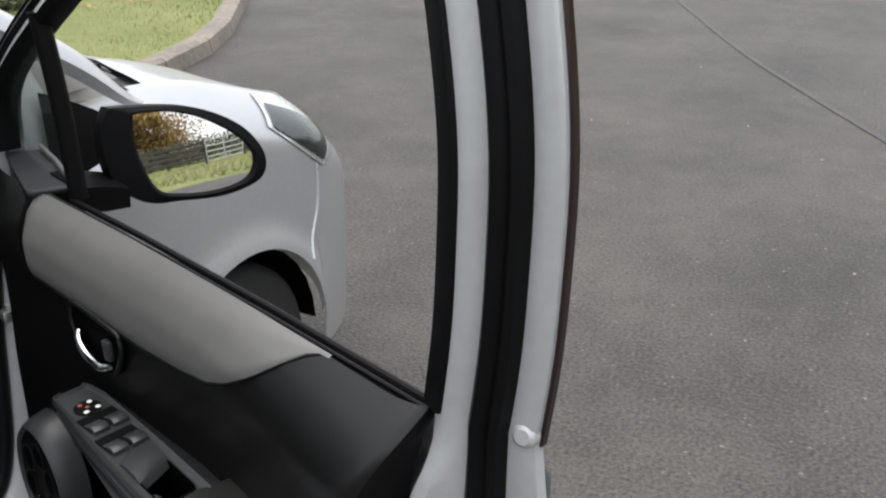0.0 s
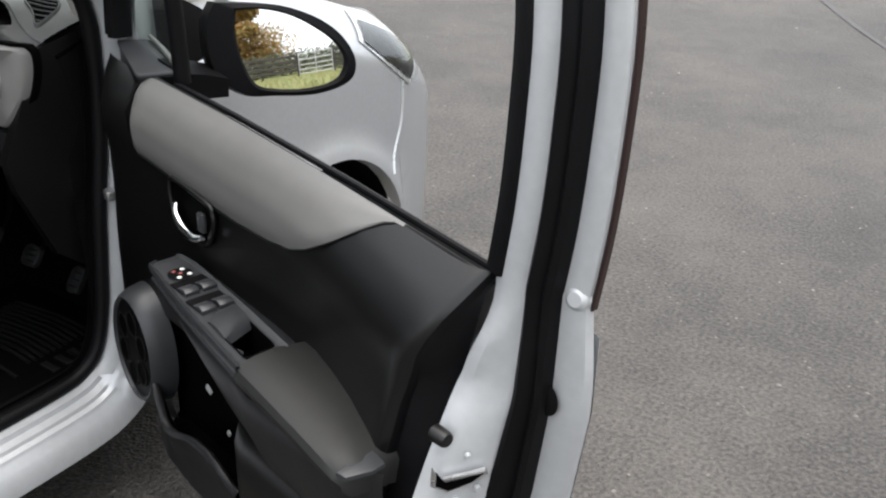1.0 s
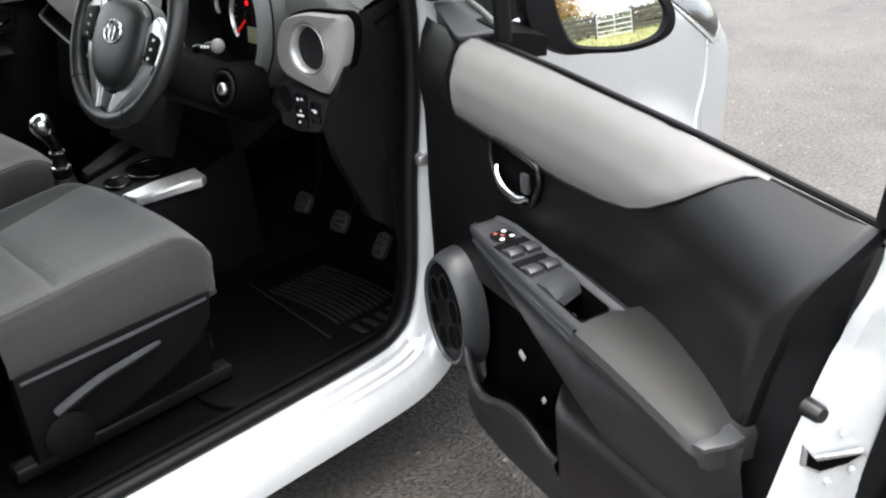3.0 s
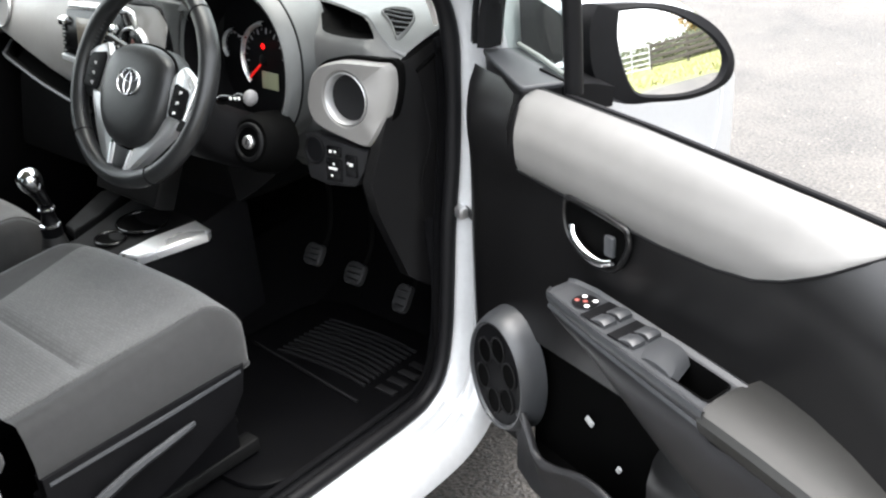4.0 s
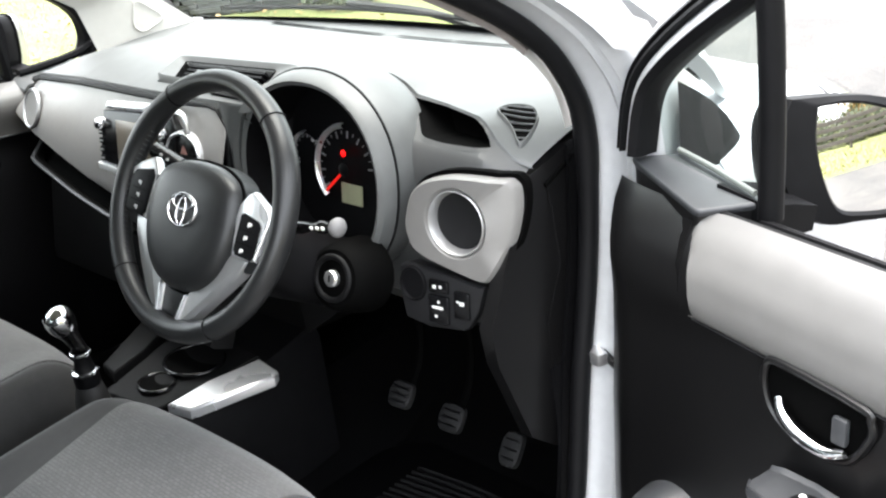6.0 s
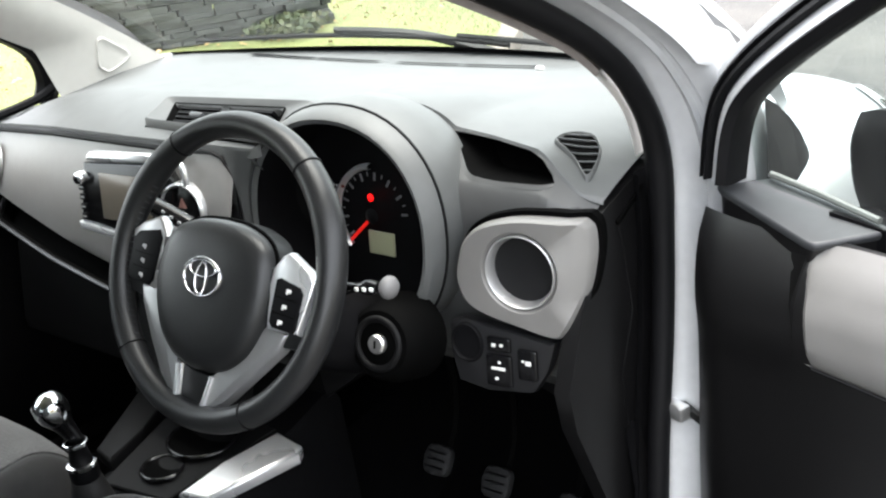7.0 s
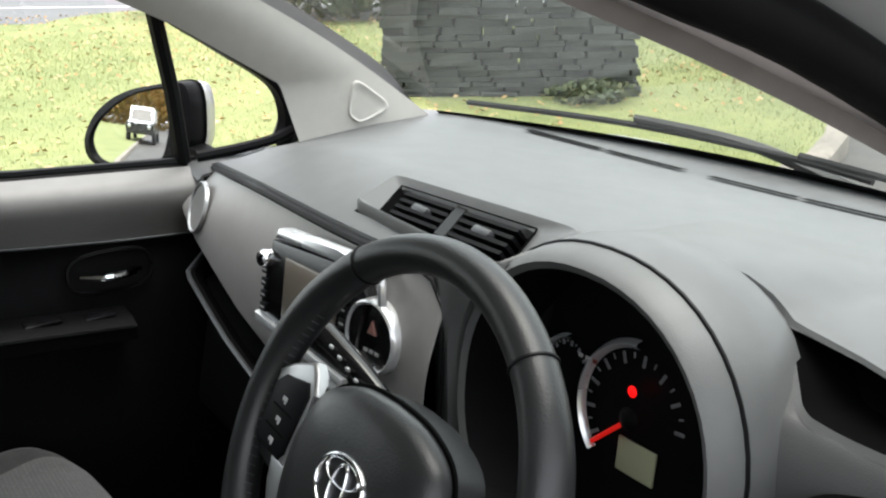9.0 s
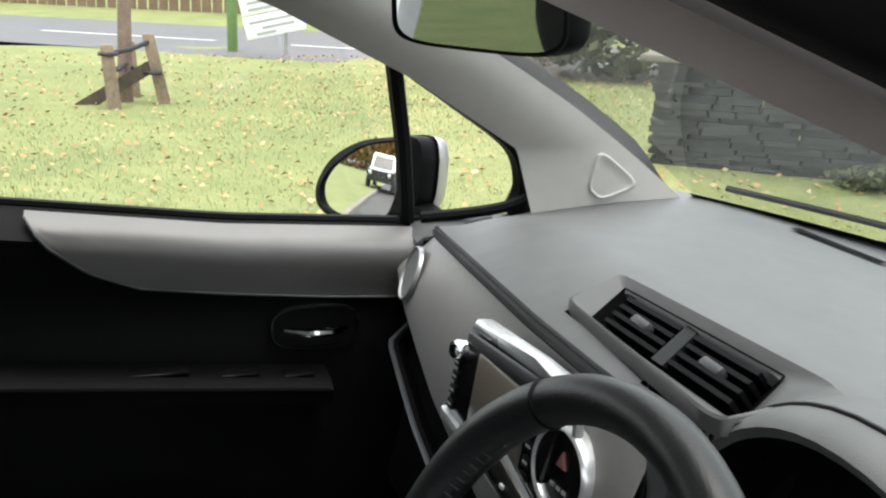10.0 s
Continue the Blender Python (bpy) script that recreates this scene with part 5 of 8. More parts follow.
for k in range(16):
    z = 0.80 + 0.225 * k / 15
    h = max(0.0, 1 - (max(0.0, z - BZ) / (BH + 0.006)) ** 2)
    xl = BX - (BW + 0.006) * math.sqrt(h)
    rows.append([(0.085, 0.265, z), (0.110, 0.246, z), (0.135, 0.234, z), (0.152, 0.229, z), (max(0.153, (0.150 + xl) / 2 + 0.002), 0.229, z), (xl + 0.002, 0.236, z), (xl + 0.006, 0.27, z)])
grid(bm, rows)
part("cluster_cheek", bm, DASH, cluster, "dark grey cheek beside the instrument hood")
# the two dials
for cx, cz, r, side in ((0.330, 0.914, 0.072, 1), (0.238, 0.930, 0.034, -1)):
    m = facing((cx, 0.322, cz), (0, -1, 0.12))
    bm = bmesh.new()
    sweep = [radians(92 + k * 5.0) for k in range(28)]
    grid(bm, [[m @ Vector((r * f * math.cos(a), r * f * math.sin(a), dz)) for f, dz in ((1.03, 0.001), (1.0, 0.007), (0.96, 0.009), (0.92, 0.006), (0.90, 0.001))] for a in sweep])
    dial = part("dial_ring", bm, BRIGHT, cluster, "silver arc of a dial ring")
    for k in range(9):
        a = radians(215 - 26 * k)
        bm = bmesh.new()
        box(bm, (r * 0.16, 0.0035, 0.001), (0, 0, 0), m @ Matrix.Rotation(a, 4, "Z") @ Matrix.Translation((r * 0.78, 0, 0.003)), 0.0003, 1)
        part("dial_mark", bm, DIAL_MARK, dial)
    for k in range(17):
        if k % 2:
            bm = bmesh.new()
            box(bm, (r * 0.08, 0.0018, 0.001), (0, 0, 0), m @ Matrix.Rotation(radians(215 - 13 * k), 4, "Z") @ Matrix.Translation((r * 0.82, 0, 0.003)), 0.0003, 1)
            part("small_dial_mark", bm, DIAL_MARK, dial)
m = facing((0.331, 0.318, 0.914), (0, -1, 0.12))
bm = bmesh.new()
box(bm, (0.062, 0.0045, 0.003), (0, 0, 0), m @ Matrix.Rotation(radians(222), 4, "Z") @ Matrix.Translation((0.030, 0, 0.004)), 0.001, 1)
part("needle", bm, RED_NEEDLE, cluster, "red pointer needle with a faint added glow")
bm = bmesh.new()
disc(bm, m, 0.012, 0.006, 0.004, 20)
part("needle_hub", bm, BLACK, cluster)
bm = bmesh.new()
disc(bm, facing((0.3295, 0.319, 0.941), (0, -1, 0.12)), 0.0055, 0.002, 0.002, 16)
part("warning_lamp", bm, RED_LAMP, cluster, "lit red warning lamp")
bm = bmesh.new()
box(bm, (0.048, 0.034, 0.003), (0, 0, 0), facing((0.336, 0.319, 0.872), (0, -1, 0.12)), 0.001)
part("trip_display", bm, LCD, cluster, "small olive trip display")
for k in range(3):
    bm = bmesh.new()
    box(bm, (0.006, 0.004, 0.001), (0, 0, 0), facing((0.258 + 0.010 * k, 0.318, 0.952), (0, -1, 0.12)), 0.0003, 1)
    part("small_mark", bm, RED_MARK if k == 2 else GREY_MARK, cluster)

# ---- audio unit in the centre ----
audio = thing("audio_unit", "silver and black touch-screen audio unit with round hazard switch", "car stereo")
AU = facing((-0.075, 0.205, 0.925), (0.06, -1.0, 0.16))
bm = bmesh.new()
prism(bm, [(-0.092, 0.060), (0.10, 0.070), (0.118, 0.045), (0.095, -0.062), (-0.114, -0.042), (-0.104, 0.0)], 0.016, AU, 0.004, 2)
part("fascia", bm, BLACK_SMOOTH, audio, "black glossy fascia")
bm = bmesh.new()
prism(bm, [(-0.083, 0.064), (-0.074, 0.078), (0.060, 0.083), (0.098, 0.082), (0.10, 0.070)], 0.019, AU, 0.004, 2)
bar = part("upper_bar", bm, BRIGHT, audio, "bright silver upper bar")
bm = bmesh.new()
tube(bm, smooth_line([AU @ Vector(q) for q in ((0.090, 0.076, 0.012), (0.122, 0.078, 0.014), (0.140, 0.070, 0.014), (0.143, 0.052, 0.013), (0.142, 0.040, 0.010))], 16), 0.0052, 8)
part("bar_hook", bm, BRIGHT, bar, "slim silver hook to the hazard switch")
bm = bmesh.new()
prism(bm, [(-0.116, -0.037), (0.095, -0.056), (0.095, -0.068), (-0.112, -0.049)], 0.022, AU, 0.004, 2)
part("lower_bar", bm, BRIGHT, audio, "bright silver lower bar")
bm = bmesh.new()
box(bm, (0.118, 0.074, 0.004), (0, 0, 0), AU @ Matrix.Translation((0.006, 0.010, 0.017)), 0.002)
part("screen", bm, SCREEN, audio, "brown-grey unlit screen")
for sx in (-0.094, 0.080):
    bm = bmesh.new()
    knob_shape(bm, AU @ Matrix.Translation((sx, 0.036, 0.014)), [(0.011, 0), (0.011, 0.012), (0.009, 0.016), (0.004, 0.017)])
    part("volume_knob", bm, CHROME, audio, "small chrome knob")
    for k in range(4):
        bm = bmesh.new()
        box(bm, (0.015, 0.011, 0.004), (0, 0, 0), AU @ Matrix.Translation((sx - 0.006 * (sx < 0), 0.020 - 0.016 * k, 0.017)), 0.0015)
        bt = part("button", bm, BLACK, audio)
        bm = bmesh.new()
        box(bm, (0.009, 0.0025, 0.0006), (0, 0, 0), AU @ Matrix.Translation((sx - 0.006 * (sx < 0), 0.020 - 0.016 * k, 0.0193)), 0.0002, 1)
        part("button_mark", bm, GREY_MARK, bt)
# round hazard switch at the driver's end
HZ = facing((0.054, 0.212, 0.929), (0.10, -1.0, 0.14))
bm = bmesh.new()
disc_ring(bm, HZ, 0.046, 0.0365, 0.016, 48, sx=1.0, sy=0.94)
hz = part("hazard_ring", bm, BRIGHT, audio, "bright silver ring round the hazard switch")
bm = bmesh.new()
disc(bm, HZ, 0.038, 0.006, 0.003, 36, sx=1.0, sy=0.94)
part("hazard_face", bm, BLACK_SMOOTH, hz)
bm = bmesh.new()
prism(bm, [(-0.0075, 0.003), (0.0075, 0.003), (0.0, 0.018)], 0.003, HZ @ Matrix.Translation((0, 0.0, 0.009)), 0.0008, 1)
part("hazard_triangle", bm, HAZARD_RED, hz, "dull red hazard triangle")
for k in range(3):
    bm = bmesh.new()
    box(bm, (0.007, 0.004, 0.0008), (0, 0, 0), HZ @ Matrix.Translation((-0.010 + 0.010 * k, -0.017, 0.0095)), 0.0003, 1)
    part("hazard_mark", bm, GREY_MARK, hz)
# lower centre stack
bm = bmesh.new()
prism(bm, [(-0.135, 0.0), (0.135, 0.0), (0.115, -0.26), (-0.115, -0.26)], 0.05, facing((0, 0.285, 0.825), (0, -1.0, 0.42)), 0.012, 2)
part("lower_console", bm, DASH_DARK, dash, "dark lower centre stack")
for k in (-1, 0, 1):
    bm = bmesh.new()
    mm = facing((0, 0.285, 0.825), (0, -1.0, 0.42)) @ Matrix.Translation((0.075 * k, -0.085, 0.05))
    knob_shape(bm, mm, [(0.027, 0), (0.026, 0.012), (0.022, 0.020), (0.0, 0.021)])
    kn = part("heater_knob", bm, BLACK, dash)
    bm = bmesh.new()
    disc_ring(bm, mm, 0.031, 0.026, 0.005)
    part("knob_ring", bm, SATIN, kn)

# ---- steering wheel ----
TILT_W = radians(28)
WC = Vector((0.331, 0.0377, 0.9486))
SW = facing(WC, (0, -math.cos(TILT_W), math.sin(TILT_W)))
SWR = SW @ Matrix.Rotation(radians(-3), 4, "Z")
wheel = thing("steering_wheel", "black leather three-spoke steering wheel with silver inlays", "steering wheel")
r0 = 0.0162


def rim_point(a, b, g=1.0):
    """The rim: slightly wider than high, flattened at its foot, fatter at the hand grips."""
    c, sn = math.cos(a), math.sin(a)
    core = Vector((0.1855 * c, (0.1785 if sn > 0 else 0.1745) * sn, 0))
    fat = g * (1.0 + 0.10 * math.exp(-((a - radians(28)) / 0.30) ** 2) + 0.10 * math.exp(-((a - radians(152)) / 0.30) ** 2))
    return SWR @ (core + Vector((c, sn, 0)) * r0 * fat * math.cos(b) + Vector((0, 0, r0 * 1.05 * fat * math.sin(b))))


bm = bmesh.new()
grid(bm, [[rim_point(2 * math.pi * k / 120, 2 * math.pi * j / 20) for j in range(20)] for k in range(120)], loop_u=True, loop_v=True)
rim = part("rim", bm, LEATHER, wheel, "black leather rim")
for deg in (53, 128, 226, 303):
    bm = bmesh.new()
    tube(bm, [rim_point(radians(deg), 2 * math.pi * j / 20, 1.03) for j in range(20)], 0.0012, 5, loop=True)
    part("stitching", bm, RUBBER, rim)
# cross stitches on the inner side of the grips
for lo, hi in ((150, 222), (318, 390)):
    bm = bmesh.new()
    for k in range(26):
        a = radians(lo + (hi - lo) * k / 25)
        p, q = rim_point(a, radians(162), 1.02), rim_point(a + 0.008, radians(186), 1.02)
        tube(bm, [p, q], 0.0008, 4)
    part("grip_stitching", bm, SWITCH, rim)
# airbag cover
bm = bmesh.new()
cover = [(0.0, 0.064), (0.045, 0.060), (0.084, 0.042), (0.098, 0.004), (0.096, -0.042), (0.078, -0.083), (0.050, -0.108), (0.022, -0.118), (0.0, -0.120)]
cover = cover + [(-x, y) for x, y in cover[-2:0:-1]]
cp = [(p.x, p.y) for p in smooth_line([(x, y, 0) for x, y in cover + [cover[0]]], 81)][:-1]
rings = []
for sc, z in ((1.0, -0.03), (1.0, -0.002), (0.985, 0.006), (0.955, 0.013), (0.88, 0.0195), (0.72, 0.0235), (0.45, 0.0255), (0.15, 0.026)):
    rings.append([SW @ Vector((0.003 + x * sc, y * sc - 0.006 * (1 - sc), z - 0.10 * max(0, y * sc - 0.02) ** 1.2)) for x, y in cp])
loft(bm, rings)
part("airbag_cover", bm, LEATHER, wheel, "dark grained airbag cover")
bm = bmesh.new()
tube(bm, [SW @ Vector((0.003 + x * 1.012, y * 1.012, -0.001)) for x, y in cp], 0.0022, 5, loop=True)
part("cover_gap", bm, SHADE_BLACK, wheel)
# round emblem, plain shapes only
bm = bmesh.new()
EM = SW @ Matrix.Translation((0.005, -0.007, 0.0255))
disc_ring(bm, EM, 0.034, 0.0295, 0.004, 40, sx=1.0, sy=0.72)
emb = part("emblem", bm, CHROME, wheel, "chrome oval badge")
bm = bmesh.new()
disc_ring(bm, EM @ Matrix.Translation((0, 0.010, 0)), 0.025, 0.021, 0.004, 32, sx=1.0, sy=0.42)
disc_ring(bm, EM @ Matrix.Translation((0, -0.002, 0)), 0.0205, 0.0165, 0.004, 32, sx=0.50, sy=1.0)
part("emblem_loop", bm, CHROME, emb)
bm = bmesh.new()
disc(bm, EM, 0.031, 0.0005, 0.0005, 32, sy=0.72)
part("emblem_ground", bm, DARK_STEEL, emb)
# spokes: two upper with switch pads, one forked below
for sg in (1, -1):
    def side(poly):
        return [(sg * x, y) for x, y in (poly if sg > 0 else poly[::-1])]

    bm = bmesh.new()
    prism(bm, side([(0.070, 0.022), (0.100, 0.034), (0.135, 0.034), (0.180, 0.022), (0.180, -0.020), (0.168, -0.056), (0.120, -0.062), (0.085, -0.060), (0.075, -0.030)]), 0.016, SWR @ Matrix.Translation((0, 0, -0.018)), 0.005, 2)
    part("side_spoke", bm, LEATHER, wheel)
    bm = bmesh.new()
    prism(bm, side([(0.097, 0.024), (0.109, 0.041), (0.119, 0.047), (0.150, 0.034), (0.166, 0.022), (0.162, 0.004), (0.158, -0.040), (0.106, -0.044), (0.101, -0.020), (0.103, 0.006)]), 0.012, SWR @ Matrix.Translation((0, 0, -0.005)), 0.004, 3)
    # left inlay gets a darker silver: its shade is in the colour
    inl = part("spoke_inlay", bm, BRIGHT if sg > 0 else SATIN, wheel, "silver spoke inlay, the left one darkened for shade")
    bm = bmesh.new()
    wide = [(0.104, 0.020), (0.112, 0.030), (0.150, 0.022), (0.160, 0.012), (0.158, -0.036), (0.152, -0.042), (0.112, -0.042), (0.106, -0.034)]
    prism(bm, side(wide if sg < 0 else [(0.109, 0.014), (0.114, 0.017), (0.147, 0.012), (0.153, 0.006), (0.153, -0.034), (0.149, -0.040), (0.116, -0.040), (0.110, -0.034)]), 0.006, SWR @ Matrix.Translation((0, 0, 0.004)), 0.003, 2)
    pad = part("switch_pad", bm, BLACK, inl, "black pad of wheel switches")
    bm = bmesh.new()
    for cut in (-0.004, -0.022):
        box(bm, (0.034, 0.0014, 0.001), (0, 0, 0), SWR @ Matrix.Translation((sg * 0.131, cut, 0.0102)))
    part("pad_groove", bm, SHADE_BLACK, pad)
    for k in range(3):
        bm = bmesh.new()
        box(bm, (0.006, 0.004, 0.001), (0, 0, 0), SWR @ Matrix.Translation((sg * (0.134 - 0.002 * k), 0.005 - 0.018 * k, 0.0103)), 0.0004, 1)
        box(bm, (0.003, 0.006, 0.001), (0, 0, 0), SWR @ Matrix.Translation((sg * (0.131 - 0.002 * k), 0.004 - 0.018 * k, 0.0103)), 0.0004, 1)
        # left marks are likewise greyed as if in shade
        part("pad_mark", bm, WHITE_MARK if sg > 0 else GREY_MARK, pad)
    bm = bmesh.new()
    prism(bm, side([(0.100, -0.040), (0.136, -0.043), (0.127, -0.066), (0.092, -0.106), (0.060, -0.142), (0.030, -0.168), (0.020, -0.172), (0.027, -0.119), (0.050, -0.106), (0.078, -0.082), (0.094, -0.048)]), 0.018, SWR @ Matrix.Translation((0, 0, -0.016)), 0.006, 3)
    part("lower_inlay", bm, SATIN, wheel, "satin silver arm of the forked lower spoke")
    bm = bmesh.new()
    prism(bm, side([(0.030, -0.120), (0.034, -0.121), (0.027, -0.171), (0.019, -0.172)]), 0.005, SWR @ Matrix.Translation((0, 0, 0.001)), 0.0015, 2)
    part("fork_edge", bm, BRIGHT, wheel, "bright edge strip of the forked spoke")
bm = bmesh.new()
prism(bm, [(-0.052, -0.088), (0.052, -0.088), (0.026, -0.168), (-0.026, -0.168)], 0.014, SWR @ Matrix.Translation((0, 0, -0.016)), 0.004, 2)
part("lower_spoke", bm, LEATHER, wheel)

# ---- steering column, stalks, ignition ----
column = thing("steering_column", "black steering column cowl with stalks and ignition lock", "steering column")
bm = bmesh.new()
rings = []
for d, w, h, o in ((-0.035, 0.055, 0.045, -0.02), (-0.07, 0.080, 0.050, -0.040), (-0.13, 0.100, 0.055, -0.055), (-0.22, 0.105, 0.055, -0.060), (-0.30, 0.10, 0.055, -0.060)):
    rings.append([SW @ Vector((x, y + o, d)) for x, y in ring_poly(w, h, 28, 3.0)])
loft(bm, rings)
part("column_cowl", bm, BLACK, column)
m = facing((0.4645, 0.150, 0.824), (0.10, -0.93, 0.30))
bm = bmesh.new()
knob_shape(bm, m @ Matrix.Translation((0, 0, -0.07)), [(0.058, 0), (0.055, 0.04), (0.048, 0.062), (0.042, 0.068)])
lock = part("ignition_housing", bm, SHADE_BLACK, column, "black round ignition housing")
bm = bmesh.new()
disc_ring(bm, m, 0.036, 0.027, 0.004, 32)
part("lock_ring", bm, DASH_DARK, lock)
bm = bmesh.new()
knob_shape(bm, m @ Matrix.Translation((0, 0, -0.004)), [(0.0125, 0), (0.0125, 0.008), (0.010, 0.011), (0.0, 0.011)])
part("lock_barrel", bm, STEEL, lock, "bright steel key barrel")
bm = bmesh.new()
box(bm, (0.0025, 0.010, 0.001), (0, 0, 0), m @ Matrix.Translation((0, 0, 0.0075)))
part("key_slot", bm, SHADE_BLACK, lock)
# stalks
for pts, tip in (([(0.43, 0.125, 0.905), (0.48, 0.122, 0.918), (0.512, 0.120, 0.924)], (0.528, 0.120, 0.927)),):
    bm = bmesh.new()
    tube(bm, smooth_line(pts, 12), [0.008 + 0.002 * math.sin(k) for k in range(12)], 10)
    st = part("stalk", bm, BLACK_SMOOTH, column, "black switch stalk")
    for k in range(3):
        bm = bmesh.new()
        box(bm, (0.006, 0.003, 0.005), (0.485 + 0.012 * k, 0.110, 0.921 + 0.002 * k), None, 0.001, 1)
        part("stalk_mark", bm, WHITE_MARK, st)
    bm = bmesh.new()
    bmesh.ops.create_uvsphere(bm, u_segments=18, v_segments=12, radius=0.0140, matrix=Matrix.Translation(tip) @ Matrix.Diagonal((0.75, 1, 1, 1)))
    part("stalk_cap", bm, surface("stalk_pale_grey", (0.13, 0.127, 0.127), 0.6), st, "pale grey stalk end")
bm = bmesh.new()
tube(bm, smooth_line([(0.24, 0.125, 0.93), (0.18, 0.122, 0.955), (0.115, 0.118, 0.975)], 12), [0.009 + 0.004 * k / 11 for k in range(12)], 10)
st = part("stalk", bm, BLACK_SMOOTH, column, "black switch stalk")
for k in range(4):
    bm = bmesh.new()
    box(bm, (0.006, 0.003, 0.004), (0.19 - 0.015 * k, 0.108, 0.957 + 0.006 * k), None, 0.001, 1)
    part("stalk_mark", bm, GREY_MARK, st)

# ---- driver's door, standing open ----
DOOR = Matrix.Translation((0.78, 0.43, 0)) @ Matrix(((0.969, 0.246, 0, 0), (-0.246, 0.969, 0, 0), (0, 0, 1, 0), (0, 0, 0, 1)))
# in the door's own frame x runs from the hinges to the lock, y outwards, z up
door = thing("driver_door", "silver car door standing open, with black and grey trim", "car door", DOOR)


def rear_edge(z):
    """Where the inner trim ends towards the lock."""
    return lerp([(0.20, 0.902), (0.45, 0.915), (0.63, 0.930), (0.72, 0.945), (0.80, 0.968), (0.85, 0.990), (0.885, 1.006), (0.905, 1.008), (0.93, 0.998)], z)


def shut_line(z):
    """Where the trim's black rear end meets the shut face."""
    return lerp([(0.20, 0.970), (0.45, 0.978), (0.63, 0.984), (0.72, 0.989), (0.80, 0.995), (0.85, 1.005), (0.885, 1.012), (0.905, 1.010), (0.93, 0.998)], z)


def trim_depth(s, z):
    """How far the inner trim stands in from the belt line's plane."""
    d = lerp([(0.18, 0.03), (0.30, 0.055), (0.45, 0.060), (0.60, 0.058), (0.70, 0.052), (0.79, 0.050), (0.82, 0.058), (0.87, 0.056), (0.91, 0.040), (0.935, 0.022), (0.945, 0.008)], z)
    f = max(0.0, min(1.0, (s - 0.60) / 0.40))
    g = max(0.0, min(1.0, (0.945 - z) / 0.17))
    d += 0.052 * f * f * (3 - 2 * f) * g * (2 - g)
    d += 0.07 * max(0.0, min(1.0, (0.80 - z) / 0.34)) * max(0.0, min(1.0, (s - 0.72) / 0.25)) ** 2
    return d * min(1.0, max(0.0, (s + 0.02) / 0.06)) ** 0.5


def belt(s):
    """Height of the window's lower edge."""
    return lerp([(0.0, 0.950), (0.12, 0.942), (0.2, 0.950), (0.43, 0.944), (0.73, 0.928), (1.03, 0.905)], s)


def shut_inner(z):
    """How far the silver lock-side face reaches in."""
    return lerp([(0.20, 0.205), (0.43, 0.172), (0.535, 0.140), (0.651, 0.096), (0.72, 0.066), (0.76, 0.046), (0.85, 0.036), (0.92, 0.020)], z)


def trim_rows(z_low, z_high, s_low, s_high, lift=0.0, ns=44, nz=26):
    rows = []
    for i in range(ns + 1):
        row = []
        for j in range(nz + 1):
            f, g = i / ns, j / nz
            zl, zh = z_low, z_high
            s0 = s_low + (s_high - s_low) * f
            zt = belt(s0) - 0.004 if zh is None else zh
            z = zl + (zt - zl) * g
            s = s_low + (min(s_high, rear_edge(z)) - s_low) * f
            row.append((s, -trim_depth(s, z - (belt(s) - 0.945)) - lift, z))
        rows.append(row)
    return rows


bm = bmesh.new()
sheet = trim_rows(0.22, None, 0.0, 1.06)
last = sheet[-1]
sheet.append([(p[0] + 0.008, p[1] + 0.003, p[2]) for p in last])
sheet.append([(p[0] + 0.014, p[1] + 0.009, p[2] - 0.002) for p in last])
vs = grid(bm, sheet)
end = [sheet[-1], [(p[0] + 0.016, p[1] + 0.016, p[2] - 0.003) for p in last], [(p[0] + 0.016, p[1] + 0.024, p[2] - 0.004) for p in last], [(shut_line(p[2]) + 0.014, max(p[1] + 0.030, min(-0.012, -shut_inner(p[2]) + 0.012)), p[2]) for p in last]]
# open map pocket low in the trim
kill = [f for f in bm.faces if (0.18 < f.calc_center_median().x < 0.56 and f.calc_center_median().z < 0.50) or (f.calc_center_median().x >= 0.56 and f.calc_center_median().z < 0.30)]
bmesh.ops.delete(bm, geom=kill, context="FACES")
part("inner_panel", bm, DOOR_BLACK, door, "black grained inner door panel")
bm = bmesh.new()
grid(bm, end)
part("panel_end", bm, RUBBER, door, "black rear end of the door panel")


def insert_low(s):
    return lerp([(0.15, 0.812), (0.26, 0.803), (0.37, 0.796), (0.49, 0.790), (0.59, 0.794), (0.66, 0.808), (0.71, 0.828), (0.77, 0.862), (0.815, 0.892), (0.845, 0.908), (0.872, 0.917)], s)


# warm grey upper insert
bm = bmesh.new()
rows = []
for i in range(45):
    s = 0.161 + 0.711 * i / 44
    zt = belt(s) - 0.006
    zl = min(insert_low(s), zt - 0.003)
    row = [(s, -trim_depth(s, zl - (belt(s) - 0.945)) + 0.002, zl - 0.002)]
    for j in range(11):
        z = zl + (zt - zl) * j / 10
        row.append((s + 0.016 * (1 - i / 44) ** 6 * (1 - j / 10), -trim_depth(s, z - (belt(s) - 0.945)) - 0.006 * min(1, 4 * min(j / 10, 1 - j / 10) + 0.3) * min(1.0, 0.2 + (44 - i) / 7), z))
    rows.append(row)
grid(bm, [[(0.147, -0.018, r[2]) for r in rows[0]], [(0.150 + 0.003 * math.cos(k), 0.45 * r[1] - 0.012, r[2]) for k, r in enumerate(rows[0])], [(r[0] - 0.004, r[1] + 0.0035, r[2]) for r in rows[0]]] + rows)
ins = part("upper_insert", bm, TRIM, door, "warm grey upper door insert")
bm = bmesh.new()
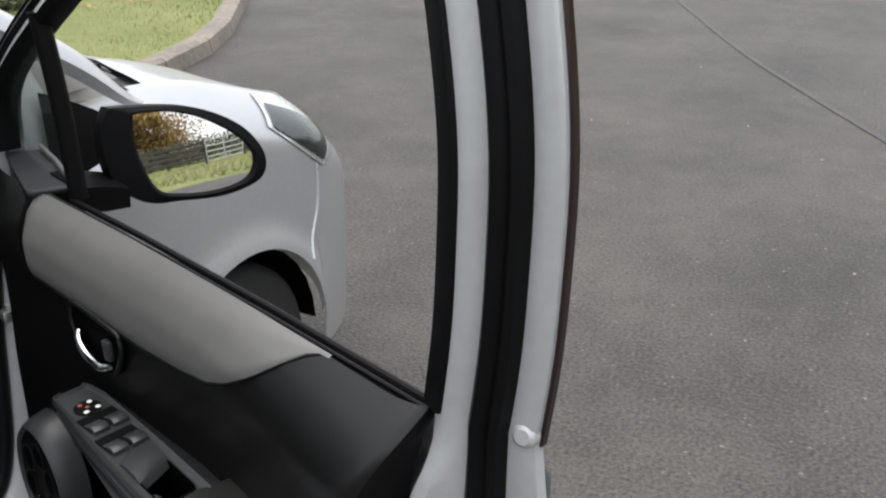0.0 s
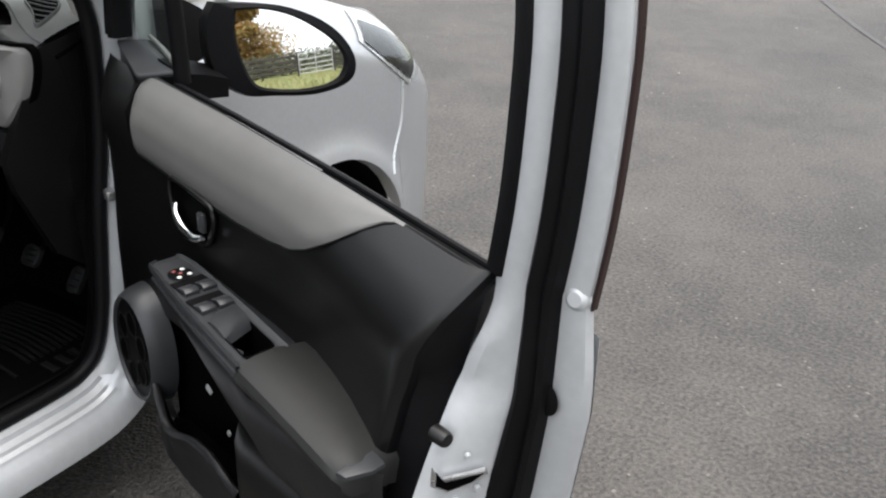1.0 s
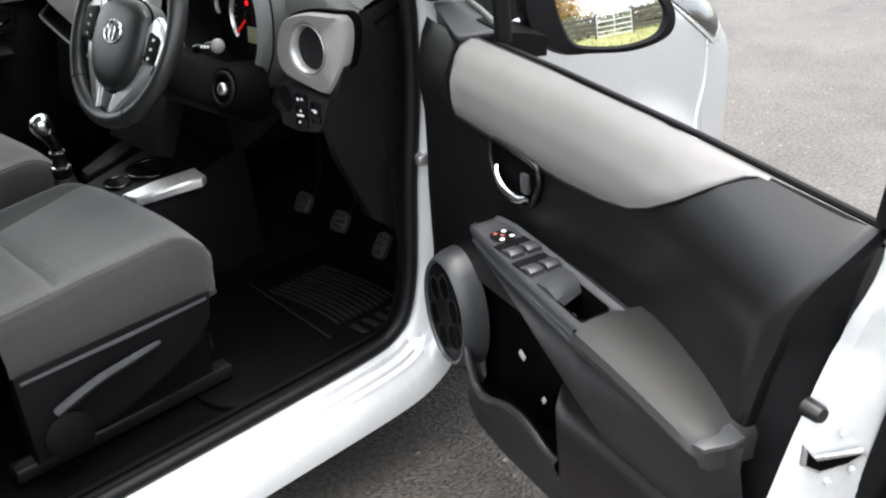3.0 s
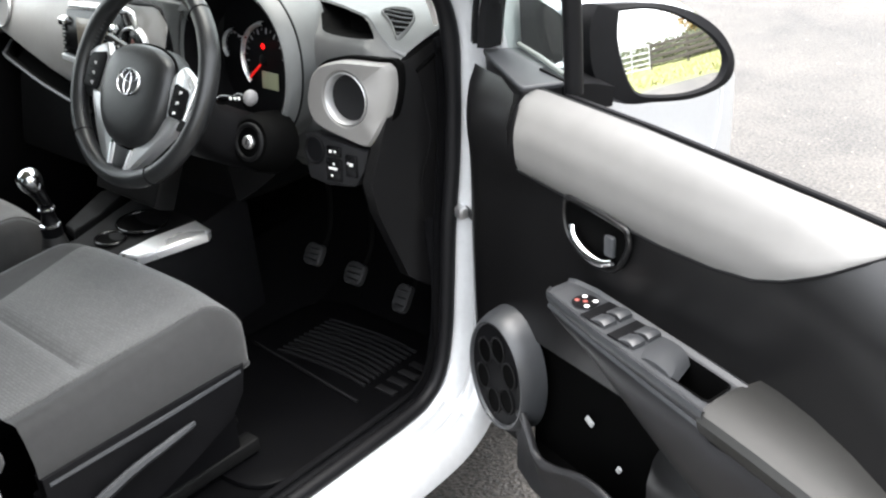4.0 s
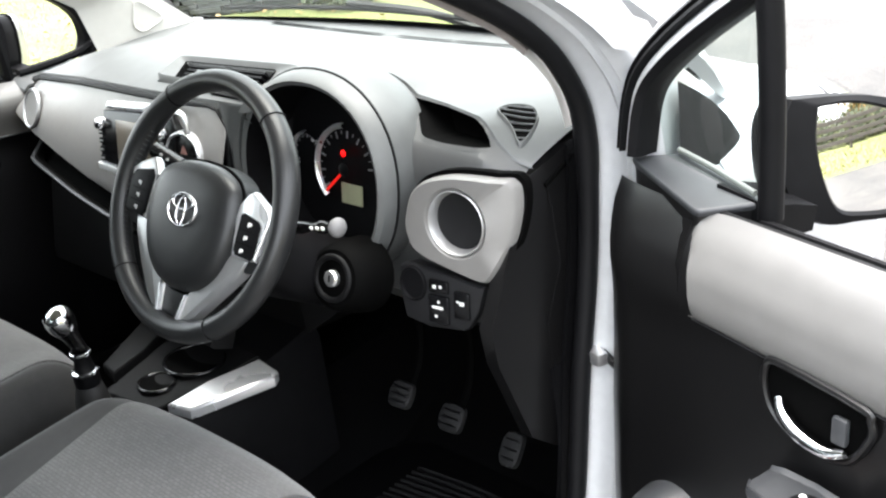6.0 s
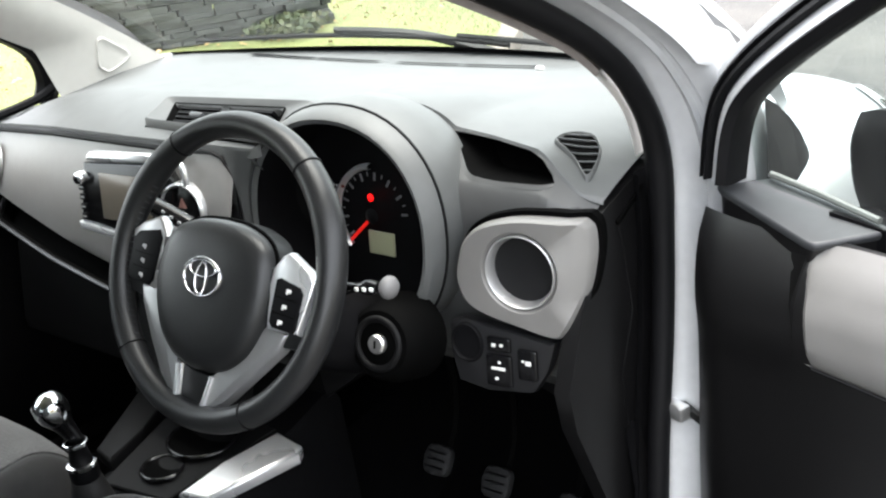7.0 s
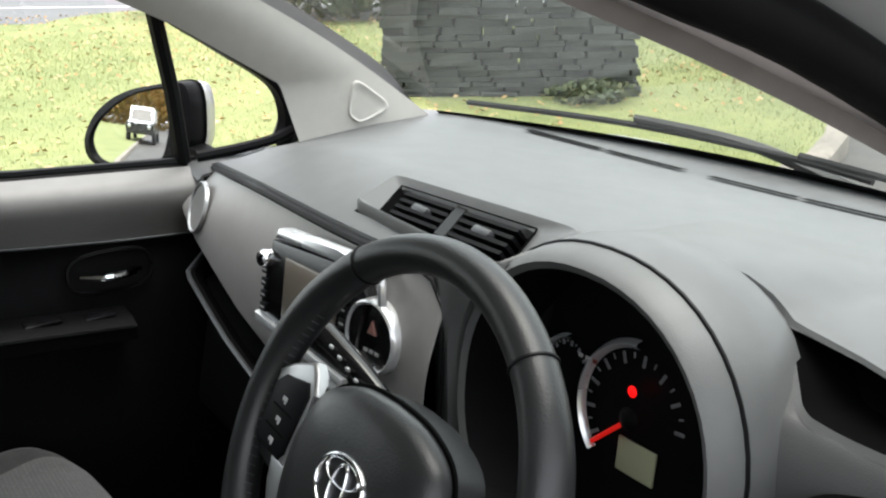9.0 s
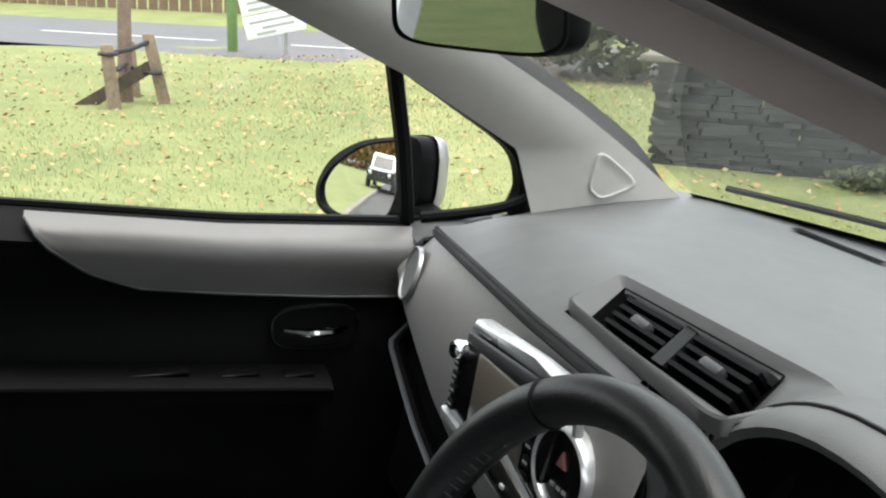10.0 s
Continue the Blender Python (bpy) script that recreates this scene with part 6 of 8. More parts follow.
tube(bm, [(r[1][0], r[1][1] - 0.001, r[1][2] - 0.002) for r in rows[:-1]], [0.0022 - 0.0014 * max(0, k - 34) / 9 for k in range(len(rows) - 1)], 6)
part("insert_seam", bm, RUBBER, ins)
# front cheek of the insert, turned towards the dashboard
bm = bmesh.new()
loft(bm, [[(0.118, -0.008, 0.95), (0.118, -0.004, 0.86), (0.13, -0.016, 0.815), (0.128, -0.012, 0.86)], [(0.152, -0.020, 0.948), (0.150, -0.060, 0.88), (0.152, -0.056, 0.812), (0.150, -0.045, 0.85)]])
part("insert_cheek", bm, DOOR_BLACK, ins)

# mirror-corner cap: a slanting ledge between trim and quarter light
bm = bmesh.new()
capq = [Vector((0.004, 0.004, 0.971)), Vector((0.053, 0.058, 0.972)), Vector((0.222, 0.022, 0.957)), Vector((0.160, -0.036, 0.945))]
mid = sum(capq, Vector()) / 4
ring = []
for i in range(4):
    p0, p1, p2 = capq[i - 1], capq[i], capq[(i + 1) % 4]
    for f in (0.0, 0.25, 0.5, 0.75, 1.0):
        u = p1.lerp(p0, 0.08).lerp(p1, f).lerp(p1.lerp(p1.lerp(p2, 0.08), f), f)
        ring.append(u)
loft(bm, [[mid + (p - mid) * 0.97 + Vector((0, 0, -0.010)) for p in ring], [p + Vector((0, 0, -0.006)) for p in ring], [p + Vector((0, 0, -0.003)) for p in ring], [mid + (p - mid) * 0.985 + Vector((0, 0, -0.0005)) for p in ring], [mid + (p - mid) * 0.95 for p in ring]])
cap = part("corner_cap", bm, SWITCH, door, "dark grey mirror corner cap", 60)
bm = bmesh.new()
loft(bm, [[mid + (p - mid) * k + Vector((0, 0, h)) for p in ring] for k, h in ((0.93, -0.055), (0.95, -0.009))])
part("cap_skirt", bm, DOOR_BLACK, cap)

# outer skin
def lock_edge(z):
    """The door's rear edge, which leans forward low down."""
    return lerp([(0.20, 1.04), (0.45, 1.105), (0.60, 1.140), (0.75, 1.160), (0.95, 1.160)], z)


def skin_y(s, z):
    full = 0.075 + 0.055 * math.exp(-((z - 0.62) / 0.32) ** 2) - 0.072 * max(0, z - 0.72) / 0.185
    k = max(0.0, min(1.0, (s - 0.80) / (lock_edge(z) - 0.80)))
    return full + (0.030 - full) * k ** 2.5


bm = bmesh.new()
grid(bm, [[(lock_edge(z) * f, skin_y(lock_edge(z) * f, z), z) for z in [0.20 + 0.69 * k / 20 for k in range(20)] + [belt(1.16 * f) - 0.048]] for f in [i / 24 for i in range(25)]])
bmesh.ops.solidify(bm, geom=bm.faces, thickness=-0.004)
part("outer_skin", bm, PAINT, door, "silver painted outer door skin")
bm = bmesh.new()
tube(bm, smooth_line([(0.82, 0.125, 0.73), (0.86, 0.165, 0.73), (0.98, 0.168, 0.73), (1.03, 0.125, 0.73)], 16), 0.011, 8)
part("outer_handle", bm, PAINT, door, "silver outer pull handle")

# lock-side shut face with its step, and the window frame above
def shut_rows(zs, prof):
    return [[(a, -n, z) for a, n in prof(z)] for z in zs]


FRAME_SECTION = ((-0.006, 0.0), (-0.004, 0.012), (0.012, 0.018), (0.030, 0.014), (0.044, 0.004), (0.050, -0.004), (0.084, -0.006), (0.096, -0.006), (0.110, -0.008), (0.115, -0.013), (0.112, -0.030), (0.05, -0.04))


def shut_profile(z):
    """The lock-side section; towards the top it runs into the window frame's section."""
    n_in = shut_inner(z)
    s_in = lerp([(0.20, 0.985), (0.60, 0.998), (0.75, 1.004), (0.84, 1.026), (0.90, 1.040)], z)
    e = lock_edge(z) - 1.160
    g = n_in * 0.45
    low = [(s_in, n_in - 0.03), (s_in + 0.004, n_in), (s_in + 0.022, n_in - 0.002), (s_in + 0.034, n_in - 0.014), (1.062 + e * 0.5, g), (1.084 + e * 0.8, g * 0.35), (1.092 + e, -0.004), (1.128 + e, -0.008), (1.140 + e, -0.008), (1.158 + e, -0.012), (1.165 + e, -0.020), (1.158 + e, -0.030)]
    k = max(0.0, min(1.0, (z - 0.79) / 0.115))
    k = k * k * (3 - 2 * k)
    return [(a + (1.035 + o - a) * k, n + (m3 - n) * k) for (a, n), (o, m3) in zip(low, FRAME_SECTION)]


bm = bmesh.new()
grid(bm, shut_rows([0.20 + 0.707 * k / 36 for k in range(37)], shut_profile))
part("shut_face", bm, PAINT_IN, door, "silver painted lock-side door face")


def frame_path(n=60):
    """The rear upright of the window frame, curving over into the top."""
    pts = [(1.035, 0.905), (1.047, 1.00), (1.052, 1.10), (1.052, 1.20), (1.040, 1.30), (1.020, 1.38), (0.97, 1.425), (0.86, 1.445), (0.70, 1.435), (0.55, 1.395), (0.40, 1.325), (0.25, 1.235), (0.13, 1.155), (0.06, 1.095), (0.035, 1.05), (0.025, 0.98)]
    return smooth_line([(a, 0, b) for a, b in pts], n)


fp = frame_path()
bm = bmesh.new()
bm2 = bmesh.new()
bm3 = bmesh.new()
bm4 = bmesh.new()
rows, run, seal_rows, edge_rows = [], [], [], []
for i, p in enumerate(fp):
    d = (fp[min(i + 1, len(fp) - 1)] - fp[max(i - 1, 0)]).normalized()
    out = Vector((d.z, 0, -d.x))
    w = lerp([(0, 1.0), (0.30, 1.0), (0.45, 0.72), (0.70, 0.50), (1.0, 0.42)], i / (len(fp) - 1))

    def at(o, n, p=p, out=out, w=w):
        return p + out * o * w + Vector((0, -n + max(0, p.z - 0.9) * 0.03, 0))

    rows.append([at(-0.006, 0.0), at(-0.004, 0.012), at(0.012, 0.018), at(0.030, 0.014), at(0.044, 0.004), at(0.050, -0.004), at(0.084, -0.006), at(0.096, -0.006), at(0.110, -0.008), at(0.115, -0.013), at(0.112, -0.030), at(0.05, -0.04), at(-0.006, -0.03)])
    run.append([at(-0.026, -0.020), at(-0.026, 0.006), at(-0.018, 0.016), at(0.006, 0.022), at(0.012, 0.016)])
    seal_rows.append([at(0.042, -0.004), at(0.042, 0.010), at(0.050, 0.018), at(0.060, 0.015), at(0.065, 0.008), at(0.073, 0.014), at(0.081, 0.010), at(0.085, -0.006)])
    edge_rows.append([at(0.1145, -0.021), at(0.1175, -0.023), at(0.117, -0.032), at(0.108, -0.034)])
grid(bm, rows)
part("window_frame", bm, PAINT_IN, door, "silver painted window frame")
grid(bm2, run)
part("glass_channel", bm2, RUBBER, door, "black glass run channel")
low_seal = []
for k in range(37):
    z = 0.20 + 0.70 * k / 36
    q = 1.160 - lock_edge(z)
    f = max(0.0, min(1.0, (z - 0.74) / 0.165))
    f = f * f * (3 - 2 * f)
    low = ((1.078, 0.000), (1.078, 0.012), (1.085, 0.019), (1.093, 0.015), (1.098, 0.009), (1.105, 0.014), (1.112, 0.010), (1.116, -0.010))
    high = ((1.077, -0.004), (1.077, 0.010), (1.085, 0.018), (1.095, 0.015), (1.100, 0.008), (1.108, 0.014), (1.116, 0.010), (1.120, -0.006))
    low_seal.append([Vector(((a1 - q) * (1 - f) + a2 * f, -(n1 + q * 0.15) * (1 - f) - n2 * f, z)) for (a1, n1), (a2, n2) in zip([(a0, n0 + 0.45 * shut_inner(z) * max(0.0, min(1.0, (1.096 - a0) / 0.034)) ** 1.2) for a0, n0 in low], high)])
grid(bm3, low_seal + seal_rows)
part("door_seal", bm3, RUBBER, door, "black rubber door seal")
grid(bm4, edge_rows)
part("frame_edge", bm4, surface("dark_maroon_edge", (0.022, 0.010, 0.010), 0.3), door, "thin dark edge of the window frame")

# belt seals and glass
bm = bmesh.new()
tube(bm, [(s, 0.002, belt(s) - 0.011) for s in [0.23 + 0.81 * k / 30 for k in range(31)]], 0.0052, 8)
tubeb = part("belt_seal", bm, RUBBER, door, "black window belt seal")
bm = bmesh.new()
tube(bm, [(s, 0.022, belt(s) - 0.044) for s in [0.23 + 0.81 * k / 30 for k in range(31)]], 0.004, 8)
part("outer_belt_seal", bm, RUBBER, tubeb)
# quarter light with its bar
bm = bmesh.new()
tube(bm, smooth_line([(0.232, 0.014, 0.940), (0.231, 0.012, 1.05), (0.229, 0.006, 1.16), (0.226, 0.0, 1.235)], 14), 0.0155, 10)
part("quarter_bar", bm, RUBBER, door, "black quarter-light bar")
bm = bmesh.new()
grid(bm, [[(0.045, 0.03, 0.975), (0.220, 0.012, 0.955)], [(0.048, 0.004, 1.09), (0.220, 0.0, 1.22)]])
q = part("quarter_glass", bm, QUARTER, door, "small triangular quarter-light glass")
q.visible_shadow = False
bm = bmesh.new()
tube(bm, [(0.050, 0.050, 0.978), (0.12, 0.038, 0.972), (0.205, 0.018, 0.964)], 0.0042, 8)
part("quarter_sill", bm, PANEL_GREY, door, "pale grey strip under the quarter light")

# interior handle in its cup
bm = bmesh.new()
HM = Matrix(((1, 0, 0, 0.362), (0, 0, -1, -0.056), (0, 1, 0, 0.757), (0, 0, 0, 1)))
cup = [(-0.070, 0.038), (-0.050, 0.048), (0.056, 0.038), (0.070, 0.026), (0.070, 0.002), (0.042, -0.040), (-0.018, -0.044), (-0.058, -0.022), (-0.072, 0.012)]
cpts = [(p.x, p.y) for p in smooth_line([(x, y, 0) for x, y in cup + [cup[0]]], 41)][:-1]
tube(bm, [HM @ Vector((x, y, 0.002)) for x, y in cpts], 0.005, 8, loop=True)
hc = part("handle_cup", bm, DOOR_BLACK, door, "dark grey handle cup")
# shallow near-black plate painted as the deep cup's shade
bm = bmesh.new()
prism(bm, [(x * 0.95, y * 0.95) for x, y in cpts], 0.003, HM @ Matrix.Translation((0, 0, -0.004)))
part("cup_shade_plate", bm, SHADE_BLACK, hc)
bm = bmesh.new()
tube(bm, [HM @ Vector(p) for p in smooth_line([(-0.046, 0.006, 0.006), (-0.038, -0.008, 0.012), (-0.012, -0.024, 0.015), (0.024, -0.030, 0.015), (0.048, -0.022, 0.012)], 16)], [0.005 + 0.004 * math.sin(math.pi * k / 15) for k in range(16)], 10)
part("pull_lever", bm, CHROME, hc, "chrome interior door lever")
bm = bmesh.new()
box(bm, (0.02, 0.035, 0.010), (0, 0, 0), HM @ Matrix.Translation((0.035, -0.002, 0.004)), 0.004)
part("lock_slide", bm, SWITCH, hc)

# armrest with window switches, pull cup and padded end
def arm_edges(s):
    """Inner and outer edge of the armrest's tray and its height."""
    inn = lerp([(0.322, 0.072), (0.376, 0.066), (0.567, 0.080), (0.705, 0.093)], s)
    out = lerp([(0.318, 0.112), (0.328, 0.129), (0.447, 0.149), (0.596, 0.169), (0.708, 0.182)], s)
    return inn, out, lerp([(0.32, 0.672), (0.69, 0.667)], s)


CUP = [(0.566, -0.094), (0.676, -0.105), (0.680, -0.157), (0.598, -0.150)]
cup_rim = [(p.x, p.y) for p in rounded([(x, y, 0) for x, y in CUP], 6, 0.14)]


def in_cup(x, y):
    hit = False
    for (ax, ay), (bx, by) in zip(cup_rim, cup_rim[1:] + cup_rim[:1]):
        if (ay > y) != (by > y) and x < (bx - ax) * (y - ay) / (by - ay) + ax:
            hit = not hit
    return hit


bm = bmesh.new()
rows = []
for i in range(91):
    s = 0.318 + 0.374 * i / 90
    inn, out, zt = arm_edges(s)
    row = [(s, -(inn - 0.03), zt - 0.02), (s, -(inn - 0.004), zt - 0.004)]
    for j in range(31):
        f = j / 30
        rim = max(0.0, 1 - min(f, 1 - f) / 0.10)
        row.append((s, -(inn + (out - inn) * f), zt + 0.0045 * rim * rim * (3 - 2 * rim) - 0.004 * max(0, 1 - i / 4)))
    row += [(s, -(out + 0.0015), zt - 0.001), (s, -(out + 0.0015), zt - 0.007), (s, -(out - 0.002), zt - 0.015), (s, -(out - 0.005), zt - 0.021), (s, -(out - 0.002), zt - 0.0235), (s, -(out - 0.001), zt - 0.026), (s, -(out - 0.004), zt - 0.029)]
    rows.append(row)
grid(bm, [[(0.316, p[1] * 0.94, p[2] - 0.012) for p in rows[0]]] + rows)
kill = [f for f in bm.faces if f.calc_center_median().z > 0.655 and in_cup(f.calc_center_median().x, f.calc_center_median().y)]
bmesh.ops.delete(bm, geom=kill, context="FACES")
armr = part("armrest", bm, SWITCH, door, "grey armrest carrier with window switches")
# the bulge under the armrest, running back into the panel
bm = bmesh.new()
rows = []
for i in range(33):
    s = 0.318 + 0.650 * i / 32
    inn, out, zt = arm_edges(min(s, 0.708))
    out = lerp([(0.70, out), (0.85, 0.182), (0.92, 0.172), (0.968, 0.140)], s)
    zl = lerp([(0.318, 0.632), (0.36, 0.595), (0.45, 0.560), (0.53, 0.512), (0.61, 0.478), (0.70, 0.452), (0.97, 0.440)], s)
    top = zt - (0.026 if s < 0.69 else 0.040)
    row = []
    for f, n in ((0.0, out - 0.006), (0.05, out - 0.003), (0.18, out - 0.003), (0.38, out - 0.009), (0.60, out - 0.020), (0.82, out - 0.037), (1.0, out - 0.058)):
        row.append((s, -n, top + (zl - top) * f))
    row += [(s, -max(0.05, out - 0.085), zl - 0.020), (s, -0.045, zl - 0.030)]
    rows.append(row)
grid(bm, [[(0.312, p[1] * 0.85, p[2]) for p in rows[0]]] + rows)
# light falling on the bulge from above is put into its colour
part("arm_bulge", bm, ARM_LOW, door, "black bulge of the panel under the armrest, lightened for top light")


def pad_ring(s, n_out, z_top, n_in, drop=0.045):
    """A soft section: domed top, rounded outer edge, turned under."""
    return [(s, -0.04, z_top - 0.01), (s, -n_in, z_top - 0.002), (s, -(n_in + 0.25 * (n_out - n_in)), z_top + 0.003), (s, -(n_in + 0.6 * (n_out - n_in)), z_top + 0.003), (s, -(n_out - 0.016), z_top), (s, -(n_out - 0.005), z_top - 0.005), (s, -n_out, z_top - 0.015), (s, -(n_out - 0.003), z_top - 0.028), (s, -(n_out - 0.013), z_top - drop), (s, -0.05, z_top - drop - 0.02)]


bm = bmesh.new()
loft(bm, [pad_ring(0.680, 0.176, 0.664, 0.084), pad_ring(0.686, 0.183, 0.670, 0.086), pad_ring(0.72, 0.187, 0.671, 0.086), pad_ring(0.78, 0.191, 0.668, 0.092), pad_ring(0.85, 0.194, 0.661, 0.104), pad_ring(0.90, 0.195, 0.653, 0.119), pad_ring(0.935, 0.194, 0.645, 0.133, 0.04), pad_ring(0.948, 0.188, 0.638, 0.140, 0.035), pad_ring(0.954, 0.176, 0.630, 0.144, 0.03)])
part("arm_pad", bm, ARMREST, door, "padded olive-grey armrest end")
bm = bmesh.new()
prism(bm, [(0.936, -0.190), (0.951, -0.186), (0.961, -0.150), (0.959, -0.129), (0.930, -0.127)], 0.007, Matrix.Translation((0, 0, 0.6365)) @ Matrix.Rotation(radians(6), 4, "Y") @ Matrix.Translation((0, 0, 0.098)), 0.002)
part("pad_tip", bm, SWITCH, door, "pale grey armrest tip")
# two rows of rocker switches, each rising out of a dark well
for s0, n0 in ((0.440, -0.106), (0.506, -0.114)):
    bm = bmesh.new()
    box(bm, (0.044, 0.060, 0.003), (s0 - 0.004, n0, 0.6720), None, 0.001, 1)
    well = part("switch_well", bm, BLACK, armr)
    for dn in (-0.0165, 0.0150):
        bm = bmesh.new()
        loft(bm, [[(s0 + ds, n0 + dn - 0.0125, z), (s0 + ds, n0 + dn - 0.011, z + 0.001), (s0 + ds, n0 + dn + 0.011, z + 0.001), (s0 + ds, n0 + dn + 0.0125, z), (s0 + ds, n0 + dn + 0.0125, 0.668), (s0 + ds, n0 + dn - 0.0125, 0.668)] for ds, z in ((-0.004, 0.6735), (0.004, 0.6760), (0.012, 0.6790), (0.020, 0.6790), (0.026, 0.6755))])
        part("window_switch", bm, SWITCH, armr, "grey rocker window switch")
bm = bmesh.new()
disc(bm, Matrix.Translation((0.392, -0.105, 0.6735)), 0.021, 0.0, 0.001, 24)
mj = part("mirror_switch", bm, BLACK, armr, "black mirror and lock switches with white marks")
for dx, dy, mt in ((-0.012, 0.010, WHITE_MARK), (0.010, 0.012, WHITE_MARK), (0.012, -0.008, WHITE_MARK), (0.0, 0.0, RED_MARK), (-0.012, -0.006, RED_MARK)):
    bm = bmesh.new()
    disc(bm, Matrix.Translation((0.392 + dx, -0.105 + dy, 0.6742)), 0.0044, 0.0, 0.002, 14)
    part("switch_mark", bm, mt, mj)
# deep pull cup in the armrest
bm = bmesh.new()
cc = Vector((0.632, -0.127, 0))
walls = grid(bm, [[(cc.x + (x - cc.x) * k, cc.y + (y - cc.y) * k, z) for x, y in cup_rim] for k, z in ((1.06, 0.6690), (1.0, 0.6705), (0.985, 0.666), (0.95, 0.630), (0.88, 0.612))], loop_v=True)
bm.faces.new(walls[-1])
# cup walls coloured near black to hold the hollow's shade
pc = part("pull_cup", bm, SHADE_BLACK, armr, "deep pull cup with its shade coloured black")
bm = bmesh.new()
loft(bm, [[(s3, y3, z3), (s3 + 0.008, y3 - 0.030, z3 + 0.001), (s3 + 0.022, y3 - 0.058, z3 - 0.001), (s3 + 0.022, y3 - 0.058, 0.658), (s3, y3, 0.658)] for s3, y3, z3 in ((0.526, -0.090, 0.668), (0.540, -0.090, 0.6745), (0.560, -0.092, 0.6775), (0.580, -0.094, 0.6760), (0.592, -0.095, 0.6700), (0.597, -0.096, 0.660))])
part("grip_bridge", bm, SWITCH, armr, "rounded grip bridge over the pull cup")
bm = bmesh.new()
disc(bm, Matrix.Translation((0.640, -0.148, 0.655)), 0.009, 0.0, 0.006, 16)
part("cup_screw_cover", bm, SWITCH, armr)
# speaker pod
SP = Matrix(((1, 0, 0, 0.152), (0, 0, -1, -0.055), (0, 1, 0, 0.412), (0, 0, 0, 1)))
bm = bmesh.new()
rings = []
for s, z in ((1.20, 0.0), (1.16, 0.025), (1.09, 0.044), (1.03, 0.051), (0.99, 0.050), (0.965, 0.044)):
    rings.append([SP @ Vector((x * s, y * s, z)) for x, y in ring_poly(0.074, 0.108, 44)])
loft(bm, rings)
pod = part("speaker_pod", bm, SWITCH, door, "grey round speaker pod")
bm = bmesh.new()
disc(bm, SP, 0.105, 0.0445, 0.004, 44, sx=0.70, sy=1.0)
grille = part("speaker_grille", bm, BLACK, pod, "black speaker grille")
for k in range(6):
    a = 2 * math.pi * k / 6 + 0.3
    bm = bmesh.new()
    tube(bm, [SP @ Vector((0.040 * math.cos(a) + 0.019 * math.cos(b), 0.060 * math.sin(a) + 0.027 * math.sin(b), 0.0485)) for b in [2 * math.pi * j / 16 for j in range(16)]], 0.0022, 5, loop=True)
    part("grille_ring", bm, DASH_DARK, grille)
    bm = bmesh.new()
    disc(bm, SP @ Matrix.Translation((0.040 * math.cos(a), 0.060 * math.sin(a), 0.0478)), 0.019, 0.0, 0.0004, 20, sy=1.42)
    part("grille_field", bm, SHADE_BLACK, grille)
# map pocket: a moulded bin with a thick wavy lip, closed at the rear by the panel
def lip_height(s):
    return lerp([(0.175, 0.345), (0.200, 0.366), (0.226, 0.372), (0.246, 0.352), (0.258, 0.318), (0.280, 0.304), (0.320, 0.314), (0.360, 0.332), (0.400, 0.345), (0.440, 0.346), (0.480, 0.336), (0.515, 0.320), (0.545, 0.318)], s)


def bin_face(s):
    """How far the bin's outer face stands in."""
    return lerp([(0.17, 0.090), (0.24, 0.112), (0.35, 0.122), (0.55, 0.122), (0.75, 0.130), (0.97, 0.150)], s)


bm = bmesh.new()
rows = []
for i in range(31):
    s = 0.175 + 0.370 * i / 30
    zl, n = lip_height(s), bin_face(s)
    rows.append([(s, -0.030, 0.515), (s, -0.030, 0.25), (s, -0.060, 0.215), (s, -(n - 0.022), 0.215), (s, -(n - 0.016), zl - 0.020), (s, -(n - 0.016), zl - 0.006), (s, -(n - 0.013), zl - 0.001), (s, -(n - 0.008), zl + 0.001), (s, -(n - 0.003), zl - 0.001), (s, -n, zl - 0.006), (s, -(n - 0.001), zl - 0.016), (s, -(n - 0.010), zl - 0.040), (s, -(n - 0.016), zl - 0.075), (s, -(n - 0.014), 0.205), (s, -(n - 0.045), 0.178), (s, -0.03, 0.168)])
grid(bm, rows)
pocket = part("map_pocket", bm, ARM_LOW, door, "charcoal door pocket with a thick wavy lip")
# near-black sheet added over the bin's inner wall as its shade
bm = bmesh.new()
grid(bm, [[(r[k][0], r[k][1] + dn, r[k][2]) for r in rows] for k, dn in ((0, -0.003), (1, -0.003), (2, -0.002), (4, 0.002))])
part("pocket_shade_sheet", bm, SHADE_BLACK, pocket)
for at, w in (((0.345, -0.050, 0.395), 0.020), ((0.430, -0.062, 0.350), 0.010)):
    bm = bmesh.new()
    box(bm, (w, 0.004, 0.014), at, Euler((0, radians(30), 0)).to_matrix(), 0.003)
    part("paper_scrap", bm, GREY_MARK, pocket)
# lower panel behind the pocket
bm = bmesh.new()
rows = []
for i in range(22):
    s = 0.540 + 0.425 * i / 21
    n = bin_face(s)
    e = max(0.0, 1 - i / 1.5)
    row = [(s, -trim_depth(s, 0.53) + 0.004, 0.53)]
    for z, k in ((0.49, 0.65), (0.46, 0.9), (0.42, 1.0), (0.36, 1.0), (0.30, 1.0), (0.24, 0.96), (0.205, 0.90), (0.178, 0.64), (0.168, 0.25)):
        t0 = trim_depth(s, z) + 0.003
        row.append((s, -max(t0 if z > 0.22 else 0.0, n * k) + 0.010 * e * e, z))
    rows.append(row)
grid(bm, [[(0.536, -0.030, p[2]) for p in rows[0]]] + rows)
part("lower_trim", bm, DOOR_BLACK, door)

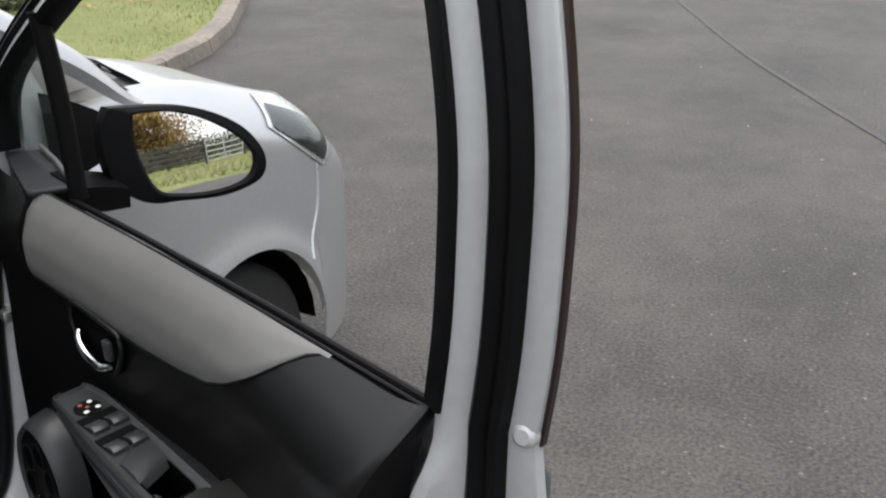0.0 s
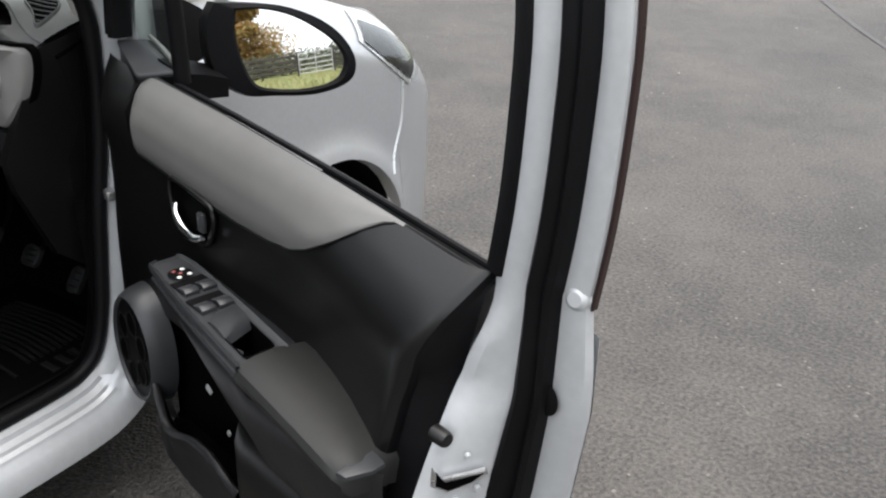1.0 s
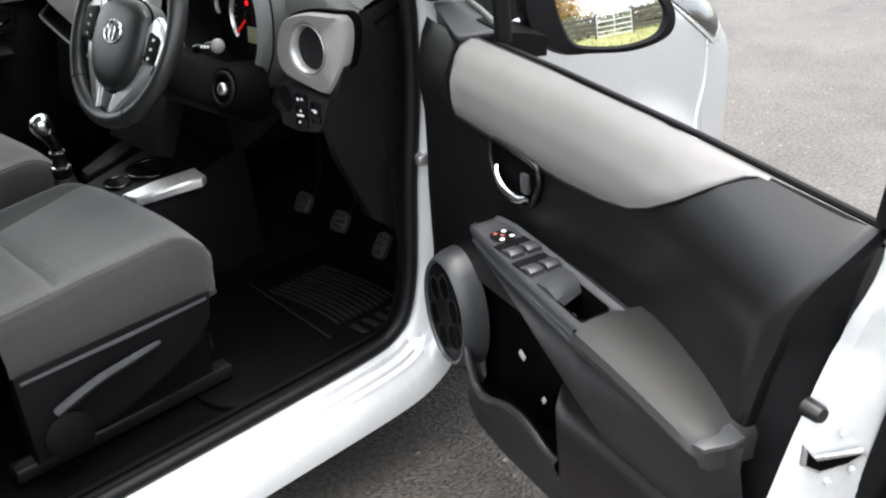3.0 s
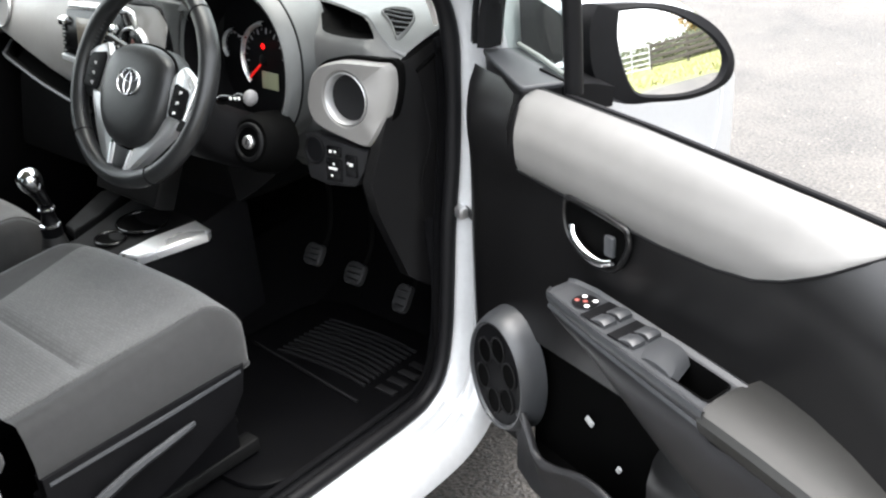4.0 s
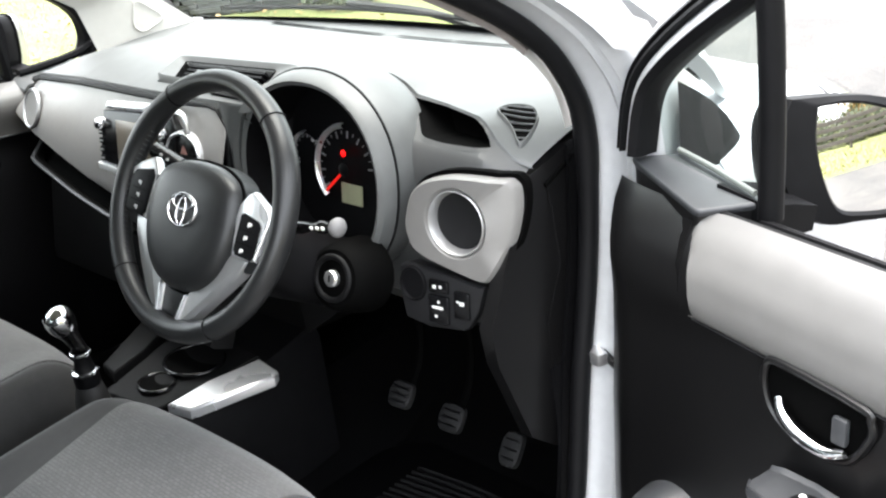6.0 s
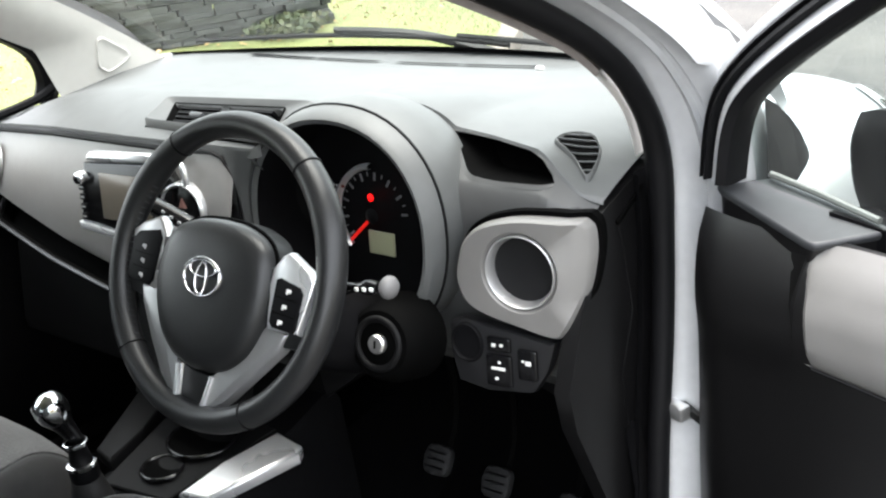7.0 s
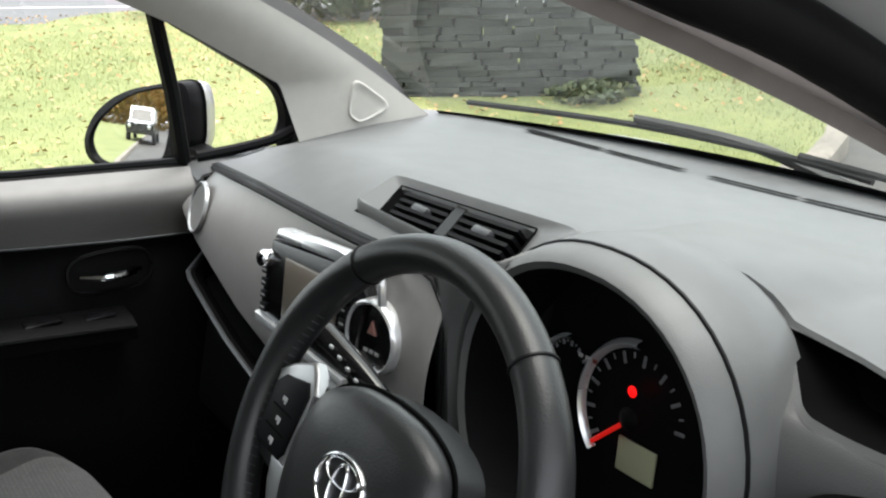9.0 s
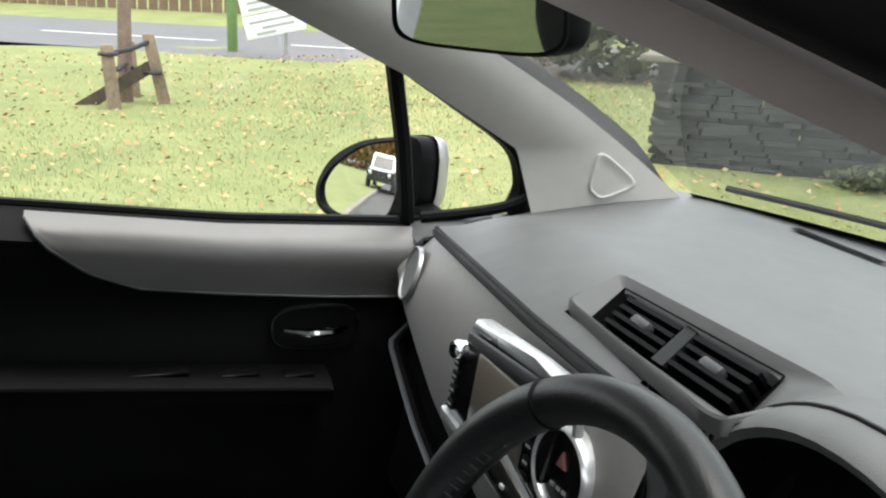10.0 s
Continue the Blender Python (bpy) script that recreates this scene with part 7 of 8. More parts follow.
# lock parts on the shut face
bm = bmesh.new()
knob_shape(bm, Matrix.Translation((1.024, -0.090, 0.698)) @ Euler((0, radians(90), 0)).to_matrix().to_4x4(), [(0.012, -0.01), (0.011, 0.010), (0.009, 0.014), (0.0, 0.014)], 20)
part("stop_buffer", bm, DARK_STEEL, door, "dark round stop buffer")
bm = bmesh.new()
m = Matrix.Translation((1.050, -0.030, 0.742)) @ Matrix.Identity(4)
disc(bm, facing((1.114, 0.0045, 0.758), (0.10, -1.0, 0)), 0.020, 0.003, 0.002, 24, sx=0.75, sy=1.1)
part("grommet", bm, RUBBER, door, "black rubber grommet")
bm = bmesh.new()
LM = facing((1.046, -0.075, 0.643), (0.89, -0.457, 0), (0, 0, 1)) @ Matrix.Diagonal((0.80, 0.9, 1, 1))
prism(bm, [(-0.046, 0.022), (-0.030, 0.0), (0.040, 0.008), (0.046, -0.002), (0.020, -0.014), (-0.022, -0.024), (-0.048, -0.010)], 0.006, LM, 0.002, 1)
latch = part("latch_plate", bm, STEEL, door, "bright steel latch plate")
bm = bmesh.new()
prism(bm, [(-0.040, 0.014), (-0.026, -0.004), (0.038, 0.003), (0.018, -0.010), (-0.020, -0.019), (-0.041, -0.008)], 0.004, LM @ Matrix.Translation((0, 0, 0.0035)), 0.001, 1)
part("latch_mouth", bm, SHADE_BLACK, latch)
for x, y in ((0.012, 0.030), (0.030, -0.028), (-0.004, -0.044)):
    bm = bmesh.new()
    knob_shape(bm, LM @ Matrix.Translation((x, y, -0.003)), [(0.0055, 0), (0.0055, 0.004), (0.004, 0.006), (0, 0.006)], 14)
    part("latch_screw", bm, PAINT_IN, latch)
bm = bmesh.new()
knob_shape(bm, facing((1.138, 0.010, 0.905), (0.2, -1, 0.15)), [(0.016, -0.006), (0.014, 0.003), (0.009, 0.007), (0, 0.007)], 16)
part("frame_boss", bm, PAINT_IN, door)

# door mirror
bm = bmesh.new()
rings = []
MG = facing((0.215, 0.245, 0.965), (0.965, -0.22, 0.165))
GLASS_LINE = [(-0.095, 0.072), (-0.045, 0.069), (0.005, 0.054), (0.05, 0.028), (0.086, -0.002), (0.105, -0.037), (0.087, -0.071), (0.03, -0.082), (-0.035, -0.076), (-0.074, -0.062), (-0.093, -0.02), (-0.101, 0.03)]
HOUSE_LINE = [(-0.135, 0.090), (-0.05, 0.081), (0.010, 0.068), (0.066, 0.042), (0.108, 0.006), (0.131, -0.042), (0.114, -0.081), (0.044, -0.097), (-0.04, -0.090), (-0.10, -0.080), (-0.150, -0.03), (-0.155, 0.05)]


def closed(pts, n=60):
    return [(p.x, p.y) for p in smooth_line([(x, y, 0) for x, y in pts + [pts[0]]], n + 1)][:-1]


def mirror_rings(m, glass, house):
    rings = [[m @ Vector((x * s, y * s, z)) for x, y in glass] for s, z in ((0.99, 0.000), (1.01, 0.006), (1.06, 0.010))]
    for s, z, dx in ((0.985, 0.004, 0.0), (1.0, -0.010, 0.0), (1.0, -0.035, 0.0), (0.95, -0.065, 0.0), (0.80, -0.092, 0.0), (0.5, -0.108, 0.0)):
        rings.append([m @ Vector((x * s + dx, y * s, z)) for x, y in house])
    return rings


loft(bm, mirror_rings(MG, closed(GLASS_LINE), closed(HOUSE_LINE)))
hs = part("mirror_housing", bm, BLACK, door, "black door mirror housing")
bm = bmesh.new()
bowed_glass(bm, MG @ Matrix.Translation((0, 0, 0.0065)), closed(GLASS_LINE), 1.5)
part("mirror_glass", bm, MIRROR, hs, "door mirror glass reflecting trees and fence")
bm = bmesh.new()
loft(bm, [[(0.150, y, zl), (0.225, y, zl), (0.230, y, zt), (0.150, y, zt + 0.01)] for y, zl, zt in ((0.012, 0.915, 0.955), (0.06, 0.900, 0.945), (0.105, 0.895, 0.930))])
part("mirror_foot", bm, BLACK, hs)

# ---- passenger door, shut ----
pdoor = thing("passenger_door", "silver car door, shut, with black and grey trim inside", "car door")


def pdoor_depth(g):
    """How far the inner trim stands in, from the door's foot to the belt."""
    return lerp([(0.0, 0.03), (0.3, 0.055), (0.6, 0.05), (0.72, 0.044), (0.78, 0.032), (0.84, 0.042), (0.90, 0.059), (0.935, 0.066), (0.965, 0.058), (0.985, 0.036), (1.0, 0.0)], g)


def belt_l(y):
    return lerp([(-0.70, 1.045), (-0.32, 1.014), (0.0, 0.978), (0.30, 0.960), (0.50, 0.955)], y)


bm = bmesh.new()
rows = []
for i in range(31):
    y = -0.68 + 1.10 * i / 30
    row = []
    for j in range(19):
        g = j / 18
        z = (0.30 + (belt_l(y) - 0.30) * g) if j else 0.22
        d = pdoor_depth(g)
        row.append((-0.765 + d, y, z))
    rows.append(row)
grid(bm, rows)
part("inner_panel", bm, BLACK, pdoor, "black grained inner door panel")
bm = bmesh.new()
rows = []
for i in range(41):
    y = -0.285 + 0.625 * i / 40
    zl = lerp([(-0.285, 1.0), (-0.26, 0.965), (-0.20, 0.915), (-0.13, 0.885), (0.0, 0.868), (0.15, 0.853), (0.34, 0.840)], y)
    zt = belt_l(y) - 0.004
    row = []
    for j in range(11):
        z = zl + (zt - zl) * j / 10
        g = (z - 0.30) / (belt_l(y) - 0.30)
        d = pdoor_depth(g)
        row.append((-0.765 + d + 0.005, y, z))
    rows.append(row)
grid(bm, rows)
pin = part("upper_insert", bm, TRIM, pdoor, "warm grey upper door insert")
bm = bmesh.new()
tube(bm, [(r[0][0] + 0.001, r[0][1], r[0][2]) for r in rows], 0.0025, 6)
part("insert_seam", bm, SWITCH, pin)
bm = bmesh.new()
tube(bm, smooth_line([(-0.708, 0.085, 0.805), (-0.698, 0.12, 0.801), (-0.698, 0.16, 0.800), (-0.706, 0.185, 0.803)], 12), [0.004 + 0.003 * math.sin(math.pi * k / 11) for k in range(12)], 8)
part("pull_lever", bm, CHROME, pdoor, "chrome interior door lever")
bm = bmesh.new()
tube(bm, [(-0.708, 0.135 + x, 0.807 + z) for x, z in ring_poly(0.07, 0.035, 28, 3)], 0.004, 6, loop=True)
part("handle_cup", bm, BLACK_SMOOTH, pdoor)
bm = bmesh.new()
loft(bm, [[(-0.71, y, z + 0.655), (-0.645, y, z + 0.665), (-0.640, y, z + 0.690), (-0.66, y, z + 0.702), (-0.71, y, z + 0.705)] for y, z in ((-0.45, 0.095), (-0.2, 0.070), (0.0, 0.050), (0.15, 0.036))])
pa = part("armrest", bm, BLACK, pdoor, "black armrest with a window switch")
bm = bmesh.new()
tube(bm, [(-0.641, -0.43, 0.783), (-0.641, 0.145, 0.727)], 0.004, 6)
part("armrest_edge", bm, DASH_DARK, pa)
for y0, w in ((-0.11, 0.09), (0.01, 0.06), (0.10, 0.05)):
    bm = bmesh.new()
    box(bm, (0.030, w, 0.006), (-0.676, y0, 0.755 - 0.1 * y0), None, 0.003)
    part("window_switch", bm, BLACK_SMOOTH, pa)
bm = bmesh.new()
grid(bm, [[(-0.80 - 0.02 * math.sin(g * 3), y, 0.22 + (belt_l(y) - 0.23) * g) for g in [k / 10 for k in range(11)]] for y in [-0.68 + 1.18 * i / 12 for i in range(13)]])
part("outer_skin", bm, PAINT, pdoor, "silver painted outer door skin")
bm = bmesh.new()
tube(bm, [(-0.768, y, belt_l(y) + 0.002) for y in [-0.68 + 1.0 * k / 20 for k in range(21)]], 0.007, 6)
part("belt_seal", bm, RUBBER, pdoor, "black window belt seal")
bm = bmesh.new()
grid(bm, [[(-0.768 + 0.12 * f, y * (1 - 0.25 * f) - 0.12 * f, belt_l(y) + (1.40 - belt_l(y)) * f) for f in (0, 0.3, 0.6, 1.0)] for y in (-0.66, -0.3, 0.0, 0.30)])
pg = part("door_glass", bm, GLASS, pdoor, "clear closed side window")
pg.visible_shadow = False
# window frame, quarter bar and quarter-light surround
bm = bmesh.new()
fl = smooth_line([(-0.765, 0.490, 0.965), (-0.755, 0.506, 1.02), (-0.735, 0.476, 1.095), (-0.715, 0.38, 1.165), (-0.70, 0.27, 1.232), (-0.68, 0.06, 1.33), (-0.655, -0.15, 1.40), (-0.64, -0.40, 1.43), (-0.64, -0.70, 1.43)], 40)
tube(bm, fl, [0.025 if p.y > 0.3 else 0.022 for p in fl], 8)
part("window_frame", bm, RUBBER, pdoor, "black window frame")
bm = bmesh.new()
tube(bm, [(-0.768, 0.300, 0.955), (-0.753, 0.286, 1.09), (-0.718, 0.256, 1.235)], 0.014, 8)
part("quarter_bar", bm, RUBBER, pdoor, "black quarter-light bar")
bm = bmesh.new()
tube(bm, smooth_line([(-0.755, 0.32, 0.968), (-0.745, 0.40, 0.975), (-0.735, 0.46, 0.985), (-0.73, 0.50, 1.00)], 12), 0.010, 8)
part("quarter_sill", bm, BLACK, pdoor)
bm = bmesh.new()
loft(bm, [[(-0.765, y, 0.966 - d), (-0.69, y, 0.957 - d), (-0.69, y, 0.94), (-0.76, y, 0.93)] for y, d in ((0.295, 0.014), (0.305, 0.006), (0.34, 0.002), (0.40, 0.0), (0.50, 0.0))])
part("corner_cap", bm, DASH, pdoor)
# passenger door mirror
bm = bmesh.new()
ML = facing((-0.915, 0.262, 1.008), (0.545, -0.832, 0.105))
oval_g = closed([(-x * 0.87, y * 0.92) for x, y in GLASS_LINE][::-1])
oval = closed([(-x * 0.87, y * 0.92) for x, y in HOUSE_LINE][::-1])
loft(bm, mirror_rings(ML, oval_g, oval))
hl = part("mirror_housing", bm, BLACK, pdoor, "black door mirror housing")
bm = bmesh.new()
bowed_glass(bm, ML @ Matrix.Translation((0, 0, 0.0065)), oval_g, 1.5)
part("mirror_glass", bm, MIRROR, hl, "door mirror glass reflecting the road behind")
bm = bmesh.new()
loft(bm, [[(-0.77, 0.34 + dy, 0.945 + dz) for dy, dz in ((0, 0), (0.04, 0), (0.04, 0.020), (0, 0.022))], [(-0.88, 0.29 + dy, 0.950 + dz) for dy, dz in ((0, 0), (0.05, 0), (0.05, 0.04), (0, 0.045))]])
part("mirror_foot", bm, BLACK, hl)
bm = bmesh.new()
rings = []
for s, z in ((0.5, -0.113), (0.82, -0.095), (0.975, -0.067), (1.03, -0.032)):
    rings.append([ML @ Vector((x * s, y * s, z - 0.004)) for x, y in oval])
grid(bm, rings, loop_v=True)
part("mirror_cover", bm, PAINT, hl, "silver painted mirror cover")

# ---- seats ----
def seat(name, cx, label):
    st = thing(name, label, "car seat", Matrix.Translation((cx, 0, 0)), group="front seats")

    def front_edge(x):
        return 0.024 - 0.044 * (abs(x) / 0.26) ** 4.5

    def cushion_top(x, y):
        """Height of the cushion: bolsters at the sides, rolled front edge, a sewn groove across."""
        u = x / 0.26
        yr = y - front_edge(x) + 0.022
        z = 0.570 + 0.024 * max(0, (abs(u) - 0.55) / 0.45) ** 1.5 - 0.060 * max(0, (abs(u) - 0.88) / 0.12) ** 2
        z += 0.035 * (yr + 0.40) / 0.42 - 0.012 * u * u
        z -= 0.050 * max(0, (yr + 0.065) / 0.085) ** 2.4
        z -= 0.013 * math.exp(-((y + 0.272 + 0.03 * x) / 0.0085) ** 2) * math.exp(-((u - 0.1) / 0.62) ** 10)
        return z + 0.0018 * noise.noise((x * 7, y * 7, cx))

    def panel_edge(y):
        """Left and right edge of the woven centre."""
        k = (y + 0.42) / 0.44
        return -0.120 - 0.085 * k, 0.196 + 0.022 * k

    def cushion_column(x, lift, n=34):
        yf = front_edge(x)
        col = []
        for j in range(n):
            y = -0.42 + (yf + 0.42) * j / (n - 1)
            col.append((x, y, cushion_top(x, y) + lift))
        z1 = col[-1][2] - lift
        return col + [(x, yf + 0.007 + lift, max(0.49, z1 - 0.016)), (x, yf + 0.006 + lift, max(0.488, z1 - 0.040)), (x, yf - 0.006 + lift, max(0.486, z1 - 0.075)), (x * 0.98, yf - 0.035 + lift, 0.480)]

    bmx = bmesh.new()
    rows = [cushion_column(-0.262 + 0.524 * i / 40, 0.0) for i in range(41)]
    first = [(p[0] - 0.004, p[1], min(p[2], 0.497) - 0.006) for p in rows[0]]
    last = [(p[0] + 0.004, p[1], min(p[2], 0.497) - 0.006) for p in rows[-1]]
    side_l = [(p[0] - 0.006, p[1] - 0.002, max(0.492, p[2] - 0.02)) for p in rows[0]]
    side_r = [(p[0] + 0.006, p[1] - 0.002, max(0.492, p[2] - 0.02)) for p in rows[-1]]
    grid(bmx, [first, side_l] + rows + [side_r, last])
    cu = part("cushion", bmx, SEAT_SIDE, st, "dark grey cloth cushion with side bolsters", 60)
    # woven centre of the cushion
    bmx = bmesh.new()
    rows = []
    for i in range(27):
        f = i / 26
        base = cushion_column(0.0, 0.0)
        lo = [panel_edge(p[1])[0] for p in base]
        hi = [panel_edge(p[1])[1] for p in base]
        col = []
        for j in range(len(base)):
            x = lo[j] + (hi[j] - lo[j]) * f
            lift = 0.0032 * min(1.0, 0.25 + min(f, 1 - f) * 16)
            col.append(cushion_column(x, lift)[j])
        rows.append(col)
    grid(bmx, rows)
    part("cushion_centre", bmx, SEAT_CLOTH, st, "grey checked cloth seat centre", 60)
    bmx = bmesh.new()
    tube(bmx, [(r[0], r[1], r[2] + 0.0005) for r in rows[-1][:-2]], 0.0022, 5)
    part("piping", bmx, SEAT_CLOTH, cu)
    # backrest
    bmx = bmesh.new()
    rings = []
    for k in range(13):
        f = k / 12
        z = 0.52 + 0.62 * f
        y = -0.515 - 0.19 * f
        w = 0.25 - 0.06 * f ** 2
        d = 0.075 - 0.02 * f
        rings.append([(x, y + yy * (1 + 0.4 * (abs(x) / w) ** 2), z) for x, yy in ring_poly(w, d, 32, 3.2)])
    loft(bmx, rings)
    part("backrest", bmx, SEAT_SIDE, st, "dark grey cloth backrest")
    bmx = bmesh.new()
    loft(bmx, [[(x, -0.72 + yy, 1.15 + 0.17 * f) for x, yy in ring_poly(0.125 - 0.02 * (2 * f - 1) ** 2, 0.045 - 0.012 * (2 * f - 1) ** 2, 24, 2.8)] for f in [k / 8 for k in range(9)]])
    part("headrest", bmx, SEAT_SIDE, st, "dark grey headrest")
    # plastic side shield with lever and dial
    for s in (1, -1):
        bmx = bmesh.new()
        sh = [(-0.42, 0.494), (-0.20, 0.496), (-0.030, 0.496), (-0.040, 0.44), (-0.07, 0.40), (-0.15, 0.37), (-0.25, 0.33), (-0.42, 0.31)]
        prism(bmx, sh if s > 0 else sh[::-1], 0.022, Matrix(((0, 0, s, s * 0.250), (1, 0, 0, 0), (0, 1, 0, 0), (0, 0, 0, 1))), 0.006, 2)
        shield = part("side_shield", bmx, BLACK, st, "black plastic seat side shield")
        bmx = bmesh.new()
        tube(bmx, [(s * 0.268, -0.41, 0.478), (s * 0.270, -0.2, 0.480), (s * 0.268, -0.042, 0.484)], 0.006, 6)
        part("shield_ridge", bmx, SWITCH, shield)
        bmx = bmesh.new()
        tube(bmx, smooth_line([(s * 0.280, -0.37, 0.400), (s * 0.285, -0.29, 0.428), (s * 0.285, -0.21, 0.440), (s * 0.280, -0.155, 0.444)], 14), [0.013, 0.014, 0.014, 0.014, 0.013, 0.013, 0.012, 0.012, 0.011, 0.011, 0.010, 0.009, 0.008, 0.006], 8, flat=0.7)
        part("height_lever", bmx, SWITCH, shield, "grey seat height lever")
        bmx = bmesh.new()
        knob_shape(bmx, Matrix.Translation((s * 0.262, -0.355, 0.345)) @ Euler((0, radians(90 * s), 0)).to_matrix().to_4x4(), [(0.048, 0), (0.046, 0.016), (0.034, 0.022), (0.0, 0.022)], 28)
        part("recline_dial", bmx, BLACK, shield)
    # runners
    for s in (1, -1):
        bmx = bmesh.new()
        box(bmx, (0.04, 0.46, 0.03), (s * 0.20, -0.22, 0.27), None, 0.006)
        part("runner", bmx, DARK_STEEL, st, "dark steel seat runner")
        bmx = bmesh.new()
        box(bmx, (0.03, 0.38, 0.14), (s * 0.20, -0.22, 0.35), None, 0.006)
        part("seat_leg", bmx, BLACK, st)
    bmx = bmesh.new()
    tube(bmx, [(-0.16, 0.0, 0.30), (-0.10, 0.03, 0.295), (0.10, 0.03, 0.295), (0.16, 0.0, 0.30)], 0.007, 6)
    part("slide_bar", bmx, BLACK, st)
    return st


seat("bucket_seat", 0.325, "grey checked cloth driver's seat with black side shield")
seat("bucket_seat", -0.335, "grey checked cloth passenger seat beside the console")
bm = bmesh.new()
loft(bm, [[(x, -1.05 + y, z) for x, y in ((-0.62, 0.25), (0.62, 0.25), (0.62, -0.25), (-0.62, -0.25))] for z in (0.30, 0.50, 0.54)])
rs = thing("bench_seat", "dark grey cloth rear bench seat", "car seat")
part("bench", bm, SEAT_SIDE, rs)
bm = bmesh.new()
loft(bm, [[(x, -1.30 - 0.18 * f + y, 0.5 + 0.5 * f) for x, y in ring_poly(0.62, 0.07, 28, 4)] for f in (0, 0.25, 0.5, 0.75, 0.95, 1.0)])
part("backrest", bm, SEAT_SIDE, rs)

# ---- centre console ----
cons = thing("centre_console", "black centre console with silver side fins and cup holders", "car console")
bm = bmesh.new()
rings = []
for y, w, z in ((-0.50, 0.085, 0.42), (-0.30, 0.085, 0.43), (-0.10, 0.10, 0.46), (0.02, 0.125, 0.49), (0.14, 0.14, 0.515), (0.26, 0.145, 0.54), (0.36, 0.14, 0.56)):
    rings.append([(x, y, zz) for x, zz in ((-w - 0.01, 0.24), (-w, z - 0.02), (-w + 0.015, z), (w - 0.015, z), (w, z - 0.02), (w + 0.01, 0.24))])
loft(bm, rings)
part("console_body", bm, BLACK, cons, "black moulded console body")
# silver fins at both sides of the tray
for s in (1, -1):
    bm = bmesh.new()
    fin = [(0.088, 0.052), (0.142, 0.062), (0.205, 0.198), (0.196, 0.214), (0.134, 0.222), (0.104, 0.130)]
    pts = [(s * x, y) for x, y in (fin if s > 0 else fin[::-1])]
    mt = Matrix.Translation((0, 0, 0.505)) @ Matrix(((1, 0, 0, 0), (0, 1, 0, 0), (0, 0.13, 1, 0), (0, 0, 0, 1)))
    prism(bm, pts, 0.020, mt, 0.006, 3)
    # passenger's fin is silver too; shade is painted into its near-black colour
    part("side_fin", bm, BRIGHT if s > 0 else DASH_DARK, cons, "bright silver console fin" if s > 0 else "silver console fin with its shade coloured dark")
bm = bmesh.new()
prism(bm, [(-0.07, 0.02), (0.07, 0.04), (0.09, 0.13), (0.115, 0.235), (-0.115, 0.235), (-0.09, 0.13)], 0.008, Matrix.Translation((0, 0, 0.507)) @ Matrix(((1, 0, 0, 0), (0, 1, 0, 0), (0, 0.13, 1, 0), (0, 0, 0, 1))), 0.002, 1)
part("tray", bm, DASH_DARK, cons, "dark grey console tray")
for x, y, r in ((0.012, 0.165, 0.052), (0.005, 0.085, 0.030)):
    # almost flat disc; the holder's depth is shade in its colour
    bm = bmesh.new()
    disc(bm, Matrix.Translation((x, y, 0.525 + 0.13 * (y - 0.06))), r, 0, -0.002, 32, sx=1.15)
    cup = part("cup_holder", bm, SHADE_BLACK, cons, "flat cup holder disc with its hollow's shade coloured black")
    bm = bmesh.new()
    disc_ring(bm, Matrix.Translation((x, y, 0.525 + 0.13 * (y - 0.06))), r + 0.005, r - 0.002, 0.004, 32, sx=1.15)
    part("cup_rim", bm, BLACK_SMOOTH, cup)
# gear lever
gear = thing("gear_lever", "gear lever with chrome knob and black gaiter", "gear lever")
bm = bmesh.new()
GB = Matrix.Translation((-0.010, -0.030, 0.455))
knob_shape(bm, GB, [(0.060, 0.0), (0.055, 0.02), (0.042, 0.05), (0.034, 0.07), (0.028, 0.10), (0.022, 0.125)], 20)
part("gaiter", bm, surface("gaiter_leather", (0.010, 0.010, 0.010), 0.55, 0, 0.3, 60, 0.4, 200), gear, "black leather gaiter")
bm = bmesh.new()
knob_shape(bm, GB, [(0.020, 0.12), (0.022, 0.128), (0.022, 0.150), (0.017, 0.155), (0.014, 0.175), (0.016, 0.19)], 20)
part("collar", bm, BLACK, gear, "black lever collar")
for zr, rr in ((0.150, 0.0225), (0.186, 0.0175)):
    bm = bmesh.new()
    knob_shape(bm, GB, [(rr - 0.004, zr - 0.004), (rr, zr - 0.003), (rr + 0.0006, zr), (rr, zr + 0.003), (rr - 0.004, zr + 0.004)], 20)
    part("collar_ring", bm, CHROME, gear, "thin chrome ring")
bm = bmesh.new()
KN = Matrix.Translation((-0.014, -0.028, 0.650)) @ Euler((radians(18), 0, 0)).to_matrix().to_4x4()
knob_shape(bm, KN, [(0.011, -0.02), (0.013, 0.010), (0.015, 0.028), (0.021, 0.045)], 24)
part("knob_neck", bm, BLACK_SMOOTH, gear)
bm = bmesh.new()
knob_shape(bm, KN, [(0.021, 0.043), (0.0245, 0.052), (0.0255, 0.064), (0.0235, 0.076), (0.015, 0.084), (0.0, 0.087)], 28)
part("knob", bm, CHROME, gear, "chrome gear knob")
# handbrake
hb = thing("handbrake", "black handbrake lever between the seats", "handbrake")
bm = bmesh.new()
tube(bm, smooth_line([(0.03, -0.42, 0.45), (0.03, -0.30, 0.48), (0.03, -0.18, 0.53)], 12), [0.012 + 0.006 * k / 11 for k in range(12)], 12)
part("lever", bm, BLACK, hb)

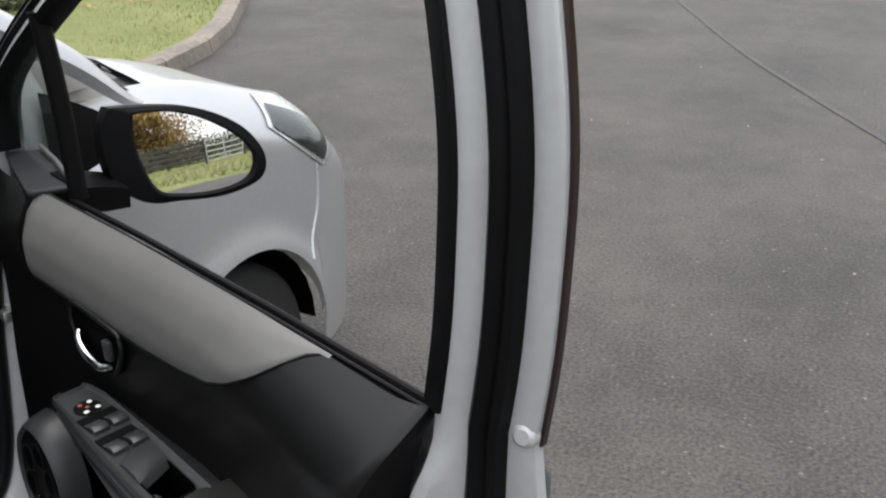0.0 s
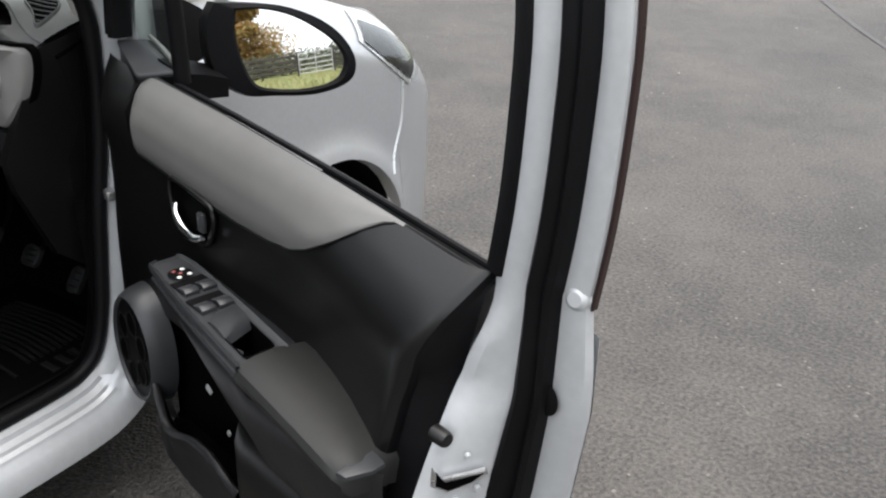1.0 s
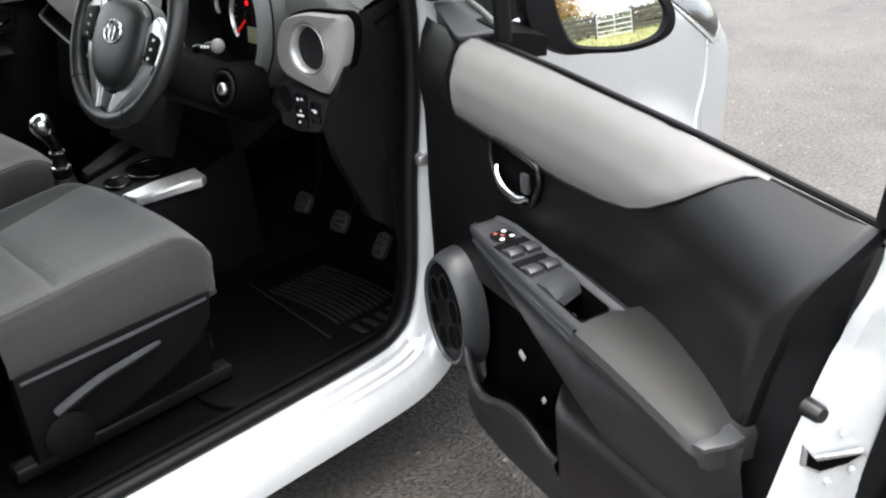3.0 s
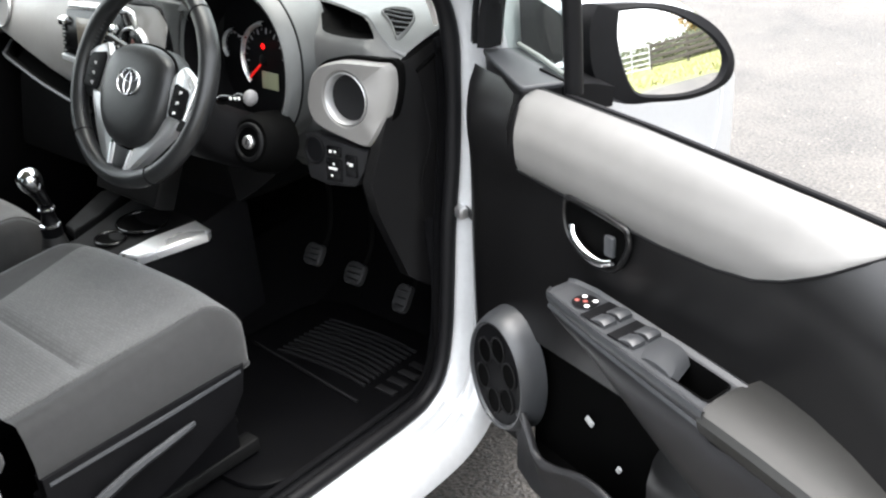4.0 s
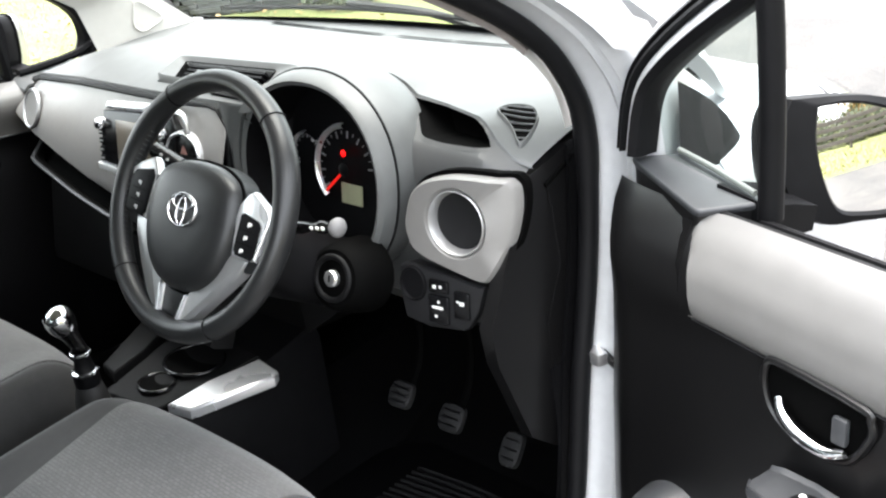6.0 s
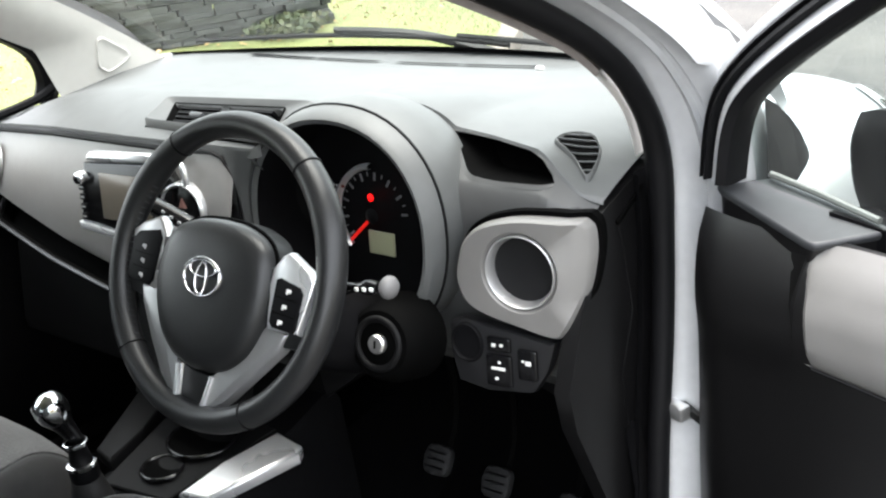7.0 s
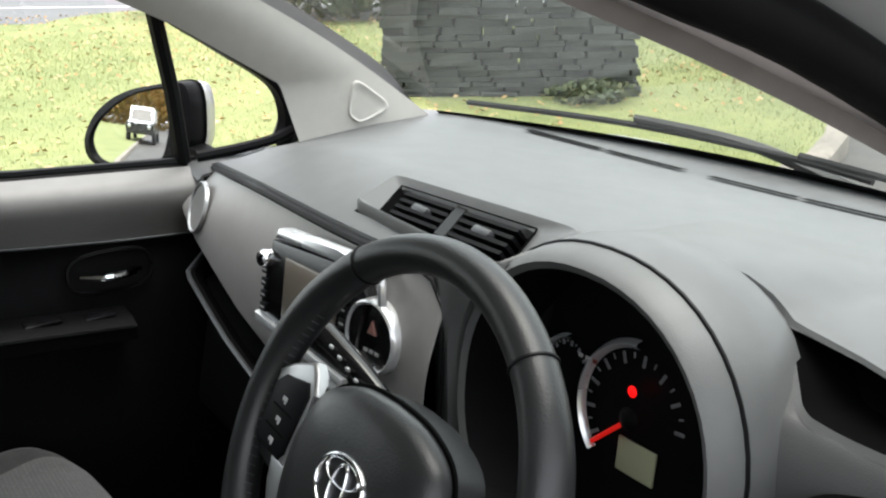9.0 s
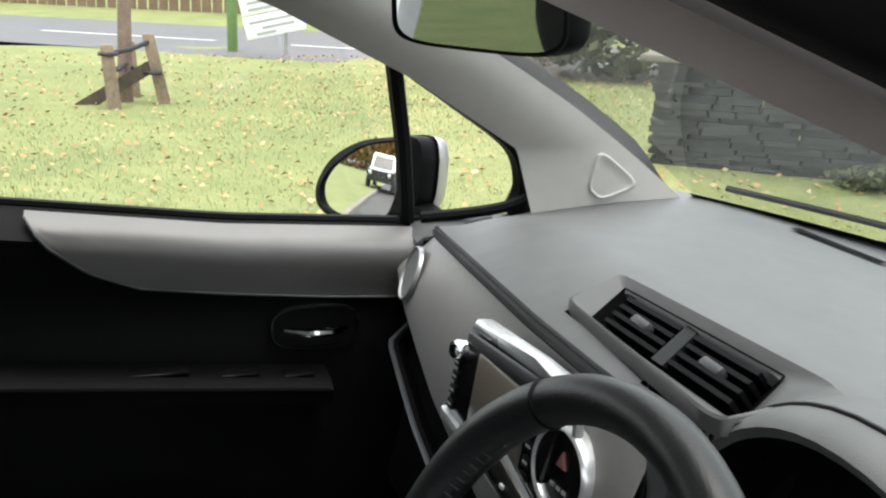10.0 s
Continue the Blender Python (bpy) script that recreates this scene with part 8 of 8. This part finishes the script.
# ---- pedals ----
for nm, x, y, z, w, h, lab in (("clutch_pedal", 0.310, 0.400, 0.443, 0.050, 0.050, "grey rubber clutch pedal"), ("brake_pedal", 0.400, 0.434, 0.406, 0.052, 0.052, "grey rubber brake pedal"), ("accelerator_pedal", 0.515, 0.461, 0.367, 0.040, 0.064, "grey rubber accelerator pedal")):
    pd = thing(nm, lab + " on a steel arm coloured for shade", "pedal", group="pedals")
    mp = facing((x, y, z), (0.05, -0.80, 0.60))
    bm = bmesh.new()
    prism(bm, ring_poly(w / 2, h / 2, 24, 4), 0.014, mp, 0.005, 2)
    pad = part("pad", bm, PEDAL, pd)
    for k in range(3):
        bm = bmesh.new()
        box(bm, (w * 0.7, 0.004, 0.004), (0, 0, 0), mp @ Matrix.Translation((0, (k - 1) * h * 0.26, 0.014)), 0.001, 1)
        part("pad_rib", bm, RUBBER, pad)
    bm = bmesh.new()
    tube(bm, smooth_line([(x, y + 0.012, z), (x, y + 0.05, z + 0.05), (x, y + 0.06, z + 0.15), (x, y + 0.03, z + 0.27)], 14), 0.008, 6)
    # arm coloured near black, as lost in the footwell's shade
    part("arm", bm, SHADE_BLACK, pd)

# ---- floor mats ----
mat = thing("floor_mat", "black rubber floor mat with ribbed heel pad", "floor mat")
bm = bmesh.new()
prism(bm, [(p[0], p[1]) for p in ring_poly(0.235, 0.30, 40, 6, 0.415, 0.22)], 0.010, Matrix.Translation((0, 0, 0.238)), 0.004, 2)
# mat colour includes the footwell's shade
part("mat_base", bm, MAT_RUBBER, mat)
for k in range(11):
    bm = bmesh.new()
    y = 0.285 + 0.016 * k
    tube(bm, smooth_line([(0.29, y - 0.012, 0.252), (0.38, y, 0.252), (0.47, y + 0.006, 0.252), (0.55, y, 0.252)], 10), 0.0045, 6)
    part("rib", bm, surface("rib_rubber", (0.006, 0.006, 0.0064), 0.5, spec=0.2) if k == 0 else bpy.data.materials["rib_rubber"], mat)
bm = bmesh.new()
tube(bm, [(0.22, 0.26, 0.252), (0.58, 0.235, 0.252)], 0.004, 6)
part("heel_bar", bm, bpy.data.materials["rib_rubber"], mat)
for k in range(4):
    bm = bmesh.new()
    box(bm, (0.05, 0.018, 0.006), (0.60, 0.30 + 0.035 * k, 0.252), None, 0.002)
    part("lug", bm, bpy.data.materials["rib_rubber"], mat)
bm = bmesh.new()
prism(bm, [(p[0], p[1]) for p in ring_poly(0.235, 0.30, 40, 6, -0.415, 0.22)], 0.010, Matrix.Translation((0, 0, 0.238)), 0.004, 2)
alone("passenger_floor_mat", bm, MAT_RUBBER, "plain black passenger floor mat", "floor mat")

# ---- rear-view mirror ----
rvm = thing("rear_view_mirror", "black rear-view mirror hanging from the windscreen", "mirror")
RM = facing((-0.068, 0.150, 1.322), (0.33, -0.94, -0.05))
oval = ring_poly(0.124, 0.036, 48, 4.5)
bm = bmesh.new()
loft(bm, [[RM @ Vector((x * s, y * s, z)) for x, y in oval] for s, z in ((0.93, 0.003), (0.985, 0.006), (1.0, 0.0), (1.0, -0.014), (0.9, -0.030), (0.6, -0.038))])
part("mirror_case", bm, BLACK, rvm, "black mirror case")
bm = bmesh.new()
prism(bm, [(x * 0.93, y * 0.90) for x, y in oval], 0.001, RM @ Matrix.Translation((0, 0, 0.0035)))
part("mirror_glass", bm, MIRROR, rvm, "mirror glass")
bm = bmesh.new()
tube(bm, smooth_line([(-0.055, 0.175, 1.325), (-0.03, 0.21, 1.355), (0.0, 0.225, 1.385)], 10), 0.014, 8)
part("mirror_stem", bm, BLACK, rvm)

# ---- outside: staked young tree, sign, post ----
tree = thing("young_tree", "slim young tree tied to wooden stakes in grass", "tree")
bm = bmesh.new()
TB = Vector((-9.15, 0.0, 0.12))
tube(bm, smooth_line([TB, TB + Vector((0.02, 0.02, 0.8)), TB + Vector((0.03, 0.05, 1.8)), TB + Vector((-0.03, 0.05, 3.2)), TB + Vector((0.02, 0.0, 4.4))], 24), [0.075 - 0.05 * k / 23 for k in range(24)], 10)
trunk = part("trunk", bm, BARK, tree, "slim brown trunk")
rt = random.Random(11)
for k in range(9):
    bm = bmesh.new()
    z0 = 2.2 + 0.25 * k
    a = rt.uniform(0, 6.28)
    tip = TB + Vector((math.cos(a) * 0.9, math.sin(a) * 0.9, z0 + 0.9))
    tube(bm, [TB + Vector((0, 0.04, z0)), TB.lerp(tip, 0.5) + Vector((0, 0, z0 * 0.45)), tip], [0.02, 0.013, 0.004], 6)
    part("branch", bm, BARK, trunk)


def stake(at, top, w=0.11):
    st = thing("tree_stake", "weathered square wooden stake beside a young tree", "stake", group="tree stakes")
    b1 = bmesh.new()
    a, b = Vector(at), Vector(top)
    ring = [(-w / 2, -w / 2), (w / 2, -w / 2), (w / 2, w / 2), (-w / 2, w / 2)]
    loft(b1, [[p + Vector((x * s, y * s, 0)) for x, y in ring] for p, s in ((a, 1.05), (a.lerp(b, 0.5), 1.0), (b - Vector((0, 0, 0.02)), 0.98), (b, 0.8))])
    part("post", b1, STAKE_WOOD, st)
    return st


stake((-8.62, -0.10, 0.08), (-8.66, -0.15, 0.72), 0.115)
stake((-9.00, 0.36, 0.08), (-8.98, 0.22, 0.80), 0.11)
stake((-9.55, 0.10, 0.08), (-9.55, 0.06, 0.70), 0.11)
br = thing("tree_brace", "dark slanting wooden brace between tree stakes", "brace")
bm = bmesh.new()
loft(bm, [[p + Vector((x, y, z)) for x, y, z in ((0, -0.03, -0.05), (0, 0.03, -0.05), (0, 0.03, 0.05), (0, -0.03, 0.05))] for p in (Vector((-8.9, -0.42, 0.12)), Vector((-8.95, 0.22, 0.50)))])
part("board", bm, surface("dark_wet_wood", (0.075, 0.055, 0.04), 0.8, 0, 0.3, 20), br)
for a, b in (((-8.66, -0.14, 0.64), (-8.97, 0.25, 0.74)), ((-8.68, -0.12, 0.50), (-9.15, 0.04, 0.52)), ((-8.97, 0.25, 0.45), (-9.15, 0.02, 0.50))):
    st = thing("tree_tie", "black rubber tie round stake and trunk", "tie", group="tree ties")
    bm = bmesh.new()
    tube(bm, [a, tuple((p + q) / 2 - (0.02 if i == 2 else 0) for i, (p, q) in enumerate(zip(a, b))), b], 0.022, 6)
    part("band", bm, STRAP, st)
    bm = bmesh.new()
    tube(bm, [(a[0] + 0.075 * math.cos(u), a[1] + 0.075 * math.sin(u), a[2]) for u in [2 * math.pi * k / 14 for k in range(14)]], 0.018, 6, loop=True)
    part("loop", bm, STRAP, st)

gp = thing("sign_post", "green painted round post standing in grass", "post")
bm = bmesh.new()
tube(bm, [(-15.9, 1.80, 0.05), (-15.9, 1.80, 1.2), (-15.9, 1.80, 3.0)], 0.085, 14)
part("post", bm, SIGN_GREEN, gp)
sg = thing("sign_board", "white information sign board with grey lines of text", "sign")
SGM = facing((-14.8, 2.28, 0.80), (0.95, -0.25, 0.05)) @ Matrix.Rotation(radians(13), 4, "Z")
for nm, yc, h in (("upper_panel", 0.235, 0.38), ("lower_panel", -0.14, 0.34)):
    bm = bmesh.new()
    box(bm, (0.92, h, 0.03), (0, 0, 0), SGM @ Matrix.Translation((0, yc, 0)), 0.006)
    part(nm, bm, SIGN_WHITE, sg, "white sign panel")
for yy, x0, w in ((0.34, -0.05, 0.6), (0.22, 0.0, 0.7), (0.12, -0.1, 0.5), (-0.07, -0.05, 0.66), (-0.17, 0.05, 0.5), (-0.25, -0.15, 0.3)):
    bm = bmesh.new()
    box(bm, (w, 0.040, 0.003), (0, 0, 0), SGM @ Matrix.Translation((x0, yy, 0.0175)), 0.001, 1)
    part("text_bar", bm, GREY_MARK, sg)
bm = bmesh.new()
tube(bm, [(-14.90, 2.50, 0.05), (-14.86, 2.47, 1.05)], 0.03, 10)
part("leg", bm, GATE_STEEL, sg)

# ---- dry-stone slate pillar ahead of the car ----
slate = thing("slate_pillar", "broad dry-stone pillar of dark stacked slate", "stone pillar")
SA, SB = Vector((-5.45, 3.50, 0)), Vector((-4.30, 4.95, 0))
sd = (SB - SA).normalized()
sn = Vector((sd.y, -sd.x, 0))
rs2 = random.Random(21)
z, count = 0.06, 0
length = (SB - SA).length
while z < 1.95:
    h = rs2.uniform(0.026, 0.058)
    u = rs2.uniform(-0.05, 0.02)
    top_u = 0.0 if z < 0.86 else 0.34
    u = max(u, top_u - 0.03)
    while u < length - 0.03:
        w = min(rs2.uniform(0.13, 0.42), length - u + rs2.uniform(-0.01, 0.04))
        bm = bmesh.new()
        o = rs2.uniform(-0.035, 0.03)
        p0 = SA + sd * u - sn * o
        q = []
        for zz in (z + 0.001, z + h - 0.001):
            j = [rs2.uniform(-0.012, 0.012) for _ in range(4)]
            q.append([p0 + sd * (0.004 + abs(j[0])) + Vector((0, 0, zz)), p0 + sd * (w - 0.004 - abs(j[1])) + Vector((0, 0, zz + j[2] * 0.4)), p0 + sd * (w - 0.006) - sn * 0.45 + Vector((0, 0, zz)), p0 + sd * 0.006 - sn * 0.45 + Vector((0, 0, zz))])
        q[0][0] += sn * rs2.uniform(-0.01, 0.012)
        q[1][1] += sn * rs2.uniform(-0.012, 0.008)
        loft(bm, q)
        part("slate_stone", bm, SLATE, slate)
        count += 1
        u += w
    z += h
bm = bmesh.new()
box(bm, (0.50, 0.55, 0.05), SA + sd * 0.13 - sn * 0.2 + Vector((0, 0, 0.89)), Matrix.Rotation(math.atan2(sd.y, sd.x), 3, "Z"), 0.012)
part("cap_slab", bm, CAP_STONE, slate, "pale cap slab on the lower step")
bm = bmesh.new()
box(bm, (0.34, 0.42, 0.22), SA + sd * 0.17 - sn * 0.25 + Vector((0, 0, 1.02)), Matrix.Rotation(math.atan2(sd.y, sd.x), 3, "Z"), 0.03)
part("cap_block", bm, CAP_STONE, slate, "tan stone block on the cap slab")


# ---- bushes, hedges and trees ----
def leaf_cloud(v, f, centre, radii, count, size, r):
    for _ in range(count):
        a, b, c = r.uniform(0, 6.283), math.acos(r.uniform(-1, 1)), r.uniform(0.55, 1.0) ** 0.5
        p = Vector((centre[0] + radii[0] * c * math.sin(b) * math.cos(a), centre[1] + radii[1] * c * math.sin(b) * math.sin(a), centre[2] + radii[2] * c * math.cos(b)))
        s = r.uniform(0.6, 1.3) * size
        d1 = Vector((r.uniform(-1, 1), r.uniform(-1, 1), r.uniform(-1, 1))).normalized() * s
        d2 = d1.orthogonal().normalized() * s * 0.6
        i = len(v)
        v += [p - d1, p + d2, p + d1, p - d2]
        f.append((i, i + 1, i + 2, i + 3))


def leaf_mesh(name, v, f, material, parent, label=""):
    m2 = bpy.data.meshes.new(name)
    m2.from_pydata(v, [], f)
    m2.materials.append(material)
    ob = new(name, m2)
    if parent is not None:
        ob.parent = parent
    if label:
        ob["label"] = label
    return ob


def bush(name, label, centre, radii, count, size, material, seed, clumps=7):
    r = random.Random(seed)
    v, f = [], []
    for _ in range(clumps):
        c = [centre[0] + r.uniform(-0.6, 0.6) * radii[0], centre[1] + r.uniform(-0.6, 0.6) * radii[1], centre[2] + r.uniform(-0.4, 0.5) * radii[2]]
        leaf_cloud(v, f, c, [q * r.uniform(0.35, 0.6) for q in radii], count // clumps, size, r)
    ob = leaf_mesh(name, v, f, material, None)
    return tagged(ob, label, "bush", "", "stuff")


def big_tree(label, base, height, spread, material, seed, leaves=2600, bare=False):
    r = random.Random(seed)
    t = thing("tree", label, "tree", Matrix.Translation(base), group="trees behind the fence")
    b1 = bmesh.new()
    lean = r.uniform(-0.3, 0.3)
    tube(b1, smooth_line([(0, 0, -0.1), (lean * 0.2, 0, height * 0.3), (lean, 0.1, height * 0.6), (lean * 1.2, 0, height * 0.92)], 14), [height * 0.026 * (1 - 0.9 * k / 13) for k in range(14)], 8)
    tr = part("trunk", b1, BARK, t)
    v, f = [], []
    for k in range(13):
        zb = height * r.uniform(0.28, 0.85)
        a = r.uniform(0, 6.283)
        reach = spread * (1.05 - 0.6 * zb / height) * r.uniform(0.6, 1.1)
        tip = Vector((math.cos(a) * reach, math.sin(a) * reach, zb + reach * r.uniform(0.3, 0.8)))
        b2 = bmesh.new()
        tube(b2, [(lean * zb / height, 0, zb), tuple(tip * 0.5 + Vector((0, 0, zb * 0.5 + reach * 0.05))), tuple(tip)], [height * 0.010, height * 0.006, height * 0.002], 5)
        part("limb", b2, BARK, tr)
        if not bare:
            leaf_cloud(v, f, tip, [spread * r.uniform(0.25, 0.42)] * 2 + [spread * r.uniform(0.2, 0.35)], leaves // 13, 0.20, r)
    if v:
        leaf_mesh("crown", v, f, material, t, "loose autumn crown")
    return t


bush("dark_hedge", "dark evergreen bush across the grass", (-12.6, 6.3, 1.1), (2.4, 2.2, 1.3), 9000, 0.075, LEAF_DARK, 31, 12)
bush("weeds", "dark weeds at the foot of the slate pillar", (-4.30, 4.55, 0.20), (0.35, 0.35, 0.13), 700, 0.03, LEAF_DARK, 32, 8)

# board fence across the road
bf = thing("board_fence", "brown vertical board fence beyond the road", "fence")
for k in range(120):
    bm = bmesh.new()
    p = road_point(-14 + k * 0.36, 9.2 + 0.02 * math.sin(k * 1.7), 0.3)
    box(bm, (0.30, 0.03, 1.7), p + Vector((0, 0, 0.85)), Matrix.Rotation(math.atan2(road_dir.y, road_dir.x), 3, "Z"), 0.008, 1)
    part("board", bm, BROWN_FENCE, bf)

# field side, seen in the driver's mirror: rough grass, rail fence, gate, trees
bm = bmesh.new()
grid(bm, [[(9.5 + 0.6 * math.sin(y * 0.35) + d, y, z) for d, z in ((0, 0.0), (0.3, 0.06), (2.0, 0.12), (6, 0.2), (20, 0.3), (70, 0.8))] for y in range(-70, 91, 4)])
alone("field_bank", bm, TURF, "rough grass bank on the far side of the asphalt", "grass", "structure")
r6 = random.Random(44)
v, f = [], []
for _ in range(14000):
    x, y = 9.7 + 5.5 * r6.random() ** 1.4, r6.uniform(-16, 34)
    h, a = r6.uniform(0.06, 0.26), r6.uniform(0, 6.28)
    z0 = 0.05 + 0.022 * min(6, x - 9.7)
    i = len(v)
    v += [(x - 0.02 * math.cos(a), y - 0.02 * math.sin(a), z0), (x + 0.02 * math.cos(a), y + 0.02 * math.sin(a), z0), (x + r6.uniform(-0.2, 0.2), y + r6.uniform(-0.2, 0.2), z0 + h)]
    f.append((i, i + 1, i + 2))
tagged(leaf_mesh("long_grass", v, f, DRY_GRASS, None), "long yellowing grass on the bank", "grass", "", "stuff")
rf = thing("rail_fence", "weathered dark wooden rail fence along the field", "fence")
for k in range(26):
    y = -17 + k * 2.0
    bm = bmesh.new()
    box(bm, (0.12, 0.12, 1.25), (15.6, y, 0.80), None, 0.01)
    part("post", bm, FENCE_WOOD, rf)
    for j, zz in enumerate((0.50, 0.75, 1.0, 1.25)):
        if -1.5 < y < 0.5:
            continue
        bm = bmesh.new()
        box(bm, (0.05, 2.0, 0.15), (15.52, y + 1.0, zz + 0.02 * math.sin(k * 2.1 + j)), None, 0.008)
        part("rail", bm, FENCE_WOOD, rf)
gate = thing("field_gate", "grey galvanised field gate standing in the fence", "gate")
for zz in (0.32, 0.52, 0.75, 1.0, 1.30):
    bm = bmesh.new()
    tube(bm, [(15.5, -0.92, zz), (15.5, 0.92, zz)], 0.025, 8)
    part("bar", bm, GATE_STEEL, gate)
for yy in (-0.92, 0.0, 0.92):
    bm = bmesh.new()
    tube(bm, [(15.5, yy, 0.2), (15.5, yy, 1.35)], 0.028, 8)
    part("upright", bm, GATE_STEEL, gate)
bush("hedge_bank", "dense dark hedge behind the rail fence", (18.5, 6, 0.9), (1.6, 26, 0.9), 26000, 0.09, LEAF_DARK, 51, 60)
for k, (x, y, h, s, mt) in enumerate(((20, -6, 6.5, 2.4, LEAF_AUTUMN), (22, 5.5, 7.5, 2.6, LEAF_AUTUMN), (21, 8, 5.5, 2.2, LEAF_DARK), (23, 11, 8.0, 2.8, LEAF_AUTUMN), (20.5, 16, 6.0, 2.3, LEAF_AUTUMN), (24, 21, 9.0, 2.8, LEAF_DARK), (21, 27, 7.0, 2.5, LEAF_AUTUMN), (26, 34, 9.0, 3.0, LEAF_AUTUMN), (24, -13, 8.0, 2.7, LEAF_AUTUMN), (20, 40, 7.5, 2.6, LEAF_DARK))):
    big_tree("autumn tree with thin yellow-brown crown behind fence" if mt is LEAF_AUTUMN else "dark green tree behind the rail fence", (x, y, 0.4), h, s, mt, 60 + k)

bush("autumn_thicket", "tall autumn trees and scrub in orange and brown behind the fence", (22.5, 23.5, 2.6), (2.6, 20.5, 3.0), 50000, 0.12, LEAF_AUTUMN, 71, 110)
bush("autumn_thicket", "orange autumn trees and scrub rising behind the fence", (21.5, 7.8, 2.0), (2.2, 5.0, 2.4), 18000, 0.12, LEAF_AUTUMN, 74, 50)
bush("autumn_thicket", "brown and orange autumn scrub behind the fence", (22.5, -8.5, 2.2), (2.4, 6.5, 2.5), 22000, 0.12, LEAF_AUTUMN, 73, 60)
bush("roadside_thicket", "brown autumn trees across the end of the road", (-4, -52, 3.5), (26, 3, 4.5), 24000, 0.34, LEAF_AUTUMN, 72, 80)

# car standing on the road behind, seen in the passenger's mirror
rc = thing("parked_car", "white and black off-road car on the road behind", "car")
RC = Matrix.Translation((-1.9, -16.5, 0.0)) @ Matrix.Rotation(radians(4), 4, "Z")
rc.matrix_world = RC


def car_box(name, sections, material, label=""):
    b1 = bmesh.new()
    loft(b1, [[(x, y, z) for x, z in ((-w, z0), (-w, z1), (w, z1), (w, z0))] for y, w, z0, z1 in sections])
    es = [e for e in b1.edges]
    bmesh.ops.bevel(b1, geom=es, offset=0.05, segments=2, affect="EDGES")
    return part(name, b1, material, rc, label)


car_box("body", [(-2.1, 0.86, 0.45, 0.98), (0.7, 0.88, 0.45, 1.02), (2.0, 0.82, 0.45, 0.95)], surface("black_car_paint", (0.012, 0.012, 0.013), 0.25, 0, 0.1, 20, coat=0.4), "black lower body")
car_box("bonnet", [(0.9, 0.80, 0.93, 1.06), (2.0, 0.72, 0.90, 0.99)], VAN_WHITE, "white bonnet")
car_box("cabin", [(-2.0, 0.76, 0.98, 1.74), (0.3, 0.78, 0.98, 1.76), (0.9, 0.78, 0.98, 1.05)], VAN_WHITE, "white upper cabin")
b1 = bmesh.new()
grid(b1, [[(-0.66, 0.93, 1.10), (-0.60, 0.46, 1.62)], [(0.66, 0.93, 1.10), (0.60, 0.46, 1.62)]])
part("windscreen", b1, BLACK_SMOOTH, rc, "dark windscreen")
for sx in (-0.6, 0.6):
    b1 = bmesh.new()
    disc(b1, facing((sx, 2.03, 0.80), (0, 1, 0)), 0.10, 0.0, 0.03)
    part("headlight", b1, BRIGHT, rc, "round headlight")
for sx in (-0.80, 0.80):
    for sy in (-1.3, 1.35):
        b1 = bmesh.new()
        knob_shape(b1, Matrix.Translation((sx, sy, 0.36)) @ Euler((0, radians(90), 0)).to_matrix().to_4x4(), [(0.2, -0.11), (0.34, -0.10), (0.36, 0.0), (0.34, 0.10), (0.2, 0.11)], 24)
        part("wheel", b1, TYRE, rc)
